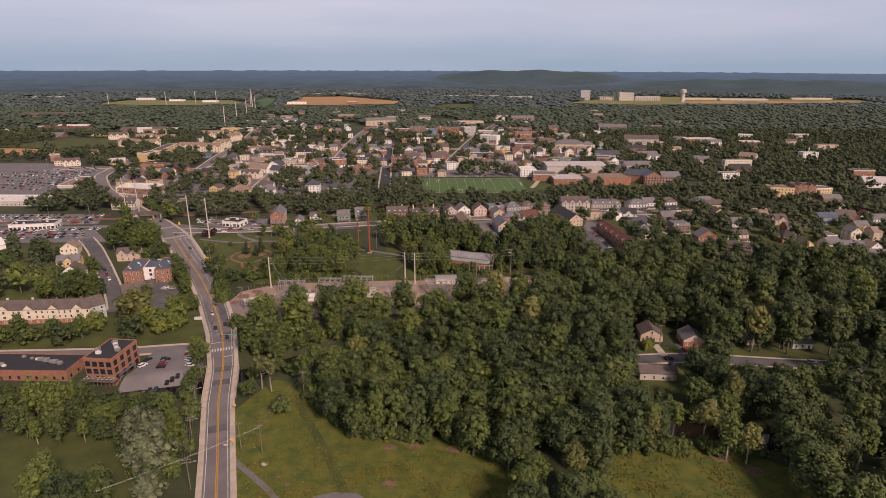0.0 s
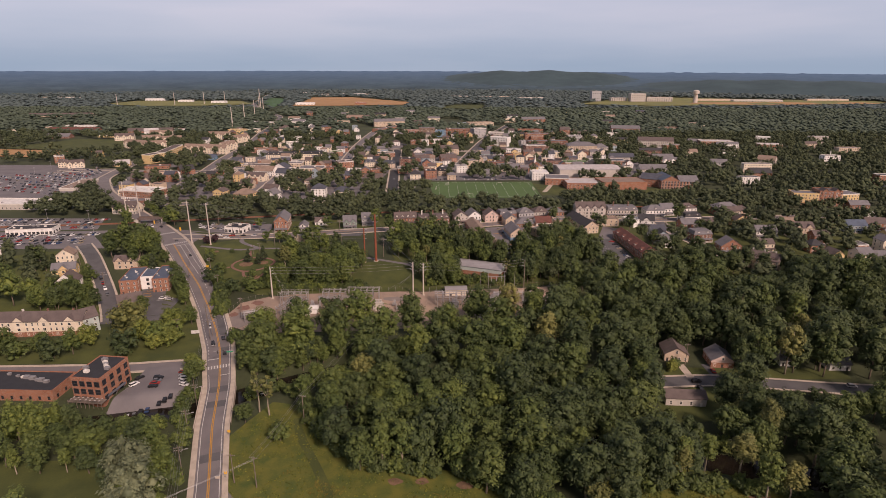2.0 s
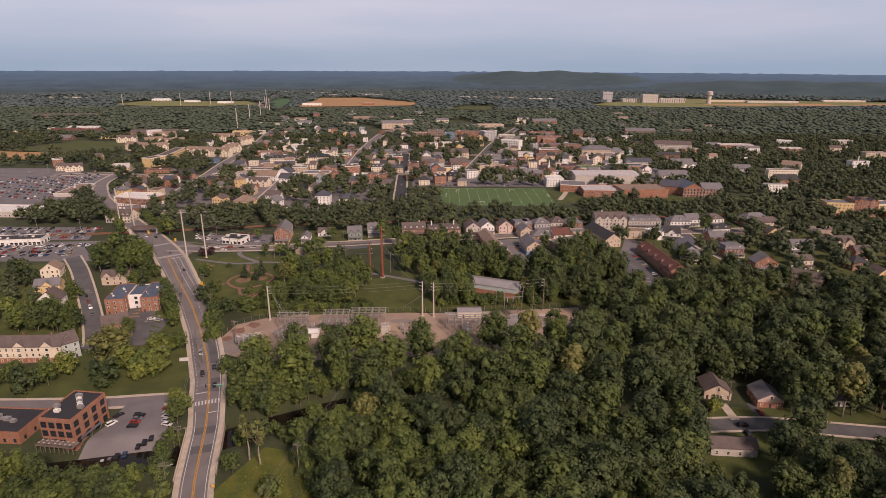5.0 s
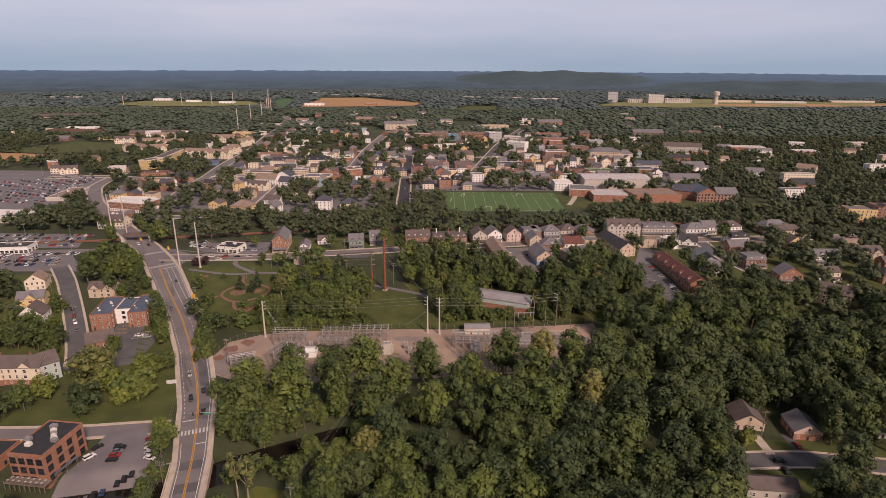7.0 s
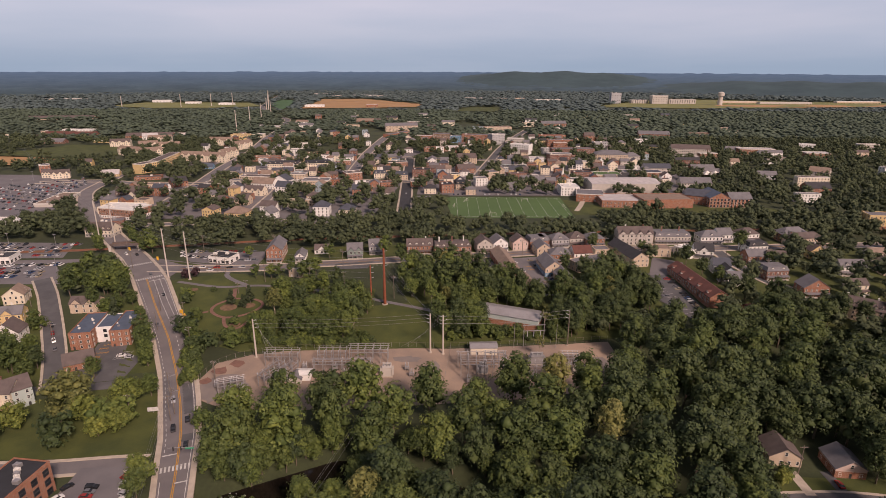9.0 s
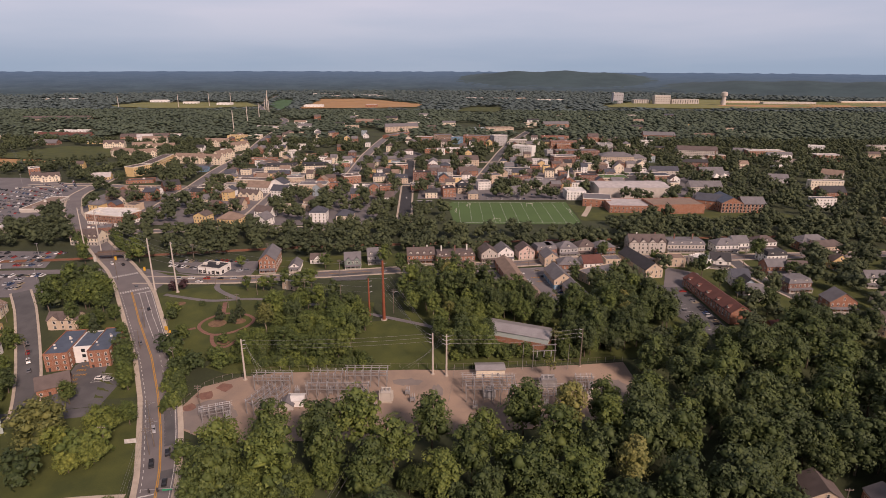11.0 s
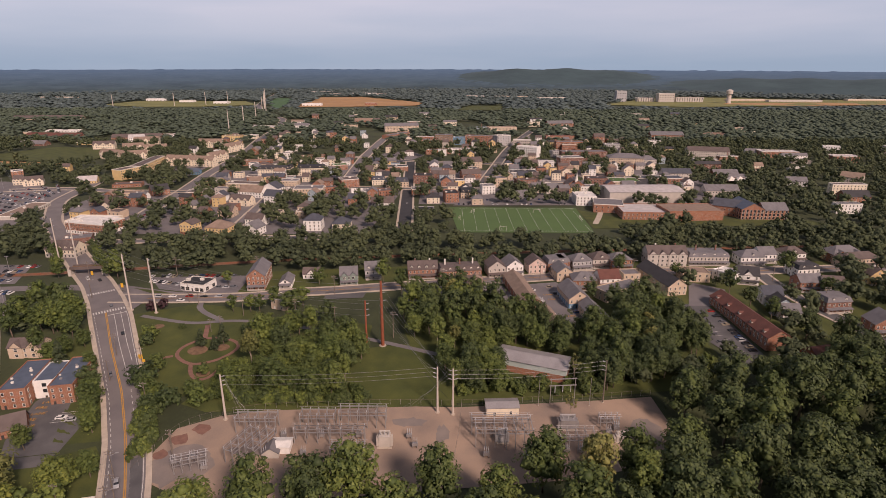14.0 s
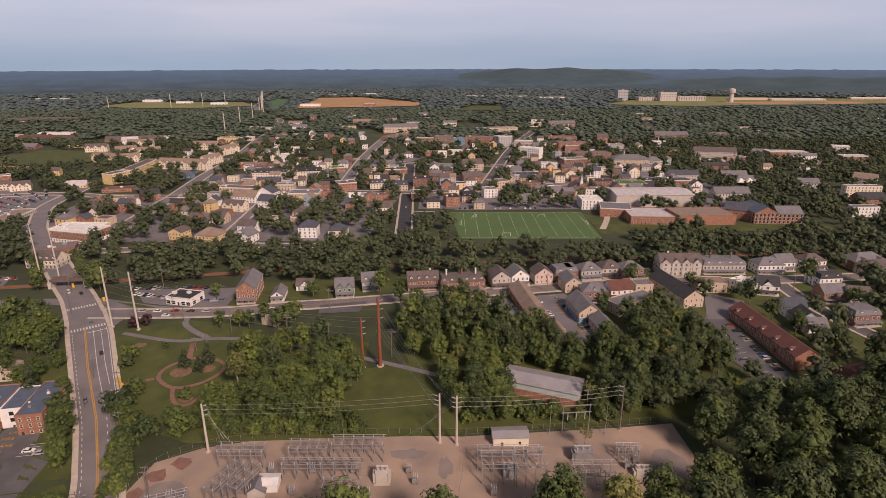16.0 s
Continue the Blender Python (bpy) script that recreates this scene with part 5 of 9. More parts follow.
B("tan_garage_block", "plain tan block with flat roof", 112.7, 390.2, 13.8, 12.0, -2.8, 2, "tan", "flat", "roof_tan", cat='commercial building', gap=4)
B("white_block", "plain white block with white flat roof", 130.3, 395.9, 11.1, 12.0, -61.1, 2, "white", "flat", "roof_white", cat='commercial building', gap=4)
B("white_house", "white house with dark roof beside the street", 139.7, 388.9, 10.4, 12.0, -15.1, 2, "white", "gx", "roof_dark", cat='house', gables=1, porch=1)
B("white_house", "white house with grey hipped roof and porch", 154.8, 415.0, 14.1, 12.0, 3.3, 2, "white", "hip", "roof_grey", cat='house', porch=1, dormers=1)
B("white_house", "white house with grey roof", 167.9, 419.9, 9.6, 12.0, 5.0, 2, "white", "gx", "roof_grey", cat='house', porch=1)
B("white_house", "white house with brown hipped roof and porch", 182.4, 420.8, 12.8, 12.0, 7.6, 2, "white", "hip", "roof_brown", cat='house', porch=1, dormers=1)
B("brick_house", "large brick house with grey roof and white bays", 208.8, 419.9, 18.9, 14.0, 7.7, 2, "brick", "hip", "roof_grey", cat='house', gables=2, porch=1)
B("white_house", "white house with dark mansard roof and porch", 174.9, 395.9, 12.2, 11.0, 6.8, 2, "white", "mansard", "roof_dark", cat='house', porch=1, dormers=2)
B("brick_house", "red brick house with grey roof and white porch", 165.3, 377.7, 11.7, 11.0, 3.1, 2, "brick", "gx", "roof_grey", cat='house', porch=1)
B("cream_house", "cream house with brown roof", 175.4, 374.6, 9.5, 12.0, -7.4, 2, "cream", "gx", "roof_brown", cat='house')
B("brick_house", "dark brick house with grey mansard and porch", 162.5, 353.2, 12.3, 12.0, 7.1, 2, "brick_dark", "mansard", "roof_grey", cat='house', porch=1, dormers=2)
B("white_house", "white house with slate-blue roof", 139.1, 362.2, 8.8, 11.0, -3.6, 2, "white", "gx", "roof_slate", cat='house')
B("pale_blue_house", "pale blue house with dark roof", 136.9, 350.2, 9.4, 11.0, -5.7, 2, "pale_blue", "gy", "roof_dark", cat='house')
B("white_house", "white house with grey roof among trees", 137.9, 343.8, 7.3, 10.0, -6.8, 2, "white", "gx", "roof_grey", cat='house')
B("red_roofed_row", "brick row of flats with dark red roof and skylight dormers", 114.5, 363.0, 43.0, 13.0, -85.0, 2, "brick", "gx", "roof_red", cat='apartment building', dormers=5, high=5.2, pitch=0.3, gap=3)
B("red_roofed_flats", "brick flats with red-brown roof among trees", 132.6, 309.5, 18.8, 12.0, 14.1, 2, "brick", "gx", "roof_red", cat='apartment building', high=5.2, pitch=0.3)
B("brick_house", "brick house with grey roof and white trim", 170.1, 333.4, 12.6, 11.0, -0.9, 2, "brick", "gy", "roof_grey", cat='house', porch=1)
B("dormered_townhouse_row", "tan townhouse row with brown roof and white dormers", 175.2, 315.9, 17.1, 12.0, -38.9, 3, "tan", "gx", "roof_brown", cat='row house', dormers=8, chimneys=3, high=8)
B("dormered_row", "pale row with brown roof, white dormers and chimneys", 200.2, 305.0, 22.6, 11.0, -4.7, 2, "white", "gx", "roof_brown", cat='row house', dormers=6, chimneys=3)
B("grey_house", "grey house with broad grey roof", 227.4, 305.3, 15.0, 11.0, -22.8, 2, "grey", "gx", "roof_grey", cat='house', gables=1)
B("green_house", "dark green house with grey roof", 250.7, 316.8, 12.6, 11.0, -10.1, 2, "green", "gx", "roof_grey", cat='house', porch=1)
B("grey_house", "grey house with grey roof among trees", 257.5, 304.1, 9.7, 11.0, -14.3, 2, "grey", "gx", "roof_grey", cat='house', porch=1)
B("white_house", "white house with grey roof and dormers", 206.1, 360.8, 13.5, 11.0, -1.0, 2, "white", "gx", "roof_grey", cat='house', porch=1, dormers=2)
B("tan_house", "tan house with brown roof and gables", 229.3, 360.4, 13.6, 11.0, -1.0, 3, "tan", "gx", "roof_brown", cat='house', gables=2)
B("tan_house", "tan house with brown hipped roof", 209.4, 411.1, 22.2, 11.0, 10.5, 2, "tan", "hip", "roof_brown", cat='house', porch=1)
B("blue_roofed_house", "pale house with blue roof", 274.7, 373.9, 13.1, 11.0, -1.0, 2, "pale_blue", "gx", "roof_blue", cat='house', porch=1)
B("brick_house", "brick house with brown roof", 292.0, 381.1, 12.9, 11.0, -11.2, 2, "brick", "gx", "roof_brown", cat='house', porch=1)
B("red_roofed_house", "pale house with red roof", 307.7, 378.6, 9.2, 10.0, -10.4, 2, "white", "gy", "roof_red", cat='house')
B("white_house", "white house with grey roof", 310.1, 369.6, 9.6, 10.0, -1.0, 2, "white", "gx", "roof_grey", cat='house', porch=1)
B("white_house", "white house with grey hipped roof", 173.9, 399.0, 10.5, 10.0, -0.9, 2, "white", "hip", "roof_grey", cat='house', porch=1, dormers=1)
B("brick_house", "brick house with grey roof", 317.7, 432.4, 15.0, 10.0, -0.9, 2, "brick", "gx", "roof_grey", cat='house')
B("white_flat_house", "white house with flat white roof", 307.6, 409.5, 11.0, 10.0, -10.1, 2, "white", "flat", "roof_white", cat='house')
B("yellow_and_brick_apartments", "yellow apartment wing over brick base", 286.0, 453.0, 18.5, 16.0, -10.6, 4, "yellow", "flat", "roof_grey", cat='apartment building', lower='brick', gap=3)
B("brick_apartments", "red brick five-storey apartment block with white windows", 304.2, 449.6, 16.9, 18.0, -7.8, 5, "brick", "flat", "roof_brown", cat='apartment building', gap=2.6, gables=2)
B("yellow_and_brick_apartments", "yellow apartment wing over brick base", 320.9, 447.3, 15.1, 16.0, 7.0, 4, "yellow", "flat", "roof_grey", cat='apartment building', lower='brick', gap=3)
B("white_warehouse", "white warehouse with pale roof", 400.7, 497.4, 19.9, 22.0, -11.6, 2, "white", "gx", "roof_pale", cat='commercial building', front=False, sides=False)
B("brick_bungalow", "tan brick bungalow with brown roof beside a street", 93.2, 220.1, 9.4, 12.0, -7.7, 1, "tan", "gy", "roof_brown", cat='house', high=4.2, pitch=0.3)
B("brick_bungalow", "pink brick bungalow with grey roof and white steps", 109.7, 214.6, 8.7, 12.0, -6.3, 1, "pink", "gy", "roof_grey", cat='house', high=4.2, pitch=0.3, lower='brick')
B("white_ranch_house", "long white ranch house with brown roof and rear deck", 81.4, 188.5, 14.0, 8.0, -4.7, 1, "stone", "gx", "roof_brown", cat='house', high=4.0, pitch=0.3, gap=3.5)
B("white_bungalow", "white bungalow under trees", 138.1, 215.5, 5.0, 9.0, -7.1, 1, "white", "gx", "roof_grey", cat='house', high=3.6)
B("white_bungalow", "white bungalow under trees", 155.6, 211.6, 8.3, 9.0, -1.4, 1, "white", "gx", "roof_grey", cat='house', high=3.6)
B("long_grey_shed", "long shed with grey metal roof over brick base", 10.3, 309.3, 26.6, 14.0, -21.4, 1, "sage", "gx", "metal_roof", cat='shed', high=6.0, pitch=0.12, lower='brick', front=False, sides=False)
B("control_house", "cream control house with a grey metal roof", 5.3, 282.6, 10.9, 7.0, 2.2, 1, "cream", "gx", "metal_roof", cat='control house', high=4.2, pitch=0.12, gap=5)
B("white_control_hut", "white metal control hut in the substation", -62.1, 264.7, 5.7, 6.0, 1.8, 1, "white", "gx", "roof_white", cat='control house', high=3.4, pitch=0.12, front=False, sides=False)
B("small_gabled_hut", "small stone-coloured hut with grey gable roof", -64.1, 262.8, 4.8, 6.0, 2.1, 1, "stone", "gy", "roof_grey", cat='control house', high=2.6, front=False, sides=False)
B("school_wing", "low brick school wing with pale flat roof", 118.3, 511.8, 31.7, 34.0, -2.5, 2, "brick", "flat", "roof_pale", cat='school', high=7, gap=3.4)
B("school_wing", "windowless brick school wing with tan flat roof", 149.7, 507.8, 40.0, 30.0, 3.8, 2, "brick", "flat", "roof_tan", cat='school', high=9, front=False, sides=False)
B("school_wing", "brick school wing with grey flat roof", 102.7, 533.2, 21.6, 26.0, -12.0, 2, "brick", "flat", "roof_grey", cat='school', high=8, gap=5)
B("school_gymnasium", "large school hall with pale shallow roof", 122.1, 560.4, 60.4, 38.0, 1.5, 3, "stone", "gx", "roof_pale", cat='school', high=12, pitch=0.06, front=False, sides=False)
B("school_entrance_block", "brick school block with blue gable roof and tall windows", 203.5, 513.1, 16.2, 30.0, -0.1, 3, "brick", "gy", "roof_blue", cat='school', high=10, pitch=0.38, wsize=(1.8, 2.4), gap=3.2)
B("school_classroom_wing", "brick classroom wing with grey roof and white windows", 219.7, 513.1, 17.3, 18.0, -0.1, 3, "brick", "gx", "roof_grey", cat='school', high=9, wsize=(1.9, 2.2), gap=3.4)
B("school_link", "brick school link with slate-blue roof", 189.7, 528.7, 19.4, 20.0, -28.8, 2, "brick", "gx", "roof_slate", cat='school', high=9, gap=4)
B("red_brick_town_building", "flat-roofed red brick three-storey town building with black roof", -8.4, 561.3, 10.6, 20.0, 8.9, 3, "brick", "flat", "roof_black", cat='town building', gap=3.0, units=2)
B("tan_town_building", "mansard-roofed tan two-storey town building with black roof", 4.1, 576.7, 13.1, 16.0, 7.7, 2, "tan", "mansard", "roof_black", cat='town building', gap=3.0, dormers=3)
B("white_town_building", "flat-roofed white three-storey town building with grey roof", 22.8, 591.2, 11.2, 14.0, 9.5, 3, "white", "flat", "roof_grey", cat='town building', gap=3.0, units=2)
B("tan_town_building", "flat-roofed tan three-storey town building with grey roof", 31.3, 621.1, 17.4, 16.0, 21.6, 3, "tan", "flat", "roof_grey", cat='town building', gap=3.0, units=2)
B("grey_town_building", "flat-roofed grey two-storey town building with dark roof", 55.0, 667.1, 27.0, 18.0, 5.2, 2, "grey", "flat", "roof_dark", cat='town building', gap=3.0, units=2)
B("dark_brick_town_building", "flat-roofed dark brick two-storey town building with brown roof", 57.1, 627.5, 19.1, 12.0, 13.1, 2, "brick_dark", "flat", "roof_brown", cat='town building', gap=3.0, units=2)
B("stone_coloured_town_building", "front-gabled stone-coloured two-storey town building with grey roof", 42.6, 602.7, 8.8, 12.0, 12.9, 2, "stone", "gy", "roof_grey", cat='town building', gap=3.0)
B("grey_town_building", "gabled grey single-storey town building with grey roof", 51.5, 570.5, 11.7, 16.0, 21.6, 1, "grey", "gx", "roof_grey", cat='town building', gap=3.0)
B("cream_town_building", "gabled cream two-storey town building with grey roof", 66.6, 597.8, 11.1, 12.0, 15.1, 2, "cream", "gx", "roof_grey", cat='town building', gap=3.4, gables=3)
B("stone_coloured_town_building", "gabled stone-coloured two-storey town building with grey roof", 78.0, 594.9, 11.3, 12.0, 14.7, 2, "stone", "gx", "roof_grey", cat='town building', gap=3.0)
B("red_brick_town_building", "gabled red brick two-storey town building with grey roof", 88.9, 593.0, 9.2, 10.0, 11.8, 2, "brick", "gx", "roof_grey", cat='town building', gap=3.0)
B("tan_town_building", "flat-roofed tan three-storey town building with grey roof", -134.4, 576.9, 24.1, 20.0, 4.1, 3, "tan", "flat", "roof_grey", cat='town building', gap=3.0, units=2)
B("cream_town_building", "mansard-roofed cream three-storey town building with black roof", -155.8, 672.8, 27.5, 16.0, 7.9, 3, "cream", "mansard", "roof_black", cat='town building', gap=3.0, dormers=3)
B("white_town_building", "flat-roofed white two-storey town building with grey roof", -76.3, 578.6, 11.9, 14.0, 13.0, 2, "white", "flat", "roof_grey", cat='town building', gap=3.0, units=2)
B("red_brick_town_building", "flat-roofed red brick two-storey town building with brown roof", -63.9, 580.4, 12.6, 14.0, 16.6, 2, "brick", "flat", "roof_brown", cat='town building', gap=3.0, units=2)
B("white_town_building", "gabled white single-storey town building with brown roof", -66.2, 548.5, 17.4, 14.0, 7.7, 1, "white", "gx", "roof_brown", cat='town building', gap=3.0)
B("red_brick_town_building", "flat-roofed red brick three-storey town building with brown roof", -101.0, 615.1, 16.1, 18.0, 22.8, 3, "brick", "flat", "roof_brown", cat='town building', gap=3.0, units=2)
B("cream_town_building", "mansard-roofed cream two-storey town building with slate roof", -75.5, 627.8, 12.4, 12.0, 10.0, 2, "cream", "mansard", "roof_slate", cat='town building', gap=3.0, dormers=3)
B("tan_town_building", "mansard-roofed tan two-storey town building with slate roof", -62.2, 619.2, 20.4, 16.0, 5.8, 2, "tan", "mansard", "roof_slate", cat='town building', gap=3.0, dormers=3)
B("red_brick_town_building", "flat-roofed red brick two-storey town building with dark roof", -73.9, 693.8, 27.2, 16.0, 11.6, 2, "brick", "flat", "roof_dark", cat='town building', gap=3.0, units=2)
B("dark_brick_town_building", "flat-roofed dark brick three-storey town building with black roof", -38.2, 636.5, 17.8, 18.0, -0.1, 3, "brick_dark", "flat", "roof_black", cat='town building', gap=3.0, units=2)
B("red_brick_town_building", "flat-roofed red brick two-storey town building with dark roof", -37.1, 588.5, 15.2, 16.0, 6.9, 2, "brick", "flat", "roof_dark", cat='town building', gap=3.0, units=2)
B("white_town_building", "gabled white single-storey town building with white roof", -86.7, 582.2, 9.2, 12.0, 11.3, 1, "white", "gx", "roof_white", cat='town building', gap=3.0)
B("grey_town_building", "flat-roofed grey single-storey town building with black roof", -32.3, 520.5, 15.0, 22.0, -0.1, 1, "grey", "flat", "roof_black", cat='town building', gap=3.0, units=2)
B("tan_town_building", "gabled tan three-storey town building with brown roof", 9.7, 713.4, 21.1, 18.0, 11.9, 3, "tan", "gx", "roof_brown", cat='town building', gap=3.0)
B("red_brick_town_building", "gabled red brick two-storey town building with brown roof", 7.9, 657.4, 18.9, 14.0, 14.8, 2, "brick", "gx", "roof_brown", cat='town building', gap=3.0)
B("red_brick_town_building", "flat-roofed red brick two-storey town building with grey roof", -32.7, 812.4, 30.8, 14.0, 7.2, 2, "brick", "flat", "roof_grey", cat='town building', gap=3.0, units=2)
B("white_town_building", "flat-roofed white two-storey town building with pale roof", -4.6, 822.4, 33.3, 14.0, 3.2, 2, "white", "flat", "roof_pale", cat='town building', gap=3.0, units=2)
B("brown_brick_town_building", "flat-roofed brown brick six-storey town building with grey roof", -23.0, 886.8, 24.4, 20.0, -0.3, 6, "brick_brown", "flat", "roof_grey", cat='town building', gap=3.0, units=2)
B("red_brick_town_building", "flat-roofed red brick five-storey town building with grey roof", 17.7, 901.3, 45.7, 18.0, -12.8, 5, "brick", "flat", "roof_grey", cat='town building', gap=3.0, units=2)
B("blue_town_building", "flat-roofed blue four-storey town building with grey roof", 1.6, 901.4, 16.1, 14.0, -0.3, 4, "blue", "flat", "roof_grey", cat='town building', gap=3.0, units=2)
B("grey_town_building", "flat-roofed grey six-storey town building with grey roof", 60.7, 881.5, 21.1, 16.0, 26.9, 6, "grey", "flat", "roof_grey", cat='town building', gap=3.0, units=2)
B("red_brick_town_building", "flat-roofed red brick three-storey town building with pale roof", -50.6, 922.3, 25.9, 16.0, -0.3, 3, "brick", "flat", "roof_pale", cat='town building', gap=3.0, units=2)
B("tan_town_building", "gabled tan four-storey town building with grey roof", -106.2, 1043.9, 55.6, 16.0, 14.3, 4, "tan", "gx", "roof_grey", cat='town building', gap=3.0)
B("red_brick_town_building", "flat-roofed red brick two-storey town building with grey roof", -90.4, 955.5, 56.0, 18.0, 59.2, 2, "brick", "flat", "roof_grey", cat='town building', gap=3.0, units=2)
B("red_brick_town_building", "gabled red brick three-storey town building with tan roof", -173.2, 1161.9, 32.6, 14.0, -0.5, 3, "brick", "gx", "roof_tan", cat='town building', gap=3.0)
B("red_brick_town_building", "flat-roofed red brick two-storey town building with tan roof", -171.9, 758.2, 28.4, 16.0, 17.3, 2, "brick", "flat", "roof_tan", cat='town building', gap=3.0, units=2)
B("red_brick_town_building", "flat-roofed red brick two-storey town building with planted green roof", -126.2, 703.7, 15.7, 16.0, 15.7, 2, "brick", "flat", "turf", cat='town building', gap=3.0, units=2)
B("red_brick_town_building", "flat-roofed red brick three-storey town building with brown roof", 61.7, 732.9, 18.6, 14.0, 14.5, 3, "brick", "flat", "roof_brown", cat='town building', gap=3.0, units=2)
B("white_town_building", "flat-roofed white five-storey town building with white roof", 76.5, 802.2, 26.1, 16.0, -30.7, 5, "white", "flat", "roof_white", cat='town building', gap=3.0, units=2)
B("white_town_building", "flat-roofed white two-storey town building with pale roof", 83.2, 732.8, 25.8, 14.0, -10.6, 2, "white", "flat", "roof_pale", cat='town building', gap=3.0, units=2)
B("stone_coloured_town_building", "flat-roofed stone-coloured four-storey town building with white roof", 80.6, 876.7, 23.5, 14.0, -11.8, 4, "stone", "flat", "roof_white", cat='town building', gap=3.0, units=2)
B("tan_town_building", "flat-roofed tan three-storey town building with tan roof", 61.3, 1049.7, 46.9, 22.0, 8.3, 3, "tan", "flat", "roof_tan", cat='town building', gap=3.0, units=2)
B("grey_town_building", "flat-roofed grey three-storey town building with grey roof", 118.5, 792.5, 12.5, 12.0, 17.3, 3, "grey", "flat", "roof_grey", cat='town building', gap=3.0, units=2)
B("dark_brick_town_building", "flat-roofed dark brick four-storey town building with grey roof", 115.3, 728.0, 26.1, 18.0, 10.0, 4, "brick_dark", "flat", "roof_grey", cat='town building', gap=3.0, units=2)
B("red_brick_town_building", "flat-roofed red brick three-storey town building with red roof", 135.6, 940.1, 40.3, 14.0, -0.4, 3, "brick", "flat", "roof_red", cat='town building', gap=3.0, units=2)
B("red_brick_town_building", "flat-roofed red brick four-storey town building with grey roof", 134.6, 858.0, 36.3, 16.0, -0.3, 4, "brick", "flat", "roof_grey", cat='town building', gap=3.0, units=2)
B("red_brick_town_building", "gabled red brick three-storey town building with grey roof", 168.4, 1116.7, 46.7, 18.0, 9.6, 3, "brick", "gx", "roof_grey", cat='town building', gap=3.0)
B("white_town_building", "flat-roofed white two-storey town building with white roof", -199.0, 793.9, 9.0, 12.0, 24.7, 2, "white", "flat", "roof_white", cat='town building', gap=3.0, units=2)
B("cream_town_building", "mansard-roofed cream three-storey town building with dark roof", -166.9, 676.7, 5.1, 12.0, -0.2, 3, "cream", "mansard", "roof_dark", cat='town building', gap=3.0, dormers=3)
B("red_brick_town_building", "flat-roofed red brick two-storey town building with brown roof", -141.6, 584.1, 4.6, 12.0, 23.6, 2, "brick", "flat", "roof_brown", cat='town building', gap=3.0, units=2)
B("red_brick_town_building", "flat-roofed red brick two-storey town building with brown roof", -112.8, 593.4, 11.7, 12.0, 9.3, 2, "brick", "flat", "roof_brown", cat='town building', gap=3.0, units=2)
B("white_town_building", "hip-roofed white three-storey town building with slate roof", -102.8, 480.1, 11.6, 14.0, -0.0, 3, "white", "hip", "roof_slate", cat='town building', gap=3.0)
B("cream_town_building", "hip-roofed cream two-storey town building with slate roof", -83.9, 480.1, 11.5, 14.0, -0.0, 2, "cream", "hip", "roof_slate", cat='town building', gap=3.0)
B("red_brick_town_building", "flat-roofed red brick three-storey town building with red roof", 141.6, 851.6, 17.5, 14.0, -0.3, 3, "brick", "flat", "roof_red", cat='town building', gap=3.0, units=2)
B("dark_brick_town_building", "flat-roofed dark brick four-storey town building with grey roof", 125.3, 770.7, 52.8, 20.0, 3.7, 4, "brick_dark", "flat", "roof_grey", cat='town building', gap=3.0, units=2)
B("tan_town_building", "hip-roofed tan four-storey town building with grey roof", 167.9, 729.9, 36.3, 26.0, -5.2, 4, "tan", "hip", "roof_grey", cat='town building', gap=3.0)
B("stone_coloured_town_building", "hip-roofed stone-coloured three-storey town building with grey roof", 203.1, 729.7, 17.5, 16.0, 10.3, 3, "stone", "hip", "roof_grey", cat='town building', gap=3.0)
B("tan_town_building", "flat-roofed tan three-storey town building with planted green roof", 138.4, 613.3, 25.5, 22.0, -0.1, 3, "tan", "flat", "turf", cat='town building', gap=3.0, units=2)
B("red_brick_town_building", "flat-roofed red brick two-storey town building with slate roof", 169.1, 639.9, 43.9, 20.0, -0.2, 2, "brick", "flat", "roof_slate", cat='town building', gap=3.0, units=2)
B("dark_brick_town_building", "flat-roofed dark brick three-storey town building with dark roof", 119.5, 625.2, 18.8, 16.0, -0.1, 3, "brick_dark", "flat", "roof_dark", cat='town building', gap=3.0, units=2)
B("white_town_building", "flat-roofed white two-storey town building with grey roof", 108.6, 601.0, 17.3, 14.0, -0.1, 2, "white", "flat", "roof_grey", cat='town building', gap=3.0, units=2)
B("white_town_building", "flat-roofed white three-storey town building with white roof", 94.2, 553.7, 15.8, 22.0, -0.1, 3, "white", "flat", "roof_white", cat='town building', gap=3.0, units=2)
B("red_brick_town_building", "front-gabled red brick two-storey town building with brown roof", 97.8, 609.2, 12.3, 18.0, -0.1, 2, "brick", "gy", "roof_brown", cat='town building', gap=3.0)
B("red_brick_town_building", "gabled red brick three-storey town building with grey roof", 292.5, 959.7, 46.0, 26.0, -7.7, 3, "brick", "gx", "roof_grey", cat='town building', gap=3.0)
B("stone_coloured_town_building", "gabled stone-coloured three-storey town building with brown roof", 282.7, 802.1, 46.5, 24.0, -12.4, 3, "stone", "gx", "roof_brown", cat='town building', gap=3.0)
B("brown_brick_town_building", "flat-roofed brown brick two-storey town building with tan roof", 377.7, 996.3, 41.2, 16.0, -0.4, 2, "brick_brown", "flat", "roof_tan", cat='town building', gap=3.0, units=2)
B("red_brick_town_building", "flat-roofed red brick three-storey town building with pale roof", 367.3, 795.9, 42.9, 20.0, -5.4, 3, "brick", "flat", "roof_pale", cat='town building', gap=3.0, units=2)
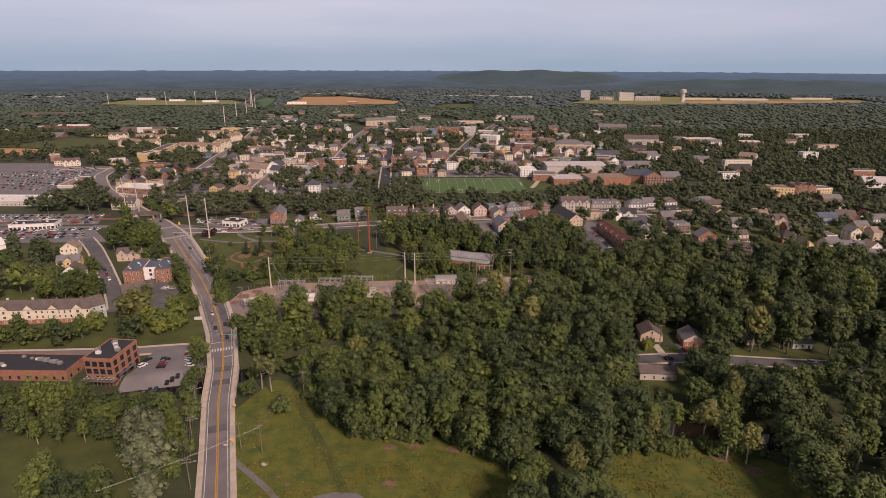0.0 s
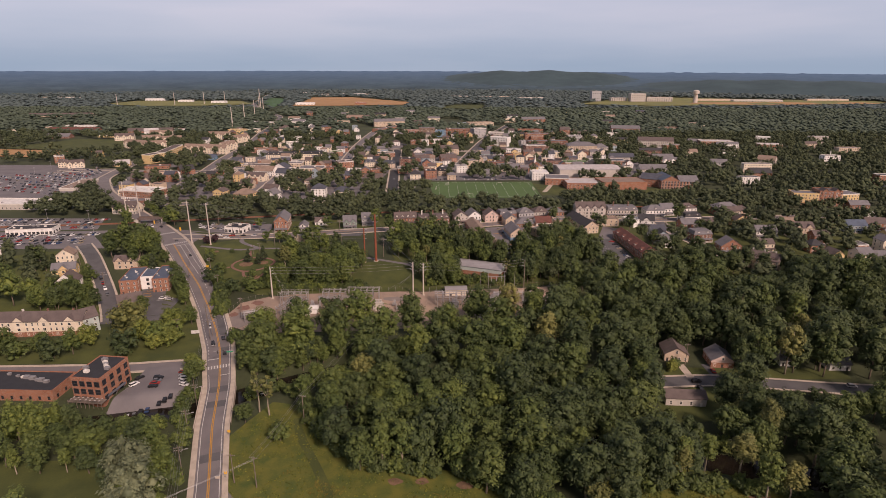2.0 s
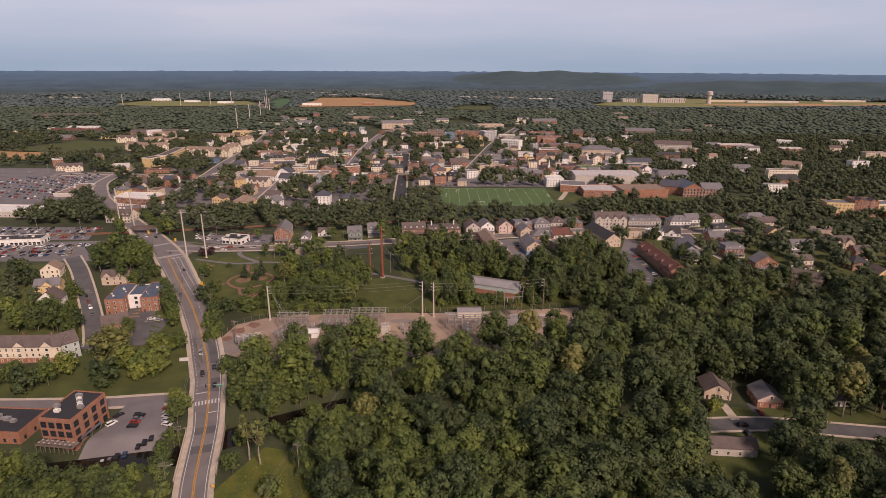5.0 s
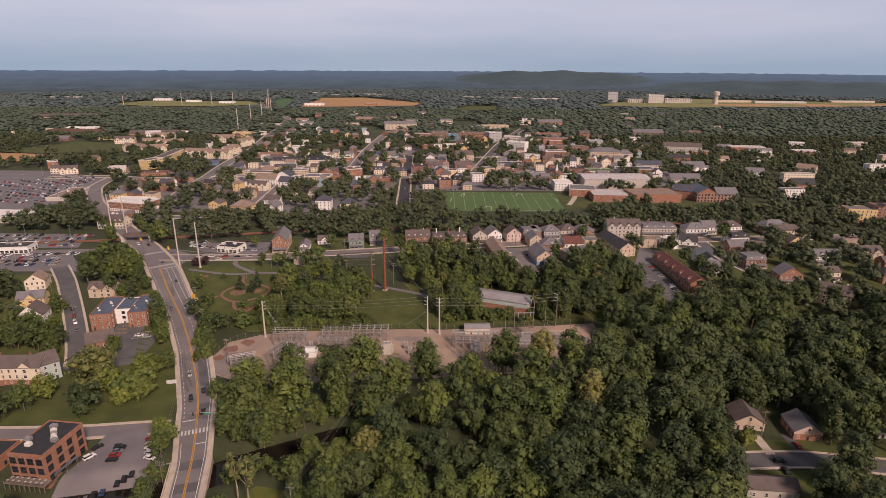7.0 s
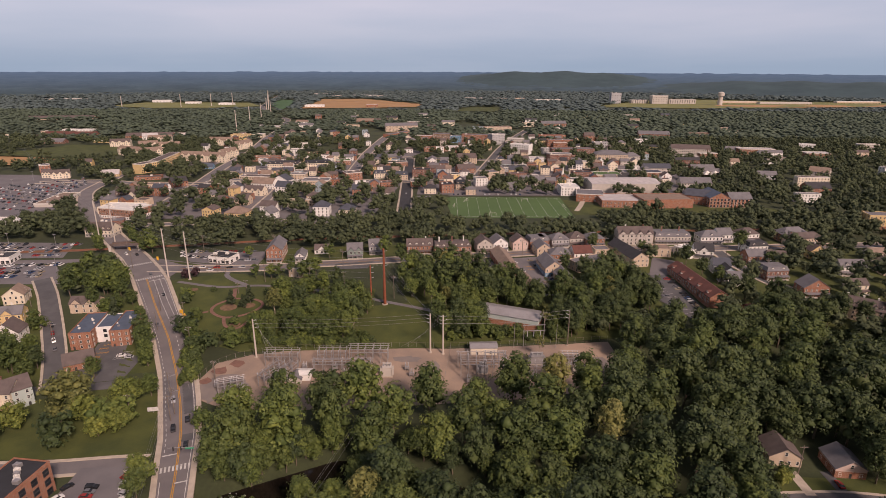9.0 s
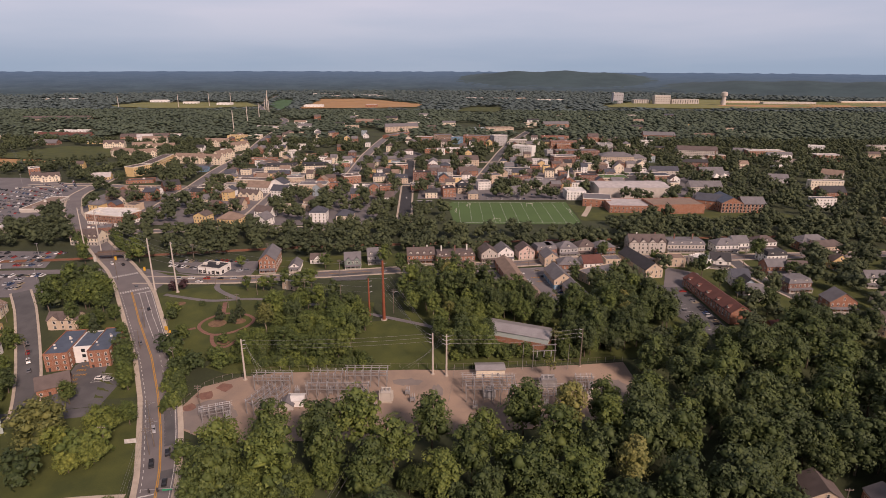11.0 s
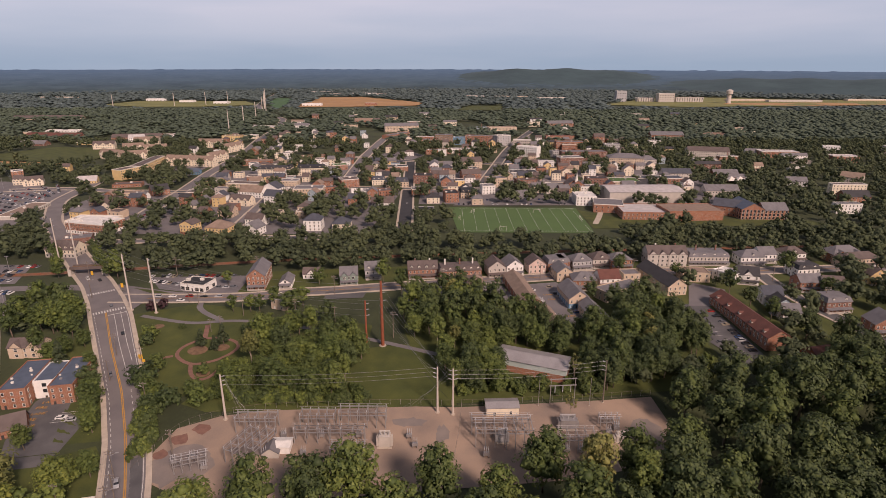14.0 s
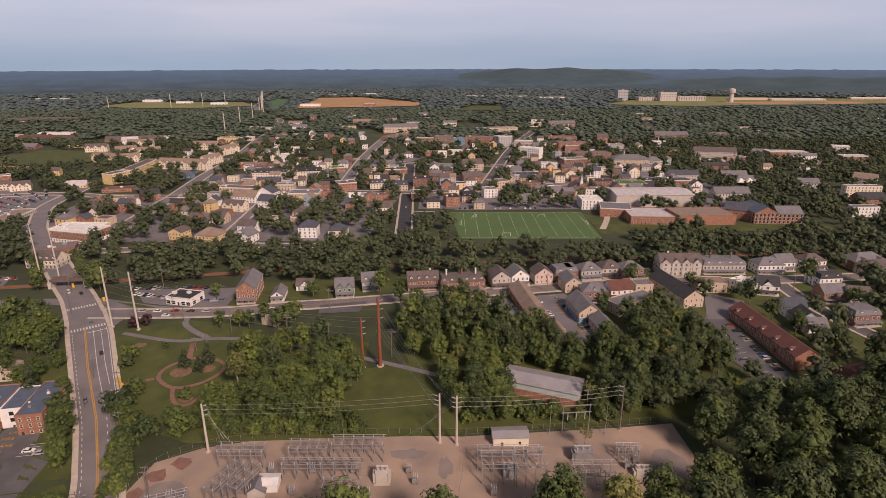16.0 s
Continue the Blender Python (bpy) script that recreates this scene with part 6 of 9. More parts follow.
B("white_town_building", "flat-roofed white four-storey town building with white roof", 460.2, 828.0, 18.4, 14.0, -27.4, 4, "white", "flat", "roof_white", cat='town building', gap=3.0, units=2)
B("red_brick_town_building", "flat-roofed red brick three-storey town building with pale roof", 430.5, 762.3, 28.1, 20.0, -7.4, 3, "brick", "flat", "roof_pale", cat='town building', gap=3.0, units=2)
B("stone_coloured_town_building", "gabled stone-coloured two-storey town building with grey roof", 210.4, 587.1, 28.3, 16.0, -0.1, 2, "stone", "gx", "roof_grey", cat='town building', gap=3.0)
B("grey_town_building", "gabled grey two-storey town building with grey roof", 303.5, 630.4, 17.7, 12.0, -7.4, 2, "grey", "gx", "roof_grey", cat='town building', gap=3.0)
B("stone_coloured_town_building", "gabled stone-coloured two-storey town building with tan roof", 366.8, 653.7, 18.1, 18.0, -41.6, 2, "stone", "gx", "roof_tan", cat='town building', gap=3.0)
B("red_brick_town_building", "gabled red brick two-storey town building with dark roof", 313.3, 566.0, 21.0, 16.0, -0.1, 2, "brick", "gx", "roof_dark", cat='town building', gap=3.0)
B("stone_coloured_town_building", "gabled stone-coloured two-storey town building with slate roof", 203.4, 666.8, 27.9, 14.0, -0.2, 2, "stone", "gx", "roof_slate", cat='town building', gap=3.0)
B("red_brick_town_building", "gabled red brick two-storey town building with grey roof", 252.8, 666.6, 24.0, 12.0, -0.2, 2, "brick", "gx", "roof_grey", cat='town building', gap=3.0)
B("stone_coloured_town_building", "flat-roofed stone-coloured single-storey town building with tan roof", 380.6, 755.5, 21.5, 12.0, -9.4, 1, "stone", "flat", "roof_tan", cat='town building', gap=3.0, units=2)
B("white_town_building", "gabled white two-storey town building with grey roof", 356.8, 811.8, 17.4, 12.0, -13.7, 2, "white", "gx", "roof_grey", cat='town building', gap=3.0)
B("red_brick_town_building", "gabled red brick four-storey town building with brown roof", 199.0, 917.9, 14.6, 14.0, -0.3, 4, "brick", "gx", "roof_brown", cat='town building', gap=3.0)
B("stone_coloured_town_building", "flat-roofed stone-coloured single-storey town building with pale roof", 274.5, 764.7, 26.3, 14.0, -11.8, 1, "stone", "flat", "roof_pale", cat='town building', gap=3.0, units=2)
B("grey_town_building", "flat-roofed grey three-storey town building with grey roof", 196.7, 855.8, 20.3, 14.0, -0.3, 3, "grey", "flat", "roof_grey", cat='town building', gap=3.0, units=2)
B("white_town_building", "flat-roofed white single-storey town building with white roof", 353.8, 710.7, 19.1, 12.0, -0.2, 1, "white", "flat", "roof_white", cat='town building', gap=3.0, units=2)
B("red_brick_town_building", "flat-roofed red brick single-storey town building with brown roof", -304.7, 612.4, 23.6, 16.0, 14.8, 1, "brick", "flat", "roof_brown", cat='town building', gap=3.0, units=2)
B("red_brick_town_building", "gabled red brick two-storey town building with dark roof", -252.6, 579.4, 13.9, 14.0, 40.2, 2, "brick", "gx", "roof_dark", cat='town building', gap=3.0)
B("red_brick_town_building", "flat-roofed red brick two-storey town building with brown roof", -221.4, 573.2, 17.7, 16.0, 11.2, 2, "brick", "flat", "roof_brown", cat='town building', gap=3.0, units=2)
B("cream_town_building", "gabled cream three-storey town building with tan roof", -409.7, 774.1, 37.0, 14.0, -21.9, 3, "cream", "gx", "roof_tan", cat='town building', gap=3.4, gables=3)
B("cream_town_building", "gabled cream three-storey town building with tan roof", -371.6, 753.7, 25.1, 14.0, 31.9, 3, "cream", "gx", "roof_tan", cat='town building', gap=3.4, gables=3)
B("cream_town_building", "gabled cream three-storey town building with tan roof", -405.7, 816.7, 23.3, 14.0, 25.0, 3, "cream", "gx", "roof_tan", cat='town building', gap=3.4, gables=3)
B("cream_town_building", "gabled cream three-storey town building with tan roof", -374.3, 806.8, 25.3, 14.0, 22.3, 3, "cream", "gx", "roof_tan", cat='town building', gap=3.4, gables=3)
B("cream_town_building", "gabled cream three-storey town building with brown roof", -455.1, 837.2, 24.9, 14.0, 14.4, 3, "cream", "gx", "roof_brown", cat='town building', gap=3.4, gables=3)
B("white_town_building", "gabled white three-storey town building with pale roof", -446.1, 905.3, 20.1, 14.0, 21.6, 3, "white", "gx", "roof_pale", cat='town building', gap=3.0)
B("cream_town_building", "gabled cream three-storey town building with tan roof", -426.2, 881.1, 31.0, 14.0, 12.9, 3, "cream", "gx", "roof_tan", cat='town building', gap=3.4, gables=3)
B("cream_town_building", "gabled cream three-storey town building with tan roof", -312.8, 729.8, 24.2, 14.0, -11.0, 3, "cream", "gx", "roof_tan", cat='town building', gap=3.4, gables=3)
B("cream_town_building", "gabled cream three-storey town building with tan roof", -289.1, 725.2, 32.6, 14.0, -10.7, 3, "cream", "gx", "roof_tan", cat='town building', gap=3.4, gables=3)
B("cream_town_building", "gabled cream three-storey town building with tan roof", -267.5, 745.2, 26.4, 14.0, 69.9, 3, "cream", "gx", "roof_tan", cat='town building', gap=3.4, gables=3)
B("cream_town_building", "gabled cream three-storey town building with tan roof", -333.4, 864.6, 31.3, 14.0, -0.3, 3, "cream", "gx", "roof_tan", cat='town building', gap=3.4, gables=3)
B("cream_town_building", "gabled cream three-storey town building with tan roof", -277.4, 816.1, 32.6, 14.0, 70.3, 3, "cream", "gx", "roof_tan", cat='town building', gap=3.4, gables=3)
B("yellow_town_building", "flat-roofed yellow three-storey town building with tan roof", -326.6, 930.2, 27.9, 16.0, -0.4, 3, "yellow", "flat", "roof_tan", cat='town building', gap=3.0, units=2)
B("cream_town_building", "flat-roofed cream two-storey town building with pale roof", -308.2, 957.4, 22.2, 14.0, -0.4, 2, "cream", "flat", "roof_pale", cat='town building', gap=3.0, units=2)
B("blue_town_building", "gabled blue single-storey town building with blue roof", -272.9, 678.1, 17.9, 10.0, -0.2, 1, "blue", "gx", "roof_blue", cat='town building', gap=3.0)
B("grey_town_building", "gabled grey single-storey town building with grey roof", -234.1, 633.1, 10.3, 10.0, -12.3, 1, "grey", "gx", "roof_grey", cat='town building', gap=3.0)
B("cream_town_building", "flat-roofed cream single-storey town building with pale roof", -355.9, 1106.5, 67.0, 26.0, -17.0, 1, "cream", "flat", "roof_pale", cat='town building', gap=3.0, units=2)
B("tan_town_building", "flat-roofed tan two-storey town building with brown roof", -203.2, 612.2, 32.8, 14.0, -8.8, 2, "tan", "flat", "roof_brown", cat='town building', gap=3.0, units=2)
B("white_town_building", "gabled white two-storey town building with tan roof", -180.8, 579.2, 20.8, 16.0, -12.2, 2, "white", "gx", "roof_tan", cat='town building', gap=3.0)
B("cream_town_building", "mansard-roofed cream three-storey town building with dark roof", -192.5, 667.8, 17.1, 16.0, -0.2, 3, "cream", "mansard", "roof_dark", cat='town building', gap=3.0, dormers=3)
B("cream_town_building", "mansard-roofed cream three-storey town building with dark roof", -175.4, 667.8, 14.7, 16.0, 9.6, 3, "cream", "mansard", "roof_dark", cat='town building', gap=3.0, dormers=3)
B("red_brick_town_building", "flat-roofed red brick two-storey town building with tan roof", -228.7, 729.5, 29.8, 16.0, -0.2, 2, "brick", "flat", "roof_tan", cat='town building', gap=3.0, units=2)
B("white_town_building", "front-gabled white three-storey town building with slate roof", -163.3, 583.6, 16.4, 14.0, -15.8, 3, "white", "gy", "roof_slate", cat='town building', gap=3.0)
B("white_town_building", "gabled white three-storey town building with slate roof", -151.9, 554.2, 14.4, 14.0, -15.9, 3, "white", "gx", "roof_slate", cat='town building', gap=3.0)
B("tan_town_building", "gabled tan two-storey town building with brown roof", -173.3, 514.6, 11.3, 12.0, -6.8, 2, "tan", "gx", "roof_brown", cat='town building', gap=3.0)
B("white_town_building", "gabled white two-storey town building with brown roof", -146.1, 492.8, 13.1, 12.0, -13.0, 2, "white", "gx", "roof_brown", cat='town building', gap=3.0)
B("cream_town_building", "gabled cream two-storey town building with brown roof", -177.8, 550.3, 17.2, 12.0, -13.0, 2, "cream", "gx", "roof_brown", cat='town building', gap=3.4, gables=3)
B("white_town_building", "gabled white two-storey town building with grey roof", -243.5, 815.9, 21.6, 12.0, -0.3, 2, "white", "gx", "roof_grey", cat='town building', gap=3.0)
B("cream_town_building", "flat-roofed cream two-storey town building with grey roof", -207.9, 778.5, 21.2, 14.0, 14.3, 2, "cream", "flat", "roof_grey", cat='town building', gap=3.0, units=2)
B("tan_town_building", "flat-roofed tan two-storey town building with grey roof", -158.8, 622.3, 16.6, 14.0, -0.1, 2, "tan", "flat", "roof_grey", cat='town building', gap=3.0, units=2)
B("yellow_town_building", "gabled yellow single-storey town building with pale roof", -346.7, 628.0, 17.0, 14.0, 18.4, 1, "yellow", "gx", "roof_pale", cat='town building', gap=3.0)
B("cream_town_building", "gabled cream two-storey town building with brown roof", -388.0, 617.7, 15.7, 12.0, 27.5, 2, "cream", "gx", "roof_brown", cat='town building', gap=3.4, gables=3)
B("cream_town_building", "gabled cream two-storey town building with brown roof", -400.8, 622.9, 7.8, 12.0, 15.6, 2, "cream", "gx", "roof_brown", cat='town building', gap=3.4, gables=3)
B("red_brick_town_building", "flat-roofed red brick three-storey town building with grey roof", -421.6, 650.5, 9.6, 14.0, 37.5, 3, "brick", "flat", "roof_grey", cat='town building', gap=3.0, units=2)
B("stone_coloured_town_building", "flat-roofed stone-coloured single-storey town building with tan roof", -312.4, 505.1, 41.7, 18.0, 94.5, 1, "stone", "flat", "roof_tan", cat='town building', gap=3.0, units=2)
B("brown_brick_town_building", "gabled brown brick single-storey town building with brown roof", -285.9, 546.6, 14.6, 16.0, 15.2, 1, "brick_brown", "gx", "roof_brown", cat='town building', gap=3.0)
B("tan_town_building", "flat-roofed tan single-storey town building with tan roof", -281.5, 579.4, 17.4, 14.0, 8.7, 1, "tan", "flat", "roof_tan", cat='town building', gap=3.0, units=2)
B("red_brick_town_building", "gabled red brick single-storey town building with red roof", -629.3, 959.5, 83.8, 24.0, -0.4, 1, "brick", "gx", "roof_red", cat='town building', gap=3.0)
B("white_town_building", "flat-roofed white single-storey town building with white roof", -648.1, 1029.9, 52.4, 20.0, -0.4, 1, "white", "flat", "roof_white", cat='town building', gap=3.0, units=2)
B("dark_brick_town_building", "gabled dark brick single-storey town building with grey roof", -576.6, 875.0, 33.6, 18.0, -0.3, 1, "brick_dark", "gx", "roof_grey", cat='town building', gap=3.0)
B("tan_town_building", "gabled tan single-storey town building with brown roof", -848.9, 1233.1, 124.2, 30.0, 8.7, 1, "tan", "gx", "roof_brown", cat='town building', gap=3.0)
B("tan_town_building", "flat-roofed tan single-storey town building with tan roof", -1323.0, 1964.6, 135.1, 24.0, 22.7, 1, "tan", "flat", "roof_tan", cat='town building', gap=3.0, units=2)
B("red_brick_town_building", "gabled red brick single-storey town building with brown roof", -492.9, 944.7, 67.6, 20.0, 11.5, 1, "brick", "gx", "roof_brown", cat='town building', gap=3.0)
B("white_town_building", "flat-roofed white single-storey town building with red roof", -436.6, 978.4, 32.0, 16.0, 10.3, 1, "white", "flat", "roof_red", cat='town building', gap=3.0, units=2)
B("cream_town_building", "flat-roofed cream two-storey town building with white roof", -264.5, 484.2, 30.5, 22.0, -2.2, 2, "cream", "flat", "roof_white", cat='town building', gap=3.0, units=2)
B("yellow_apartments", "long yellow four-storey apartment building", -315.1, 646.8, 22.7, 14.0, 70.5, 4, "yellow", "flat", "roof_brown", cat='apartment building', gap=3)
B("yellow_apartments", "long yellow four-storey apartment building", -307.5, 668.1, 66.7, 14.0, 96.0, 4, "yellow", "flat", "roof_brown", cat='apartment building', gap=3)
BUILT = [o for o in scene.objects if o.type == "EMPTY" and o.get("category") in ("house", "row house", "commercial building", "apartment building", "school", "town building", "shed", "control house")]

# ---- the smaller houses that fill the town's blocks ----
WALLS = ["white", "cream", "white", "brick", "brick_dark", "stone", "cream", "white", "yellow", "pale_blue", "brick", "tan"]
ROOFS = ["roof_grey", "roof_brown", "roof_dark", "roof_tan", "roof_grey", "roof_slate", "roof_brown"]


def infill(x0, x1, y0, y1, gx_, gy_, turn, seed, chance, kinds=("gx", "gy", "gx", "hip", "flat"), floors=(2, 2, 2, 3), size=(6.5, 10.5)):
    rng = random.Random(seed)
    y = y0
    while y < y1:
        x = x0 + rng.uniform(0, gx_)
        while x < x1:
            px, py = x + rng.uniform(-1.5, 1.5), y + rng.uniform(-3, 3)
            w, d = rng.uniform(*size), rng.uniform(8, 12)
            if rng.random() < chance and all(clear(px + w * a, py + d / PLAN * b, 0.8, 0.0) for a, b in ((0, 0), (1, 0), (0, 1), (1, 1), (0.5, 0.5))):
                wall, roof, rm = rng.choice(WALLS), rng.choice(kinds), rng.choice(ROOFS)
                wn = {"brick": "red brick", "brick_dark": "dark brick", "stone": "stone-coloured", "pale_blue": "pale blue"}.get(wall, wall)
                B(wn.replace(" ", "_").replace("-", "_") + "_house", f"{wn} house with {rm[5:]} roof in the town", px, py, w, d, turn + rng.uniform(-3, 3), rng.choice(floors), wall, roof, rm, gap=3.4, doors=0, sides=y0 < 480,
                  chimneys=int(rng.random() < 0.15), porch=int(y0 < 480 and rng.random() < 0.4))
            x += gx_ * rng.uniform(0.85, 1.2)
        y += gy_


infill(-290, -112, 512, 600, 12.5, 17, -10, 31, 0.7)
infill(-228, -110, 606, 735, 13, 18, 2, 32, 0.7)
infill(-92, -48, 540, 740, 11, 16, 2, 33, 0.72)
infill(-30, 20, 556, 740, 12, 17, 4, 34, 0.7)
infill(32, 210, 584, 750, 14, 18, 0, 35, 0.65)
infill(-95, 240, 750, 940, 20, 25, 0, 36, 0.5)
infill(-420, -270, 480, 700, 24, 30, 10, 37, 0.25, ("gx", "flat"))
infill(-330, -110, 740, 1000, 24, 32, 0, 38, 0.45)
infill(190, 330, 300, 400, 15, 17, 4, 39, 0.55)
infill(66, 150, 372, 396, 13, 14, 6, 40, 0.7)
infill(250, 640, 470, 900, 60, 60, 0, 41, 0.4, ("flat", "gx"), (2, 3, 4), (14, 30))
infill(-700, -430, 640, 1000, 45, 50, 0, 42, 0.3, ("flat", "gx"), (1, 2), (12, 26))
infill(-300, 500, 1020, 1350, 70, 60, 0, 43, 0.3, ("flat", "gx"), (2, 3), (12, 26))

# ---- poles, lines and signs ----
def wire(a, b, sag, parent, r=0.035):
    a, b = Vector(a), Vector(b)
    n = 10
    bm = bmesh.new()
    pts = [a.lerp(b, i / n) - Vector((0, 0, 4 * sag * (i / n) * (1 - i / n))) for i in range(n + 1)]
    rows = []
    side = (b - a).cross(Vector((0, 0, 1))).normalized()
    for p in pts:
        rows.append([bm.verts.new(p + v * r) for v in (side, Vector((0, 0, 1)), -side, Vector((0, 0, -1)))])
    for u, v in zip(rows, rows[1:]):
        for i in range(4):
            bm.faces.new((u[i], u[(i + 1) % 4], v[(i + 1) % 4], v[i]))
    return part("wire", bm, M["wire"], parent)


def steel_pole(name, x, y, h, r, material, label, arms=(), arm_len=1.6, arm_dir=(1, 0), sides=(1,)):
    e = empty(name, x, y, L(x, y), 0, label, "utility pole")
    bm = bmesh.new()
    tube(bm, (0, 0, -1.5), (0, 0, h), r, r * 0.6, 12)
    part("pole", bm, M[material], e)
    bm = bmesh.new()
    tube(bm, (0, 0, 0), (0, 0, 0.35), r * 1.9, r * 1.9, 12)
    part("footing", bm, M["concrete"], e)
    for z in arms:
        for s in sides:
            bm = bmesh.new()
            tip = (arm_dir[0] * arm_len * s, arm_dir[1] * arm_len * s, z + 0.5)
            tube(bm, (0, 0, z), tip, 0.10, 0.06, 6)
            for k in range(5):
                f = 0.45 + 0.11 * k
                c = Vector(tip) * f + Vector((0, 0, z)) * (1 - f)
                tube(bm, c - Vector((0.03, 0, 0)), c + Vector((0.03, 0, 0.0)), 0.2, 0.2, 8)
            part("insulator_arm", bm, M["porcelain"], e)
    return e


pB = steel_pole("steel_pole", -81.7, 280.5, 17.0, 0.42, "pole_steel", "tall pale steel power pole at the substation", (16.2, 14.6, 13.0), 1.5)
pC = steel_pole("steel_pole", -11.2, 284.5, 17.5, 0.42, "pole_steel", "tall pale steel power pole with insulators", (16.6, 15.0, 13.4), 1.5, sides=(-1,))
pC2 = steel_pole("steel_pole", -6.0, 283.5, 17.5, 0.42, "pole_steel", "tall pale steel power pole with insulators", (16.6, 15.0, 13.4), 1.5, sides=(-1, 1))
pD = steel_pole("wooden_pole", 46.2, 290.0, 16.5, 0.28, "wood", "tall wooden power pole at the yard's edge", (15.8, 14.2, 12.6), 1.5, sides=(-1,))
red1 = steel_pole("rust_red_pole", -33.8, 324.0, 28.0, 0.75, "rust", "tall rust-red steel transmission pole", (26.5, 23.0, 19.5), 1.8, sides=(1,))
red2 = steel_pole("rust_red_pole", -40.0, 322.5, 20.5, 0.5, "rust", "rust-red steel transmission pole, the shorter one", (19, 16.5, 14), 1.6, sides=(1,))
tA1 = steel_pole("steel_pole", -150.4, 353.0, 27.0, 0.45, "pole_steel", "very tall pale transmission pole by the junction", (25.5, 22.5, 19.5), 1.4, (0, 1))
tA2 = steel_pole("steel_pole", -138.0, 350.5, 26.0, 0.45, "pole_steel", "very tall pale transmission pole on the lawn", (24.5, 21.5, 18.5), 1.4, (0, 1))
tA3 = steel_pole("steel_pole", -218, 408, 28.0, 0.42, "pole_steel", "very tall pale transmission pole by the rail bridge", (26.5, 23.5), 1.4)
tA4 = steel_pole("steel_pole", -210, 410, 26.0, 0.42, "pole_steel", "very tall pale transmission pole by the rail bridge", (24.5, 21.5), 1.4)
for i, z in enumerate((16.2, 14.6, 13.0)):
    wire((1.5, 0, z + 0.5), (69.0, 4.0, z + 0.9 + 0.6), 1.0, pB)
    wire((-1.5, 0, z + 0.9), (-22.6 - 1, 39.5, 19.0 + 3.3 * i), 1.6, pC)
    wire((-1.5, 0, z + 0.9), (-27.8 + 1.8, 40.5, 21.5 + 3.3 * i), 1.6, pC2)
    wire((1.5, 0, z + 0.9), (50.7, 6.5, z + 0.1 + 0.6), 1.1, pC2)
    wire((-1.5, 0, z + 0.9), (-13 - 2 * i, -4.5, 5.5), 0.4, pC2)
    wire((1.5, 0, z + 0.5), (5.5 + 1.5 * i, -2.5, 5.2), 0.4, pB)
    wire((0, 0, 26.5 - 3.4 * i), (-104.0, 26.5, 27.5 - 3.0 * i), 3.0, red1)
    wire((0, 0, 19 - 2.5 * i), (-110.0, 30.5, 24.5 - 3.0 * i), 3.0, red2)
    wire((0, 0, 25.5 - 3 * i), (-67.6, 55.0, 26.5 - 3.0 * i), 1.5, tA1)
    wire((0, 0, 24.5 - 3 * i), (-72.0, 59.5, 24.5 - 3.0 * i), 1.5, tA2)
    wire((0, 0, 26.5 - 2 * i), (-230, 260, 27 - 2.0 * i), 6.0, tA3)


def wood_pole(x, y, h=10.5, arms=(9.8,), lamp=0.0, label="weathered wooden utility pole with crossarm", turn=0.0):
    e = empty("utility_pole", x, y, L(x, y), turn, label, "utility pole", "wooden utility poles")
    bm = bmesh.new()
    tube(bm, (0, 0, -1.2), (0, 0, h), 0.17, 0.12, 8)
    part("pole", bm, M["wood"], e)
    for z in arms:
        bm = bmesh.new()
        box(bm, -1.2, -0.07, z, 1.2, 0.07, z + 0.14)
        for u in (-1.05, -0.45, 0.45, 1.05):
            tube(bm, (u, 0, z + 0.14), (u, 0, z + 0.4), 0.06, 0.04, 6, 1)
        part("crossarm", bm, [M["wood"], M["porcelain"]], e)
    if lamp:
        bm = bmesh.new()
        tube(bm, (0, 0, h - 2.2), (lamp, 0, h - 1.4), 0.05, 0.04, 6)
        la = part("lamp_arm", bm, M["steel"], e)
        bm = bmesh.new()
        box(bm, lamp - 0.1, -0.15, h - 1.5, lamp + 0.75, 0.15, h - 1.34)
        part("lamp_head", bm, M["steel"], la)
    return e


line = [(-67, 134), (-74, 154), (-79.5, 172), (-87, 196), (-98, 240), (-104.5, 254)]
poles = [wood_pole(x, y, 10.5, (9.8, 8.9), 1.8, turn=15) for x, y in line]
for (x0, y0), (x1, y1), e in zip(line, line[1:], poles):
    c, s = math.cos(radians(15)), math.sin(radians(15))
    dx, dy = x1 - x0, y1 - y0
    u, v, dz = dx * c + dy * s, -dx * s + dy * c, L(x1, y1) - L(x0, y0)
    for off in (-1.05, -0.45, 0.45, 1.05):
        wire((off, 0, 10.2), (u + off, v, 10.2 + dz), 0.6, e, 0.025)
line = [(-58, 151), (-51, 149), (-44, 179), (-33, 226), (-30, 250)]
poles = [wood_pole(x, y, 10.0 + i * 0.6, (9.4 + i * 0.6,), turn=-10) for i, (x, y) in enumerate(line)]
for i, ((x0, y0), (x1, y1), e) in enumerate(zip(line[1:], line[2:], poles[1:])):
    c, s = math.cos(radians(-10)), math.sin(radians(-10))
    dx, dy = x1 - x0, y1 - y0
    for off in (-1.05, -0.45, 1.05):
        wire((off, 0, 10.4 + 0.6 * i), (dx * c + dy * s + off, -dx * s + dy * c, 11.0 + 0.6 * i + L(x1, y1) - L(x0, y0)), 0.7, e, 0.03)
wire((0, 0, 9.8), (-30, -32, 9.5), 0.6, poles[1], 0.03)
wire((0.5, 0, 9.8), (-29.5, -32, 9.5), 0.6, poles[1], 0.03)
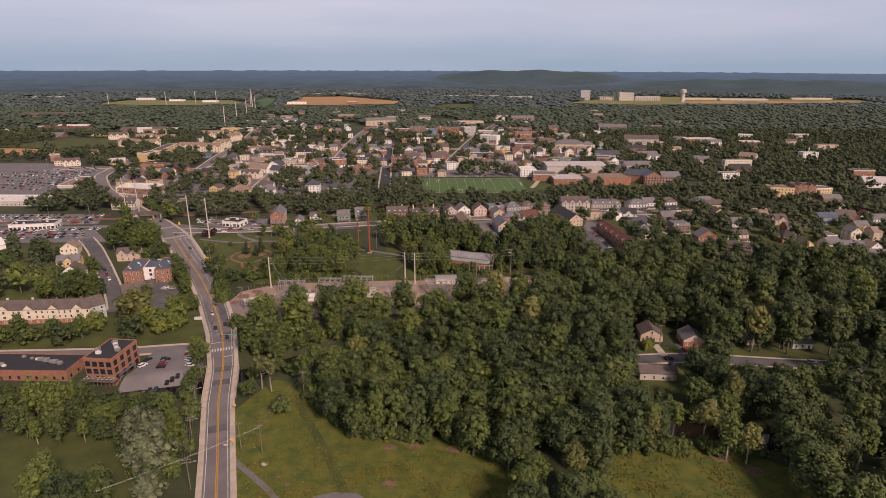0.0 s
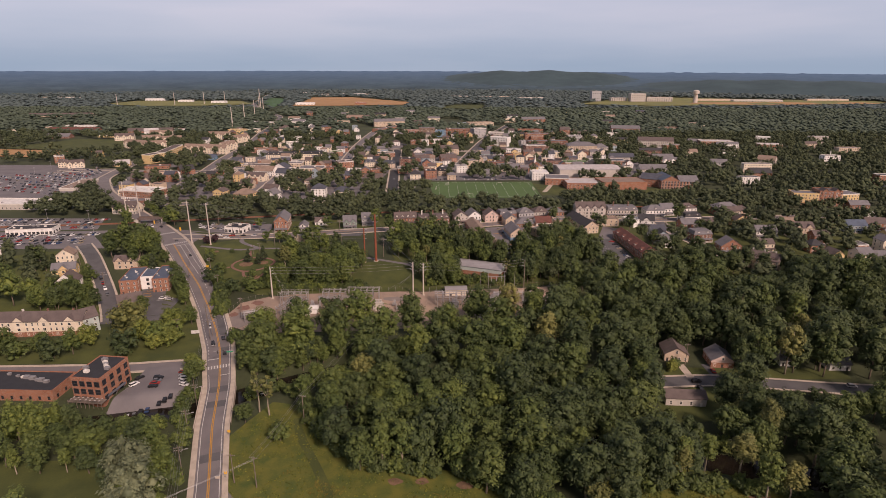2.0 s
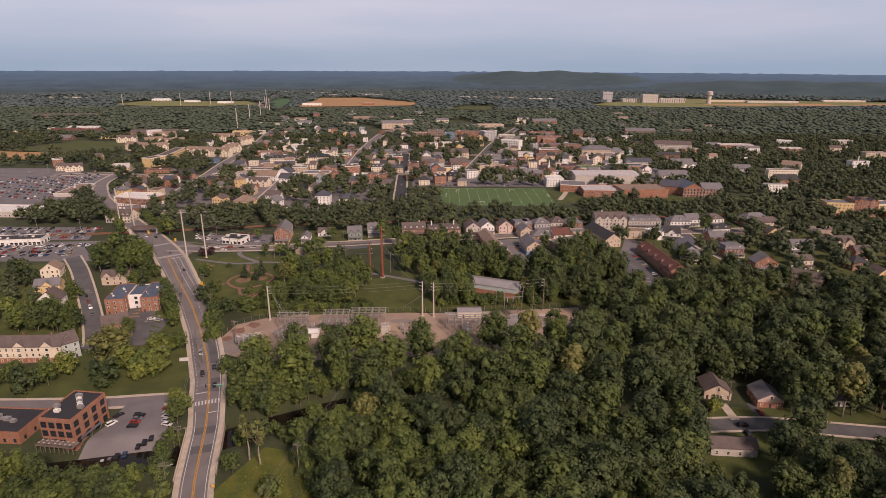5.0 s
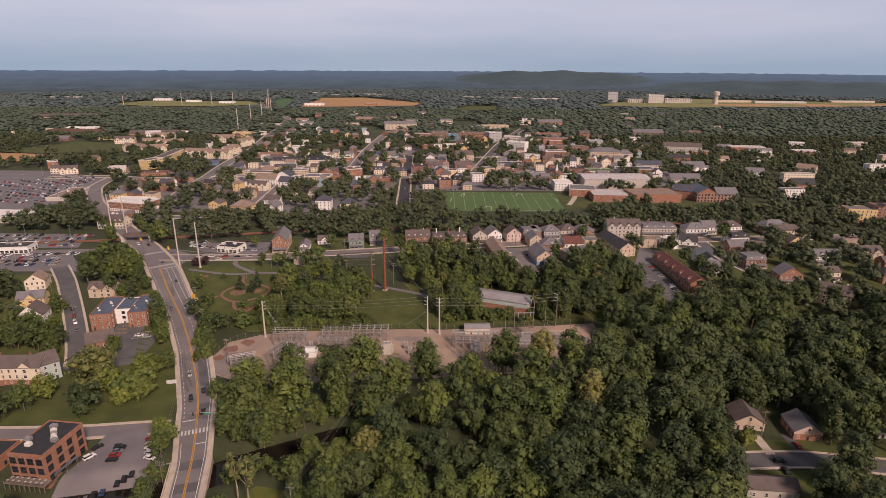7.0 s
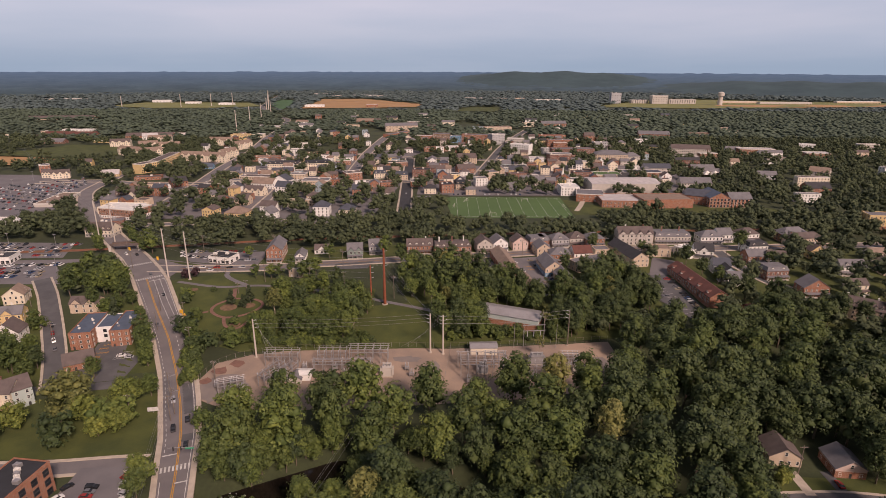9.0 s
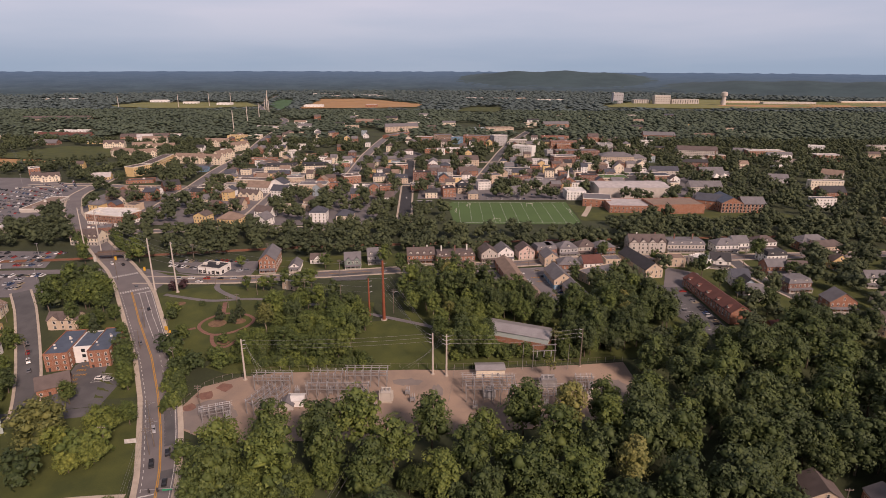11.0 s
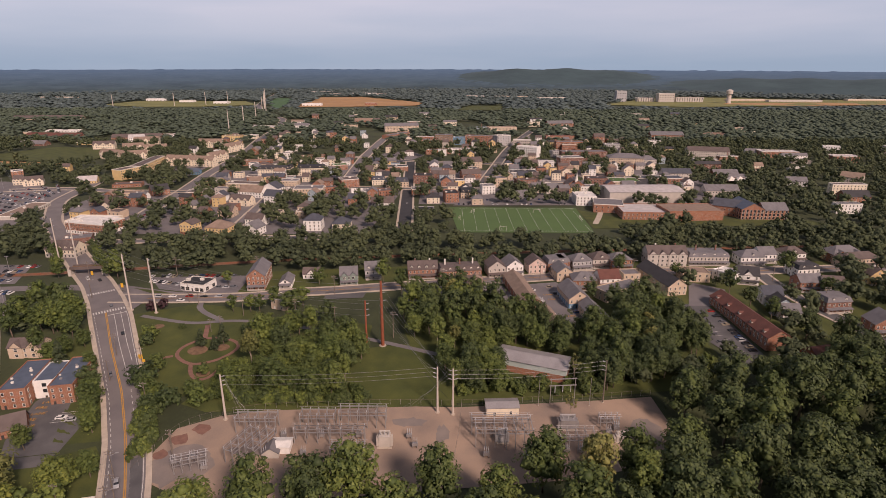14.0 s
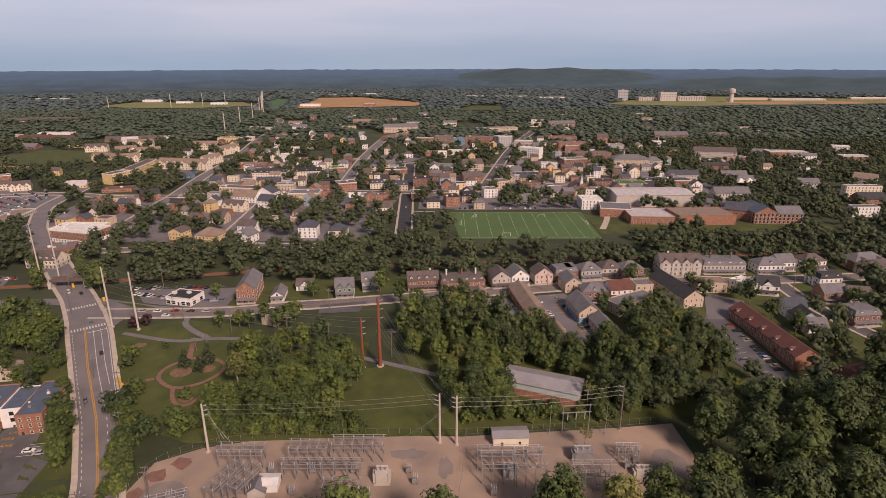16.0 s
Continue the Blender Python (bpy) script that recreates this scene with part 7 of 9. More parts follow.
for x, y, h, lamp in ((-91, 262, 10, 0), (-98.5, 244, 11, 1.6), (-110, 285, 11, -1.6), (-121, 305, 11, -1.8), (-93, 266, 8, 0), (-107, 334, 6, 0), (-104, 337, 6, 0), (-98, 348, 10, 0), (-74, 345, 10, 1.5), (-55, 336, 11, 0), (-30, 330, 12, 1.2), (-25, 372, 10, 1.4), (-128, 362, 10, 0), (-122, 358, 9, 0), (-112, 241, 10, 0),
                      (-137, 316, 10, 1.6), (-131, 300, 9, 0), (128, 386, 10, 1.4), (160, 392, 10, 1.4), (166, 360, 10, 1.2), (100, 216, 10, 0), (128, 216, 10, 0), (150, 212, 11, 0), (-176, 366, 11, 1.8), (-190, 388, 11, 1.8), (-150, 398, 10, 2), (-108, 400, 10, 2), (-62, 372, 10, 1.5), (-10, 383, 10, 1.5), (40, 391, 10, 1.5), (90, 399, 10, 1.5), (-200, 320, 10, 1.4), (-170, 290, 10, 1.4)):
    wood_pole(x, y, h, (h - 0.7,) if lamp <= 0 else (h - 0.7, h - 1.5), lamp)
for x, y in ((-240, 352), (-262, 354), (-290, 356), (-240, 400), (-270, 402), (-215, 362), (-345, 520), (-370, 540), (-390, 570), (-330, 560), (-360, 600), (-400, 610)):
    e = empty("lot_lamp", x, y, L(x, y), 0, "tall grey parking-lot lamp", "street lamp", "parking lot lamps")
    bm = bmesh.new()
    tube(bm, (0, 0, -0.5), (0, 0, 9), 0.12, 0.08, 8)
    part("pole", bm, M["steel"], e)
    bm = bmesh.new()
    box(bm, -0.9, -0.25, 9, 0.9, 0.25, 9.2)
    part("lamp_head", bm, M["steel"], e)

# traffic signal over the crossing
e = empty("traffic_signal", -80.0, 219.0, 0.1, 190, "grey mast-arm traffic signal with green sign", "traffic light")
bm = bmesh.new()
tube(bm, (0, 0, -0.5), (0, 0, 6.5), 0.16, 0.12, 8)
tube(bm, (0, 0, 6.0), (8.0, 0, 6.5), 0.11, 0.06, 8)
part("mast", bm, M["steel"], e)
for u in (4.2, 6.4):
    bm = bmesh.new()
    box(bm, u - 0.2, -0.2, 5.4, u + 0.2, 0.2, 6.6)
    part("signal_head", bm, M["dark_trim"], e)
bm = bmesh.new()
box(bm, 0.6, -0.04, 5.5, 3.0, 0.04, 6.1)
part("street_sign", bm, M["green_sign"], e, "green street sign")


def road_sign(x, y, w, h, z, material, label, turn=0.0):
    e = empty("road_sign", x, y, L(x, y), turn, label, "sign")
    bm = bmesh.new()
    tube(bm, (0, 0, -0.4), (0, 0, z + h * 0.5), 0.05, 0.05, 6)
    part("post", bm, M["steel"], e)
    bm = bmesh.new()
    box(bm, -w / 2, -0.09, z - h / 2, w / 2, -0.05, z + h / 2)
    part("sign_plate", bm, M[material], e)


road_sign(-60.8, 152.5, 0.9, 0.9, 2.4, "yellow_sign", "yellow roadside warning sign")
road_sign(-66.5, 172, 0.9, 0.9, 2.4, "yellow_sign", "yellow roadside warning sign")
road_sign(-126, 313, 1.6, 1.8, 1.9, "yellow_sign", "large yellow sign beside the road")
road_sign(-124, 311, 1.4, 1.2, 1.5, "yellow_sign", "yellow sign beside the road")
road_sign(-168, 378, 1.2, 2.2, 2.0, "yellow_sign", "yellow sign at the junction")
road_sign(-193, 395, 1.2, 2.2, 2.0, "yellow_sign", "yellow sign by the rail bridge")
road_sign(-106.4, 245, 3.6, 1.6, 1.6, "paint_white", "white board sign on the lawn", 10)
road_sign(-63, 152, 1.4, 0.8, 1.2, "concrete", "pale concrete-coloured roadside board")

# ---- the substation ----
bm = bmesh.new()
for k in range(4):
    tube(bm, (0, 0, 0.18 * k), (0, 0, 0.18 * k + 0.1), 0.15, 0.11, 7)
    tube(bm, (0, 0, 0.18 * k + 0.1), (0, 0, 0.18 * k + 0.18), 0.07, 0.07, 7)
POST_INSULATOR = bpy.data.meshes.new("insulator")
bm.to_mesh(POST_INSULATOR)
bm.free()
POST_INSULATOR.materials.append(M["porcelain"])


def gantry(x, y, w, d, h, bays, rows=2, turn=0.0, label="galvanised steel bus structure with insulators"):
    e = empty("bus_structure", x, y, L(x, y + d / 2), turn, label, "steel structure", "substation structures")
    ys = [d * i / (rows - 1) for i in range(rows)]
    for yy in ys:
        for i in range(bays + 1):
            xx = w * i / bays
            bm = bmesh.new()
            box(bm, xx - 0.13, yy - 0.13, -1.0, xx + 0.13, yy + 0.13, h)
            part("post", bm, M["steel"], e)
        for z in (h, h - 1.3) if yy == 0 else (h,):
            bm = bmesh.new()
            box(bm, -0.3, yy - 0.1, z, w + 0.3, yy + 0.1, z + 0.22)
            part("beam", bm, M["steel"], e)
    for i in range(bays + 1):
        bm = bmesh.new()
        box(bm, w * i / bays - 0.1, 0.1, h - 0.2, w * i / bays + 0.1, d - 0.1, h)
        part("cross_beam", bm, M["steel"], e)
        for yy in ys:
            ob = new("insulator", POST_INSULATOR)
            ob.matrix_basis = pose(w * i / bays, yy, h + 0.22)
            ob.parent = e
    for k in range(3):          # tubes that run along the structure on its insulators, and droppers to the ground gear
        yy = d * k / 2
        bm = bmesh.new()
        tube(bm, (-0.8, yy, h + 0.95), (w + 0.8, yy, h + 0.95), 0.06, 0.06, 6)
        tube(bm, (w * (k + 0.7) / 3.4, yy, h + 0.95), (w * (k + 0.8) / 3.4, yy - 0.5, 2.4), 0.04, 0.04, 5)
        part("bus_bar", bm, M["steel"], e)
    return e


def transformer(x, y, w, d, h, material, label, turn=0.0):
    e = empty("transformer", x, y, L(x, y), turn, label, "transformer")
    bm = bmesh.new()
    box(bm, -w / 2, -d / 2, 0.25, w / 2, d / 2, h)
    box(bm, -w / 2 - 0.15, -d / 2 - 0.15, h, w / 2 + 0.15, d / 2 + 0.15, h + 0.15)
    part("tank", bm, M[material], e)
    bm = bmesh.new()
    box(bm, -w / 2 - 0.6, -d / 2 - 0.6, -0.8, w / 2 + 0.6, d / 2 + 0.6, 0.25)
    part("plinth", bm, M["concrete"], e)
    for s in (-1, 1):
        for k in range(6):
            bm = bmesh.new()
            xx = s * (w / 2 + 0.12)
            yy = -d / 2 + d * (k + 0.5) / 6
            box(bm, min(xx, xx + s * 0.7), yy - 0.06, 0.5, max(xx, xx + s * 0.7), yy + 0.06, h - 0.3)
            part("radiator", bm, M[material], e)
    for k in range(3):
        xx = -w / 2 + w * (k + 0.5) / 3
        bm = bmesh.new()
        tube(bm, (xx, 0, h + 0.15), (xx * 1.3, -0.3, h + 1.9), 0.2, 0.08, 8)
        part("bushing", bm, M["porcelain"], e)
    bm = bmesh.new()
    tube(bm, (-w / 2, d / 2 - 0.3, h + 0.8), (w / 2, d / 2 - 0.3, h + 0.8), 0.35, 0.35, 10)
    part("conservator", bm, M[material], e)
    return e


def breaker(x, y, turn=0.0):
    e = empty("circuit_breaker", x, y, L(x, y), turn, "grey circuit breaker with paired bushings", "circuit breaker", "circuit breakers")
    bm = bmesh.new()
    box(bm, -0.9, -0.5, 0.9, 0.9, 0.5, 1.9)
    for u in (-0.7, 0.7):
        box(bm, u - 0.08, -0.4, -0.8, u + 0.08, 0.4, 0.9)
    part("cabinet", bm, M["steel"], e)
    for u in (-0.6, 0, 0.6):
        for s in (-1, 1):
            bm = bmesh.new()
            tube(bm, (u, 0.15 * s, 1.9), (u, 0.75 * s, 3.4), 0.14, 0.07, 7)
            part("bushing", bm, M["porcelain"], e)
    return e


for args in ((-76, 274, 13, 3.5, 5.5, 4), (-55.5, 275.5, 11, 3.5, 5.5, 4), (-43, 276.5, 15, 3.5, 6, 5), (-56, 269.5, 22, 2.0, 5.2, 6), (-43, 261, 10, 3.5, 5, 4), (1, 268, 9, 5, 6.5, 3), (10.5, 267, 8, 7, 7, 3), (27, 266.5, 11, 4.5, 5.2, 4), (0, 274, 18, 2.5, 5.5, 5), (42, 277, 6, 2.5, 3.6, 3)):
    gantry(*args)
gantry(-72, 260, 12, 3, 5, 4, turn=68)
gantry(-66, 261, 10, 3, 5, 3, turn=68)
gantry(-88, 256, 9, 2.5, 4.2, 4, turn=20)
transformer(-27.5, 269, 3.4, 2.4, 3.8, "stone", "pale grey power transformer with radiators")
transformer(31.5, 277.5, 5.0, 2.6, 3.4, "steel", "large grey power transformer with bushings")
transformer(9.5, 271, 2.6, 2.0, 3.2, "grey", "dark grey transformer among steelwork")
transformer(47.5, 271.5, 3.8, 1.8, 2.2, "stone", "pale equipment cabinet with bushings")
transformer(52, 266, 5.0, 2.2, 2.0, "sage", "pale green switch cabinet")
for x, y, t in ((29, 266, 0), (33, 265.6, 0), (37, 265.8, 0), (44, 274, 0), (47, 276, 0), (-60, 272, 0), (-48, 272, 5), (-64, 264, 20), (-90, 260, 20), (-85, 262, 20), (-80, 258, 20), (-36, 272, 0), (-20, 272, 0), (-18, 268, 0), (4, 264, 0), (16, 263, 0), (-52, 264, 0), (-31, 263, 0)):
    breaker(x, y, t)
e = empty("steel_h_frame", 27.5, 288.5, L(27.5, 288.5), 5, "tall galvanised H-frame with hanging insulators", "steel structure")
for u in (0, 8.5):
    bm = bmesh.new()
    tube(bm, (u, 0, -1), (u, 0, 10.5), 0.16, 0.12, 8)
    part("post", bm, M["steel"], e)
for z in (10, 7.5):
    bm = bmesh.new()
    box(bm, -0.5, -0.12, z, 9.0, 0.12, z + 0.25)
    part("beam", bm, M["steel"], e)
for u in (1.5, 4.2, 7.0):
    bm = bmesh.new()
    tube(bm, (u, 0, 5.0), (u, 0, 7.5), 0.16, 0.16, 7)
    part("insulator", bm, M["porcelain"], e)
for x in (23.5, 41):
    steel_pole("lightning_mast", x, 288, 11.0, 0.12, "steel", "slim steel lightning mast in the yard")


def fence(pts, h, label):
    q = resample(pts, 3.5)
    e = empty("fence", q[0][0], q[0][1], 0, 0, label, "fence")
    o = q[0]
    for x, y in q:
        bm = bmesh.new()
        tube(bm, (x - o[0], y - o[1], L(x, y) - 0.5), (x - o[0], y - o[1], L(x, y) + h), 0.05, 0.05, 5)
        part("post", bm, M["steel"], e)
    for z in (0.15, h):
        bm = bmesh.new()
        band(bm, q - o, -0.02, 0.02, lambda x, y: L(x + o[0], y + o[1]), z, 0.04)
        part("rail", bm, M["wood"], e)


fence([(-101, 256), (-96, 277), (-84, 283), (-70, 286), (-26, 288.5), (-4, 288), (46, 292), (64, 294)], 2.2, "chain-link fence along the substation")
fence([(-3, 287), (-4, 275), (-6, 262)], 2.0, "brown fence across the yard")

# ---- cars ----
CAR = {}
far_cars = []


def car_meshes(kind):
    """Body, glass and wheel meshes of a car 4.6 m long that heads along +x."""
    if kind in CAR:
        return CAR[kind]
    ln, hw, belt, top = {"sedan": (4.6, 0.9, 0.95, 1.45), "suv": (4.7, 0.95, 1.1, 1.75), "van": (5.2, 1.0, 1.2, 2.1), "bus": (11.0, 1.25, 1.4, 3.0)}[kind]
    h = ln / 2
    cab = {"sedan": (-1.75, -1.15, 0.45, 1.15), "suv": (-2.2, -1.95, 0.45, 1.05), "van": (-2.5, -2.4, 1.2, 1.8), "bus": (-5.45, -5.4, 5.2, 5.4)}[kind]
    bm = bmesh.new()
    prof = [(-h, 0.45), (-h + 0.1, belt - 0.05), (cab[0], belt), (cab[3], belt), (h - 0.15, belt - 0.22), (h, 0.6), (h - 0.05, 0.3), (-h + 0.1, 0.3)]
    a = [bm.verts.new((x, -hw, z)) for x, z in prof]
    b = [bm.verts.new((x, hw, z)) for x, z in prof]
    bm.faces.new(a)
    bm.faces.new(b[::-1])
    for i in range(len(prof)):
        bm.faces.new((a[i], b[i], b[(i + 1) % len(prof)], a[(i + 1) % len(prof)]))
    bmesh.ops.recalc_face_normals(bm, faces=bm.faces[:])
    box(bm, cab[1] - 0.02, -hw + 0.2, top - 0.06, cab[2] + 0.02, hw - 0.2, top)
    gl = bmesh.new()
    lo = [(cab[0], -hw + 0.06, belt), (cab[3], -hw + 0.06, belt), (cab[3], hw - 0.06, belt), (cab[0], hw - 0.06, belt)]
    hi = [(cab[1], -hw + 0.22, top - 0.06), (cab[2], -hw + 0.22, top - 0.06), (cab[2], hw - 0.22, top - 0.06), (cab[1], hw - 0.22, top - 0.06)]
    v, u = [gl.verts.new(p) for p in lo], [gl.verts.new(p) for p in hi]
    for i in range(4):
        gl.faces.new((v[i], v[(i + 1) % 4], u[(i + 1) % 4], u[i]))
    gl.faces.new(u)
    wl = bmesh.new()
    tube(wl, (0, -0.12, 0), (0, 0.12, 0), 0.33, 0.33, 10)
    out = []
    for n, m in (("body", bm), ("glasshouse", gl), ("wheel", wl)):
        me = bpy.data.meshes.new(n)
        m.to_mesh(me)
        m.free()
        out.append(me)
    out[1].materials.append(M["glass"])
    out[2].materials.append(M["tyre"])
    CAR[kind] = (*out, ln, hw, {})
    return CAR[kind]


def car(x, y, rz, colour="car_silver", kind="sedan", z=None, group="", wheels=True, doing="parked"):
    body, glass, wheel, ln, hw, painted = car_meshes(kind)
    if y > 470 or (x < -225 and y > 375):
        far_cars.append((x, y, rz, colour, kind))
        return None
    if colour not in painted:
        painted[colour] = body.copy()
        painted[colour].materials.append(M[colour])
    e = empty({"sedan": "car", "suv": "suv", "van": "van", "bus": "bus"}[kind], x, y, (L(x, y) if z is None else z) + (0.26 if z is not None else 0.30 if -120 < x < -90 and 184 < y < 218 else 0.17 if y < 340 else 0.17) - (0.0 if wheels and y < 318 else 0.33), rz, f"{colour[4:]} {kind} {'parked on asphalt' if doing == 'parked' else 'on the road'}", "car" if kind != "bus" else "bus", group)
    e.matrix_basis = e.matrix_basis @ Matrix.Scale(1 / PLAN, 4)
    new("body", painted[colour]).parent = e
    new("glasshouse", glass).parent = e
    if wheels and y < 318:
        for u in (-ln * 0.31, ln * 0.31):
            for s in (-1, 1):
                o = new("wheel", wheel)
                o.parent = e
                o.matrix_basis = pose(u, s * (hw - 0.1), 0.32)
    return e


COLOURS = ["car_white", "car_silver", "car_grey", "car_black", "car_white", "car_silver", "car_grey", "car_red", "car_blue", "car_black", "car_tan"]
for at_y, off, colour, flip in ((226, 2.2, "car_black", 0), (240, 2.4, "car_black", 0), (236, -2.0, "car_black", 1), (252, -2.0, "car_silver", 1), (306, -3.6, "car_grey", 1), (330, 3.2, "car_black", 0), (272, 3.6, "car_white", 0), (356, 1.5, "car_grey", 0), (392, -2.0, "car_white", 1), (388, 2.0, "car_black", 0)):
    p, n, hd = across(main_q, at_y)
    car(*(p + n * off), hd + 180 * flip, colour, "sedan" if at_y % 4 else "suv", deck(*p), "cars on the road", doing="driving")
for i, (x, colour) in enumerate(((-146, "car_silver"), (-139, "car_white"), (-131, "car_red"), (-124, "car_black"), (-117, "car_silver"), (-133, "car_white"))):
    y = 368.6 if i < 5 else 364.0
    car(x, y, 180 if i < 5 else 0, colour, "sedan" if i % 2 else "suv", group="cars on the road", doing="driving")


def car_row(x0, y0, x1, y1, n, heading, seed, fill=0.85, group="parked cars", wheels=True):
    rng = random.Random(seed)
    for i in range(n):
        if rng.random() < fill:
            t = (i + 0.5) / n
            car(x0 + (x1 - x0) * t, y0 + (y1 - y0) * t, heading + rng.choice((0, 180)) + rng.uniform(-2, 2), rng.choice(COLOURS), rng.choice(("sedan", "sedan", "suv")), group=group, wheels=wheels)


car_row(-98.5, 213, -93.5, 202, 5, -15, 1, 0.95)
for x, y, h, c, kd in ((-115.4, 188.3, 12, "car_black", "suv"), (-109.3, 190.6, 104, "car_silver", "sedan"), (-107.4, 191.4, 104, "car_grey", "sedan"), (-105.6, 192.6, 104, "car_black", "suv"), (-103.6, 193.4, 104, "car_blue", "sedan"), (-100.2, 195.6, 104, "car_black", "sedan"), (-98.5, 196.6, 104, "car_black", "suv"), (-96.8, 197.8, 104, "car_black", "sedan"),
                       (-105.0, 202.0, 5, "car_black", "sedan"), (-105.3, 204.2, 5, "car_red", "sedan"), (-105.5, 206.1, 5, "car_grey", "sedan"), (-105.7, 208.0, 5, "car_black", "suv"), (-112.6, 203.3, 58, "car_white", "suv"), (-112.8, 208.0, 58, "car_black", "sedan")):
    car(x, y, h, c, kd, group="cars in the lot of the loft building")
car_row(-207, 341, -160, 276, 11, -54, 5, 0.6)
car_row(-138.5, 281, -131, 279, 2, 10, 6, 0.8)
car_row(-163, 395, -115, 397, 17, 88, 7, 0.8)
car_row(-160, 389, -142, 384, 7, 84, 8, 0.9)
car_row(-124, 380, -112, 381, 3, 5, 9, 0.6)
car_row(111, 358, 114, 320, 15, 5, 10, 0.55)
car_row(102, 352, 104, 326, 9, 5, 11, 0.4)
car_row(22, 372, 28, 350, 6, -75, 12, 0.5)
car_row(43, 384, 52, 348, 12, 5, 13, 0.6)
car_row(34, 380, 40, 345, 10, 5, 14, 0.35)
car(19.5, 374, 100, "car_black")
car(-13, 386, 8, "car_grey", doing="driving")
car(99, 203.5, 5, "car_black", "suv")
car(98.5, 199, 85, "car_black")
car(156, 199.5, -8, "car_silver", "suv")
car(109, 211, 85, "car_red")
car(10, 316, 172, "car_white", "bus")
for k, (y0, n) in enumerate(((346, 22), (352, 22), (358, 24), (364, 24), (386, 20), (393, 20), (400, 18), (407, 18))):
    car_row(-330 + k * 2, y0, -218 - (12 if y0 > 380 else 0), y0 + 2 + (6 if y0 < 370 else 0), n * 2, 86, 40 + k, 0.62, "cars in the large lot", False)
for k in range(13):
    car_row(-470 + k * 9, 535 + k * 7.5, -322 - k * 1.5, 492 + k * 8.5, 46, 105, 60 + k, 0.62, "cars at the shopping centre", False)
car_row(0, 556, 92, 558, 24, 90, 80, 0.6, "cars behind the pitch", False)
car_row(8, 570, 70, 574, 16, 90, 81, 0.5, "cars behind the pitch", False)
car_row(-96, 770, -50, 800, 14, 60, 82, 0.6, "cars in town", False)
car_row(-96, 785, -50, 815, 14, 60, 83, 0.6, "cars in town", False)
car_row(-238, 640, -176, 640, 14, 90, 84, 0.5, "cars in town", False)
car_row(-236, 670, -176, 670, 14, 90, 85, 0.5, "cars in town", False)
rng_c = random.Random(77)
for x, y in ((-39.5, 560), (-35, 580), (-44, 640), (-103, 700), (-107, 740), (-100, 820), (30, 650), (45, 735), (-229, 520), (-236, 560), (-240, 640), (-250, 720), (-235, 590)):
    car(x, y, 90 + rng_c.uniform(-5, 5), rng_c.choice(COLOURS), group="cars in town", wheels=False, doing="driving")

by_colour = {}
for x, y, rz, colour, kind in far_cars:
    m = np.array(pose(x, y, L(x, y) - 0.2, 0, 0, rz) @ Matrix.Scale(1 / PLAN, 4))
    for key, me in ((colour, car_meshes(kind)[0]), ("glass", car_meshes(kind)[1])):
        me.calc_loop_triangles()
        v = np.empty(3 * len(me.vertices), np.float32)
        me.vertices.foreach_get("co", v)
        f = np.empty(3 * len(me.loop_triangles), np.int32)
        me.loop_triangles.foreach_get("vertices", f)
        by_colour.setdefault(key, []).append((v.reshape(-1, 3) @ m[:3, :3].T + m[:3, 3], f.reshape(-1, 3)))
for key, chunks in by_colour.items():
    stuff_from("far_parked_cars", chunks, M[key], f"{key.replace('car_', '')} parts of the many cars parked in town", "cars")

# the raised dining terrace before the loft building
terrace = empty("dining_terrace", -128.6, 193.4, L(-128.6, 193.4), -7, "raised wooden dining terrace in front of the loft building", "terrace")
terrace.matrix_basis = terrace.matrix_basis @ Matrix.Scale(1 / PLAN, 4)
bm = bmesh.new()
box(bm, -0.3, -4.0, 2.2, 16.4, -0.05, 2.5)
part("deck", bm, M["wood"], terrace)
bm = bmesh.new()
box(bm, -0.3, -4.0, 3.4, 16.4, -3.9, 3.5)
box(bm, -0.3, -4.0, 2.9, 16.4, -3.95, 2.95)
part("handrail", bm, M["dark_trim"], terrace)
for i in range(9):
    bm = bmesh.new()
    box(bm, -0.2 + i * 2.03, -3.98, -0.6, 0.0 + i * 2.03, -3.8, 3.4)
    part("post", bm, M["wood"], terrace)
rng_t = random.Random(8)
for i in range(14):
    tb = empty("cafe_table", 0, 0, 0, 0, "small cafe table on the wooden terrace", "table", "tables on the terrace")
    tb.matrix_basis = terrace.matrix_basis @ Matrix.Translation((0.9 + (i // 2) * 2.3 + rng_t.uniform(-0.2, 0.2), -2.9 + 1.7 * (i % 2), 2.5))
    bm = bmesh.new()
    tube(bm, (0, 0, 0.70), (0, 0, 0.75), 0.45, 0.45, 10)
    part("tabletop", bm, M["roof_pale"], tb)
    bm = bmesh.new()
    tube(bm, (0, 0, 0), (0, 0, 0.70), 0.05, 0.05, 6)
    part("leg", bm, M["dark_trim"], tb)
awning = empty("sloping_awning", -117.5, 194.5, L(-117.5, 194.5), 52, "long dark sloping stair canopy beside the loft building", "awning")
awning.matrix_basis = awning.matrix_basis @ Matrix.Scale(1 / PLAN, 4)
bm = bmesh.new()
flat(bm, [(0, -0.9, 2.4), (8.5, -0.9, 5.6), (8.5, 0, 6.1), (0, 0, 2.9)])
flat(bm, [(0, 0.9, 2.4), (0, 0, 2.9), (8.5, 0, 6.1), (8.5, 0.9, 5.6)])
part("canopy", bm, M["roof_slate"], awning)
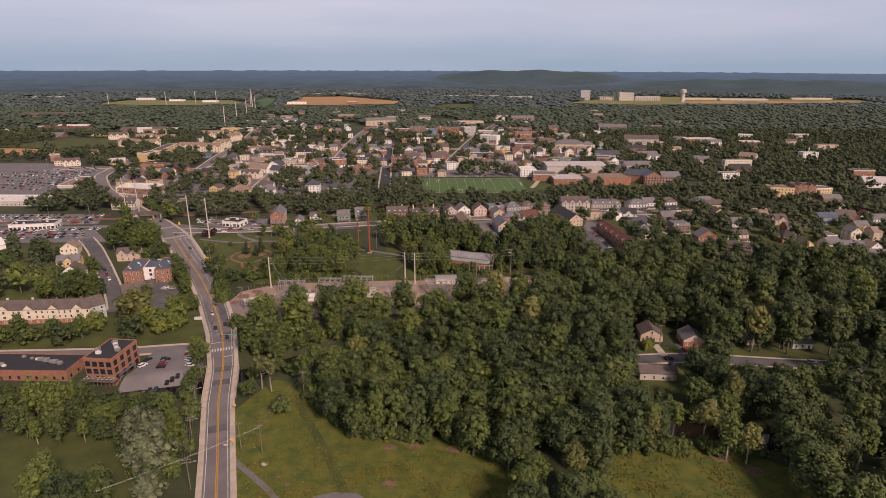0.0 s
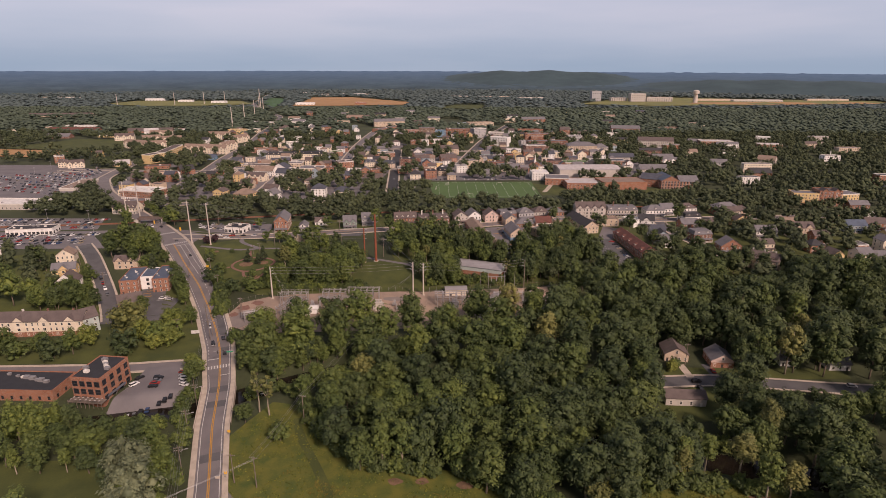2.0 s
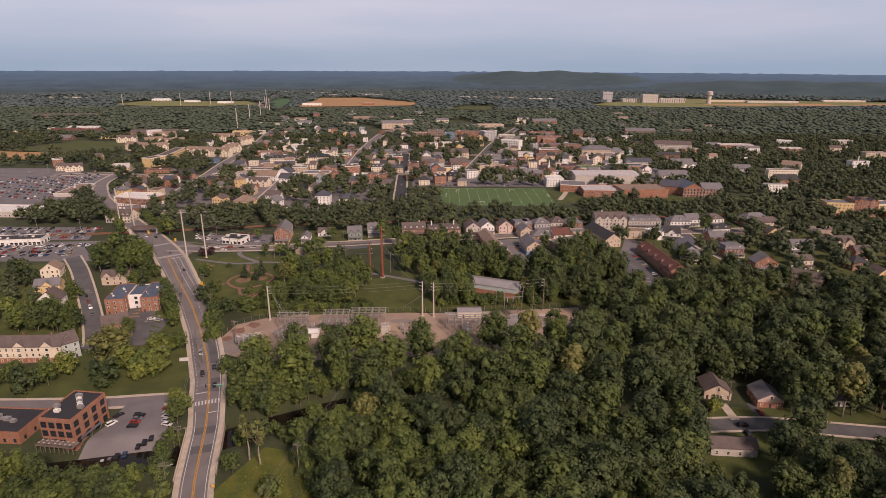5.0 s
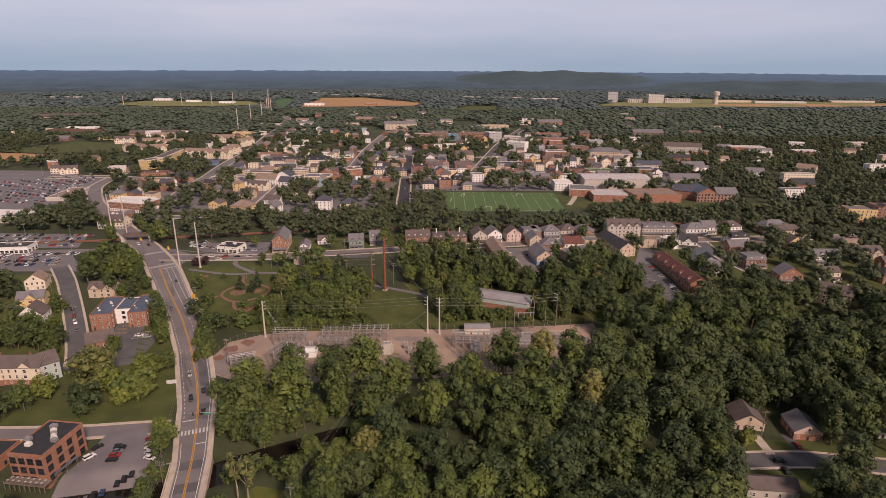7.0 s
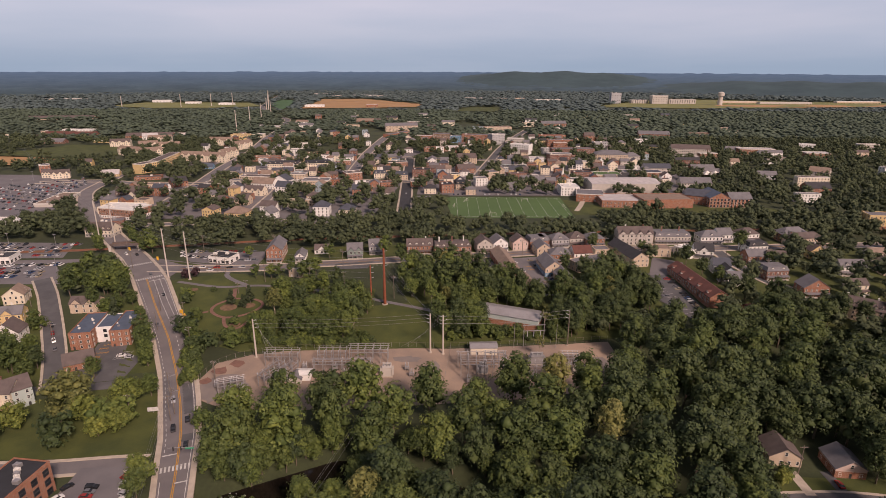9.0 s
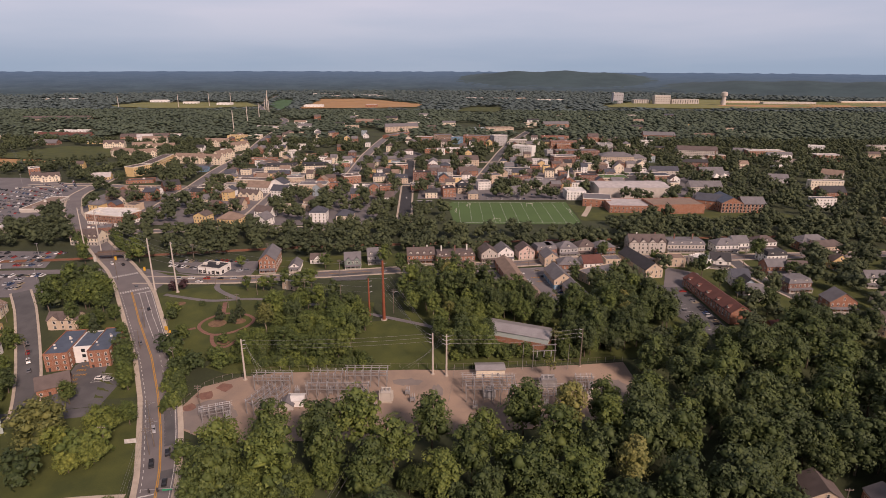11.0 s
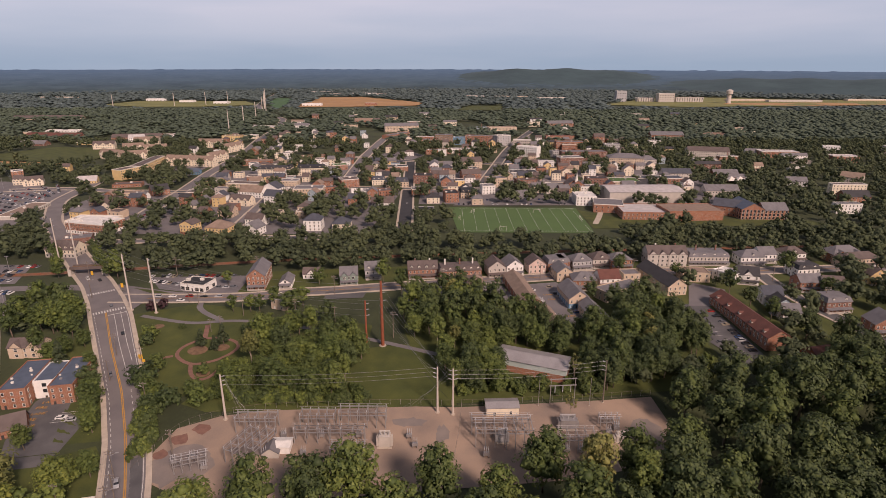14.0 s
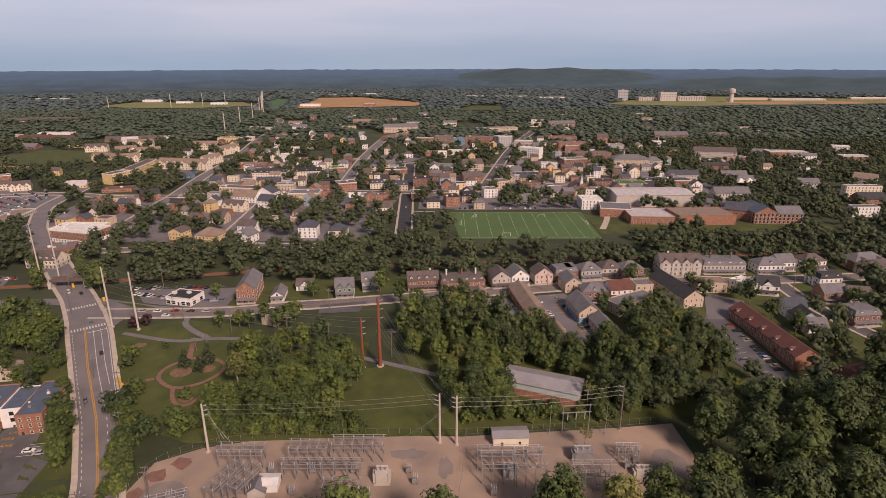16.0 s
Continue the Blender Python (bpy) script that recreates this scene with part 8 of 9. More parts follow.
for u in (0.2, 4.2, 8.2):
    for v in (-0.8, 0.8):
        bm = bmesh.new()
        tube(bm, (u, v, -0.3), (u, v, 2.4 + u * 0.376), 0.06, 0.06, 6)
        part("post", bm, M["steel"], awning)

# bay lines and ground lettering
def bay_lines(x0, y0, x1, y1, n, ang, length, label):
    bm = bmesh.new()
    c, s = math.cos(radians(ang)), math.sin(radians(ang))
    for i in range(n + 1):
        x, y = x0 + (x1 - x0) * i / n, y0 + (y1 - y0) * i / n
        pts = [(x, y), (x + 0.14 * -s, y + 0.14 * c), (x + 0.14 * -s + length * c, y + 0.14 * c + length * s), (x + length * c, y + length * s)]
        flat(bm, [(a, b, L(a, b) + 0.36) for a, b in pts])
    bmesh.ops.recalc_face_normals(bm, faces=bm.faces[:])
    tagged(part("bay_lines", bm, M["paint_white"]), label, "road marking", kind="structure")


bay_lines(113.5, 354, 121.5, 318, 13, 15, 4.8, "white parking bay lines beside the red-roofed flats")
bay_lines(101, 347, 106, 316, 10, 15, 4.5, "white parking bay lines")
bay_lines(-96.5, 214.5, -91, 202, 5, 165, 4.8, "white parking bay lines by the loft building")
bay_lines(40, 386, 49, 346, 12, 5, 4.6, "white parking bay lines by the townhouses")
bay_lines(-139, 278, -138, 283, 4, 10, 5.0, "white parking bay lines in the court")


def ground_text(text, x, y, size, rz, label):
    cu = bpy.data.curves.new("lettering", "FONT")
    cu.body, cu.size, cu.extrude, cu.align_x = text, size, 0.004, "CENTER"
    cu.materials.append(M["paint_yellow"])
    ob = new("ground_lettering", cu)
    ob.matrix_basis = pose(x, y, L(x, y) + 0.36, 0, 0, rz)
    tagged(ob, label, "road marking")


for y in (291, 285, 279):
    ground_text("FIRE", -146.5, y, 2.0, 10, "painted fire lane lettering on dark asphalt")
    ground_text("LANE", -145.5, y - 3, 2.0, 10, "painted fire lane lettering on dark asphalt")
ground_text("FIRE", 42, 366, 2.0, 5, "painted fire lane lettering on asphalt")
ground_text("LANE", 41, 371.5, 2.0, 5, "painted fire lane lettering on asphalt")
ground_text("FIRE", 47.5, 348, 2.0, 5, "painted fire lane lettering on asphalt")

# goals on the pitch
for x, y, rz in ((2, 512, 90), (88, 512, -90), (30, 484, 0), (12, 530, 60), (60, 531, 10)):
    e = empty("goal", x, y, L(x, y) + 0.08, rz, "white-framed sports goal on the pitch", "goal", "goals")
    for a, b in (((-2.5, 0, 0), (-2.5, 0, 2.3)), ((2.5, 0, 0), (2.5, 0, 2.3)), ((-2.5, 0, 2.3), (2.5, 0, 2.3)), ((-2.5, 0, 2.3), (-2.5, 1.6, 0)), ((2.5, 0, 2.3), (2.5, 1.6, 0))):
        bm = bmesh.new()
        tube(bm, a, b, 0.09, 0.09, 6)
        part("bar", bm, M["trim"], e)

# rail bridge over the main road
e = empty("rail_bridge", -197, 398.4, L(-197, 398), 8, "brown steel railway bridge over the road", "bridge")
bm = bmesh.new()
box(bm, -8, -2.0, 3.6, 8, 2.0, 4.2)
part("deck", bm, M["soil"], e)
for s in (-2.6, 2.4):
    bm = bmesh.new()
    box(bm, -8, s * 0.8, 3.4, 8, s * 0.8 + 0.2, 5.0)
    part("girder", bm, M["roof_brown"], e)
for u in (-9, 7.5):
    bm = bmesh.new()
    box(bm, u, -2.4, -1, u + 1.6, 2.4, 3.6)
    part("abutment", bm, M["stone"], e)

# church with white steeple
e = B("brick_church", "brick church with grey roof and white steeple", 101, 605, 12, 24, 0, 2, "brick", "gy", "roof_grey", cat="church", high=7)
bm = bmesh.new()
box(bm, 4.0, 0.5, 0, 8.0, 4.5, 11)
part("tower", bm, M["brick"], e)
bm = bmesh.new()
box(bm, 4.6, 1.1, 11, 7.4, 3.9, 13.5)
tube(bm, (6, 2.5, 13.5), (6, 2.5, 22), 1.5, 0.05, 8)
part("steeple", bm, M["trim"], e)
# white festival tent
e = empty("marquee_tent", 255, 640, 9, 0, "white peaked marquee tent", "tent")
for i in range(3):
    bm = bmesh.new()
    hip_roof(bm, i * 8, 0, i * 8 + 8, 8, 3.0, 6.5, 0.1, 0.1)
    part("canopy", bm, M["trim"], e)
    for u in (0.3, 7.7):
        for v in (0.3, 7.7):
            bm = bmesh.new()
            tube(bm, (i * 8 + u, v, -0.2), (i * 8 + u, v, 3.0), 0.07, 0.07, 5)
            part("post", bm, M["steel"], e)

# ---- far landmarks ----
e = empty("water_tower", 800, 1790, L(800, 1790), 0, "pale water tower beyond the airfield", "water tower")
bm = bmesh.new()
tube(bm, (0, 0, -1), (0, 0, 27), 7, 5.5, 16)
part("shaft", bm, M["stone"], e)
bm = bmesh.new()
tube(bm, (0, 0, 27), (0, 0, 36), 9, 9, 20)
tube(bm, (0, 0, 36), (0, 0, 39), 9, 3, 20)
part("tank", bm, M["stone"], e)
for x, y, w, d, fl, wall, lb in ((500, 1860, 30, 30, 11, "grey", "grey slab office tower far off"), (615, 1830, 46, 34, 9, "stone", "white slab tower far off"), (670, 1840, 80, 30, 5, "stone", "long white block far off"), (560, 1850, 50, 30, 4, "stone", "pale block far off")):
    B("far_office_block", lb, x, y, w, d, 0, min(fl, 4), wall, "flat", "roof_grey", cat="office building", high=fl * 3.6, gap=9, wsize=(3.5, 2.4), units=2, sides=False, doors=0, unit_scale=2)
rng_f = random.Random(90)
for x, y, w, wall in ((150, 2030, 110, "tan"), (280, 1960, 90, "white"), (60, 2050, 60, "stone"), (-350, 2250, 90, "white"), (-440, 2200, 70, "stone"), (-520, 2350, 80, "white"), (-260, 2200, 40, "stone"), (-900, 1850, 60, "white"), (-760, 1760, 40, "white"), (-640, 1700, 40, "white"), (-1300, 1950, 160, "tan"), (-1150, 1250, 200, "tan"), (850, 1900, 120, "tan"), (960, 1870, 160, "stone"), (1250, 1950, 140, "tan"), (-380, 1620, 50, "white"), (-220, 1640, 30, "brick")):
    B("far_hall", "long low pale hall far off", x, y, w, 26, 0, 1, wall, "flat", rng_f.choice(("roof_pale", "roof_white", "roof_tan")), cat="hall", high=8, gap=12, wsize=(4, 2), sides=False, doors=0)
for x, y in ((-560, 1900), (-530, 1800), (-500, 1700), (-470, 1600), (-440, 1500), (-600, 1700), (-640, 1650), (-700, 1600), (-390, 1350), (-380, 1250), (-370, 1150), (-360, 1050), (-800, 1500), (-420, 1420)):
    steel_pole("far_transmission_pole", x, y, 34, 1.0, "pole_steel", "pale transmission pole far off", (31, 27), 4)

# ---- planting ----
MIX = ["broad"] * 7 + ["tall"]
street_view = lambda x, y: not (87 < x < 99 and 170 < y < 212) and not (122 < x < 156 and 184 < y < 199)      # kept treeless so that the camera sees the street between the trees
off_line = lambda x, y: not abs(x - (-44 + (y - 179) * 0.235)) < 3.5      # the cleared way under the wood-pole line
grove([(-62, 205), (-49, 186), (-39, 166), (-28, 154), (-3, 153.5), (9, 148), (24, 139), (25, 112), (48, 112), (52, 145), (68, 147), (79, 152), (86, 161), (112, 166), (118, 182), (84, 186), (62, 196), (30, 186), (0, 200), (-35, 208)], 7.9, MIX, (0.66, 1.02), 1, "riverside wood", lambda x, y: off_line(x, y) and street_view(x, y))
grove([(-82, 224), (-62, 219), (-40, 218), (5, 209), (40, 194), (62, 207), (76, 213), (80, 224), (112, 226), (118, 209), (230, 200), (300, 196), (300, 262), (232, 282), (100, 298), (70, 286), (60, 262), (30, 252), (-10, 248), (-35, 243), (-50, 243), (-84, 233)], 10.2, MIX, (0.85, 1.2), 2, "wood by the substation", lambda x, y: off_line(x, y) and street_view(x, y), lambda x, y: y < 224 and x < 60)
grove([(104, 104), (106, 150), (96, 160), (120, 178), (124, 190), (300, 180), (300, 100)], 9.6, MIX, (0.75, 1.12), 3, "wood by the street", street_view, single=lambda x, y: x < 135)
grove([(-210, 155), (-100, 155), (-88, 146), (-80, 134), (-78, 128), (-72, 136), (-79, 165), (-90, 168), (-124, 170), (-130, 188), (-210, 190)], 5.4, ["broad"] * 6 + ["tall"], (0.42, 0.62), 4, "trees along the river", single=lambda x, y: x > -125, wet=3.5)
grove([(-124, 169), (-92, 169), (-84, 180), (-90, 190), (-106, 182), (-122, 182)], 4.0, ["bush"], (0.7, 1.2), 15, "bushes below the parking lot", wet=3.5)
grove([(-86, 293), (-42, 292), (-40, 316), (-60, 342), (-74, 338), (-84, 318)], 5.8, MIX, (0.5, 0.78), 5, "trees by the park", single=lambda x, y: y < 315)
grove([(-5, 295), (13, 294), (12, 320), (30, 338), (28, 346), (-12, 364), (-26, 340)], 6.2, MIX, (0.5, 0.75), 6, "trees by the shed", single=lambda x, y: y < 330)
grove([(50, 299), (98, 304), (92, 330), (84, 340), (62, 333)], 6.2, MIX, (0.55, 0.8), 7, "trees by the houses", single=lambda x, y: y < 312)
grove([(-190, 258), (-160, 262), (-170, 282), (-200, 282)], 7.0, ["broad"], (0.5, 0.7), 8, "trees among the houses")
grove([(-186, 332), (-162, 328), (-172, 352), (-196, 362)], 6.2, ["broad"], (0.6, 0.85), 9, "trees by the junction")
grove([(-118, 268), (-112, 285), (-126, 305), (-132, 300), (-126, 284)], 5.5, ["broad", "bush"], (0.45, 0.6), 10, "trees along the road")
for k, x, y, s in (("willow", -134, 244, 0.95), ("broad", -118, 250, 0.6), ("broad", -126, 240, 0.5), ("bush", -114, 241, 1.3), ("bush", -120, 238, 1.4), ("broad", -118, 232, 0.35), ("broad", -113, 236, 0.42), ("bush", -129, 229, 1.5), ("broad", -148, 236, 0.5), ("broad", -150, 228, 0.45),
                   ("broad", -163, 229, 0.45), ("broad", -176, 228, 0.45), ("broad", -188, 228, 0.5), ("broad", -202, 228, 0.5), ("bush", -170, 225, 1.2), ("bush", -182, 224, 1.2), ("bush", -194, 224, 1.2), ("bush", -156, 225, 1.3), ("cone", -143, 250, 0.7), ("cone", -152, 306, 1.0), ("broad", -158, 310, 0.6),
                   ("grey", -85, 147, 1.05), ("grey", -79, 138, 1.1), ("broad", -78, 152, 0.55), ("grey", -75, 128, 0.7), ("broad", -76, 132, 0.55), ("broad", -102, 127, 0.8), ("broad", -94, 123, 0.85), ("broad", -88, 128, 0.7), ("bush", -75, 150, 1.2), ("bush", -80, 168, 1.3), ("bush", -84, 178, 1.2), ("tall", -86, 162, 0.6), ("bush", -92, 211, 1.2),
                   ("bare", -61, 186, 0.9), ("bare", -57, 184, 0.85), ("broad", -64, 180, 0.45), ("bush", -50, 170, 1.2), ("tall", -10, 155, 0.85), ("tall", -16, 156, 0.75), ("bare", 33, 281, 0.6), ("bare", 38, 300, 0.7), ("tall", 70, 150, 0.7), ("tall", 88, 151, 0.8), ("tall", 96, 140, 0.7),
                   ("tall", 80, 155, 0.6), ("bush", 60, 147, 1.2), ("broad", -74, 226, 0.6), ("broad", -66, 222, 0.65), ("broad", -58, 224, 0.7), ("tall", -70, 234, 0.6), ("broad", -64, 216, 0.5), ("bush", -74, 216, 1.3), ("broad", -52, 222, 0.7), ("broad", 115, 196, 0.8), ("broad", 122, 194, 0.7), ("round", 93, 212, 0.42), ("broad", 120, 212, 0.75), ("broad", 66, 196, 0.8), ("broad", 72, 190, 0.7), ("bush", 92, 168, 1.0), ("bush", 85, 172, 0.9),
                   ("cone", -98, 324, 0.75), ("cone", -100, 320, 0.6), ("cone", -106, 322, 0.75), ("bush", -99, 305, 0.9), ("bush", -130, 328, 1.1), ("bush", -128, 323, 1.0), ("bush", -120, 336, 0.5), ("bush", -92, 333, 0.7), ("bush", -88, 331, 0.7), ("plum", -141, 353, 0.9), ("plum", -137, 355, 0.95), ("broad", -92, 352, 0.5), ("broad", -86, 356, 0.5), ("broad", -79, 350, 0.55), ("broad", -74, 358, 0.55),
                   ("bush", -98, 294, 1.2), ("bush", -104, 287, 1.3), ("broad", -108, 282, 0.35), ("broad", -112, 290, 0.4), ("bush", -118, 298, 1.3), ("bush", -94, 289, 1.2), ("broad", -116, 306, 0.45), ("broad", -88, 298, 0.5), ("bush", -90, 306, 1.1), ("broad", -134, 294, 0.45), ("broad", -128, 283, 0.45), ("broad", -122.5, 274, 0.42), ("broad", -141, 306, 0.45), ("bush", -131, 289, 1.0), ("broad", -118, 384, 0.4), ("bush", -86, 238, 1.3),
                   ("broad", 60, 366, 0.55), ("broad", 84, 362, 0.6), ("broad", 132, 360, 0.6), ("broad", 128, 372, 0.6), ("broad", 134, 346, 0.6), ("broad", 140, 330, 0.7), ("broad", 150, 322, 0.7), ("broad", 175, 372, 0.6), ("broad", 84, 402, 0.6), ("broad", 112, 398, 0.5), ("broad", 174, 404, 0.75), ("broad", 134, 388, 0.5),
                   ("broad", -72, 384, 0.6), ("broad", -76, 352, 0.6), ("broad", -30, 374, 0.6), ("broad", -22, 370, 0.55), ("broad", 8, 372, 0.5), ("broad", -40, 386, 0.6), ("broad", -184, 300, 0.5), ("broad", -172, 268, 0.55), ("broad", -206, 274, 0.6), ("broad", -216, 262, 0.6), ("broad", -222, 320, 0.6), ("cone", -226, 318, 1.0), ("cone", -214, 312, 0.9), ("broad", -232, 300, 0.6)):
    if k == "broad" and -150 < x < -105 and 222 < y < 262:
        k, s = "round", s * 1.25
    plant(k, x, y, s * (1.3 if x < -105 and 215 < y < 300 else 1.0))
for k, x, y, s in (("broad", -200, 279, 0.6), ("broad", -220, 291, 0.65), ("broad", -183, 270, 0.6), ("broad", -165, 272, 0.55), ("cone", -220, 312, 1.0), ("cone", -209, 312, 0.9), ("bush", -184, 301, 1.2), ("broad", -186, 328, 0.75), ("broad", -172, 332, 0.8), ("broad", -167, 341, 0.7), ("broad", -131, 288, 0.6), ("broad", -139, 266, 0.5), ("broad", -112, 255, 0.5),
                   ("broad", -170, 270, 0.55), ("broad", -166, 335, 0.7), ("broad", -182, 346, 0.8), ("broad", -190, 340, 0.7), ("broad", -163, 330, 0.6), ("broad", -157, 316, 0.5), ("broad", -168, 317, 0.55), ("broad", -153, 322, 0.45), ("broad", -214, 400, 0.5), ("broad", -208, 391, 0.5), ("broad", -222, 412, 0.55), ("broad", -233, 424, 0.5), ("broad", -192, 402, 0.5), ("broad", -199, 412, 0.55), ("broad", -206, 423, 0.55), ("broad", -215, 434, 0.5), ("broad", -184, 394, 0.45), ("broad", -178, 392, 0.6), ("broad", -186, 404, 0.7), ("broad", -104, 352, 0.4), ("broad", -96, 352, 0.45), ("broad", -72, 329, 0.6), ("broad", -86, 328, 0.45), ("broad", -83, 337, 0.4),
                   ("broad", 79, 214, 0.85), ("broad", 78, 204, 0.85), ("broad", 76, 196, 0.85), ("broad", 75, 187, 0.85), ("broad", 81, 224, 0.9), ("broad", 87, 233, 0.95), ("broad", -35, 190, 0.7), ("broad", -31, 197, 0.65), ("broad", -26, 202, 0.6), ("broad", -36, 181, 0.75), ("broad", -28, 188, 0.8), ("broad", -22, 195, 0.8), ("broad", -19, 204, 0.6), ("broad", -44, 182, 0.5), ("broad", -89.5, 197, 0.45), ("broad", -91, 204, 0.5), ("broad", -94, 211.5, 0.5), ("broad", -89, 190, 0.5), ("broad", 79, 221, 0.9), ("broad", 88, 237, 0.9), ("broad", 97, 239, 1.0), ("broad", 106, 236, 0.9), ("broad", 115, 233, 1.0), ("broad", 122, 228, 0.9), ("broad", 103, 229, 0.7), ("broad", 82, 230, 0.8), ("broad", 110, 190, 0.85), ("tall", 70, 149, 0.7), ("tall", 91, 142, 0.75), ("broad", 114, 166, 0.7), ("broad", 141, 177, 0.9), ("tall", 117, 134, 0.8), ("tall", 128, 137, 0.85), ("broad", 107, 130, 0.6), ("bush", 95, 214, 0.9), ("broad", 117, 177, 0.75), ("broad", 137, 192, 0.6), ("broad", 126, 209, 0.8), ("broad", 150, 207, 0.8), ("broad", 140, 210, 0.75)):
    plant(k, x, y, s)
grove([(-29, 340), (-26, 372), (0, 374), (8, 362), (22, 346), (45, 330), (48, 320), (30, 322), (12, 326), (-8, 362)], 6.4, ["broad"], (0.5, 0.72), 11, "trees by the shed", single=lambda x, y: False)
grove([(58, 318), (94, 318), (90, 345), (84, 366), (70, 364), (62, 345)], 6.2, ["broad"], (0.5, 0.72), 12, "trees by the houses", single=lambda x, y: False)
grove([(44, 296), (66, 297), (74, 310), (64, 333), (50, 332), (46, 316)], 5.6, ["broad"], (0.55, 0.78), 16, "trees by the shed", single=lambda x, y: False)
grove([(100, 296), (180, 286), (230, 284), (230, 300), (150, 318), (126, 316), (112, 306)], 6.4, ["broad"], (0.6, 0.85), 13, "trees by the houses", single=lambda x, y: False)
grove([(-79, 209), (-70, 203), (-52, 219), (-44, 224), (-80, 228)], 5.5, MIX, (0.5, 0.7), 14, "riverside wood", single=lambda x, y: True)
rk = random.Random(33)
bank = resample(RIVER[1:-1], 5.0)
side_way = sideways(bank)
for (x, y), (nx_, ny_) in zip(bank, side_way):          # trees along both banks
    for s in (-1, 1):
        o = s * rk.uniform(6.5, 9.5)
        px, py = x + nx_ * o, y + ny_ * o
        if -150 < px < 76 and rk.random() < 0.8 and clear(px, py, 2.5) and off_line(px, py):
            plant("broad", px, py, rk.uniform(0.5, 0.75)) if -80 < px < 20 else join_tree("broad", px, py, rk.uniform(0.5, 0.75), rk)
for i in range(26):          # low weeds and bushes below the parking lot
    t = rk.random()
    join_tree("bush", -121 + 32 * t, 181 + 12 * max(0, t - 0.35) + rk.uniform(-1.5, 1.0), rk.uniform(0.25, 0.5), rk)
for i in range(30):          # hedge between the substation fence and the shed
    join_tree("bush", -3 + 50 * rk.random(), 293.5 + rk.uniform(0, 4) + 2 * (i % 2), rk.uniform(0.5, 1.0), rk)
for x, y, s in ((43, 301, 0.6), (49, 305, 0.65), (44, 308, 0.6), (41, 296, 0.45), (8, 299, 0.6), (4, 303, 0.65), (11, 305, 0.55), (-1, 299, 0.55), (52, 298, 0.6), (57, 302, 0.65), (36, 318, 0.6), (28, 322, 0.6), (20, 326, 0.6)):
    plant("broad", x, y, s)
for i in range(210):          # tall weeds and scrub along the yard's fence and under the park trees
    x = -92 + 56 * rk.random()
    join_tree("bush", x, 288.5 + 9 * rk.random() ** 1.5 + (2 if x < -80 else 0), rk.uniform(0.3, 0.75), rk)
for i in range(70):          # scrub between the road and the yard
    t = rk.random()
    join_tree("bush", -113 + 12 * t + rk.uniform(-2.5, 2.5), 296 - 34 * t + rk.uniform(-3, 3), rk.uniform(0.4, 0.9), rk)
rb = random.Random(21)
for _ in range(150):          # undergrowth along the meadow's edge and the banks
    i = rb.randrange(4)
    (ax, ay), (bx, by) = (((-44, 180), (-24, 157)), ((-24, 156), (12, 151)), ((12, 150), (27, 140)), ((54, 148), (102, 142)))[i]
    t = rb.random()
    x, y = ax + (bx - ax) * t + rb.gauss(0, 1.2), ay + (by - ay) * t + rb.gauss(0, 1.2)
    join_tree("bush", x, y + 1.5, rb.uniform(0.45, 0.95), rb)
for mat_name, chunks in JOINED.items():
    stuff_from("woodland", chunks, bpy.data.materials[mat_name], "dense leafy woodland behind the first trees" if "foliage" in mat_name else "trunks of the woodland")

# trees of the town and the woods beyond, too many to count
def small_tree(rng, n, per, size, core=0.78, heart=(OCT, OCT_F)):
    H, wide = 1.0, 0.40
    c, r, inner = lobes(rng, H, wide, n, 0.12)
    return leaf_cloud(rng, c, r * 1.1, per, size, 0.9, core, heart, inner)


MID = [small_tree(np.random.default_rng(300 + i), 9, 35, 0.040, heart=(OCT, OCT_F)) for i in range(6)]
MOST = [small_tree(np.random.default_rng(350 + i), 7, 21, 0.050, heart=(OCT, OCT_F)) for i in range(6)]
FAR = [small_tree(np.random.default_rng(400 + i), 4, 0, 0.12, 0.95, (OCT, OCT_F)) for i in range(6)]


# the distance, its haze painted into the colour
def far_height(x, y):
    r, th = np.hypot(x, y), np.degrees(np.arctan2(x, y))
    z = 4 + 73 * np.clip((r - 2550) / 1280, 0, 1) ** 1.2
    return z


def spread(name, x0, x1, y0, y1, gap, tall, kinds, seed, label, density, mat_key="woods", margin=2.5, front=5.0, zf=land, broad=1.0):
    rng = np.random.default_rng(seed)
    chunks = []
    I, J = np.meshgrid(np.arange(int((x1 - x0) / gap)), np.arange(int((y1 - y0) / gap)))
    X, Y = x0 + (I + rng.uniform(0, 1, I.shape)).ravel() * gap, y0 + (J + rng.uniform(0, 1, I.shape)).ravel() * gap
    k = np.abs(X) < 0.86 * Y + 40
    X, Y = X[k], Y[k]
    k = rng.uniform(0, 1, len(X)) < np.array([density(a, b) for a, b in zip(X, Y)])
    X, Y = X[k], Y[k]
    k = clear_all(X, Y, margin, front)
    X, Y = X[k], Y[k]
    for x, y, z in zip(X, Y, zf(X, Y)):
        v, f = kinds[rng.integers(len(kinds))]
        s, a = rng.uniform(*tall), rng.uniform(0, 6.28)
        sx, sy = s * broad * rng.uniform(0.9, 1.25), s * broad * rng.uniform(0.9, 1.25)
        c, n = math.cos(a), math.sin(a)
        rot = np.array([[c * sx, -n * sx, 0], [n * sy, c * sy, 0], [0, 0, s]])
        chunks.append((v @ rot.T + (x, y, z - 0.3), f))
    return stuff_from(name, chunks, M[mat_key], label, smooth=mat_key != "woods")


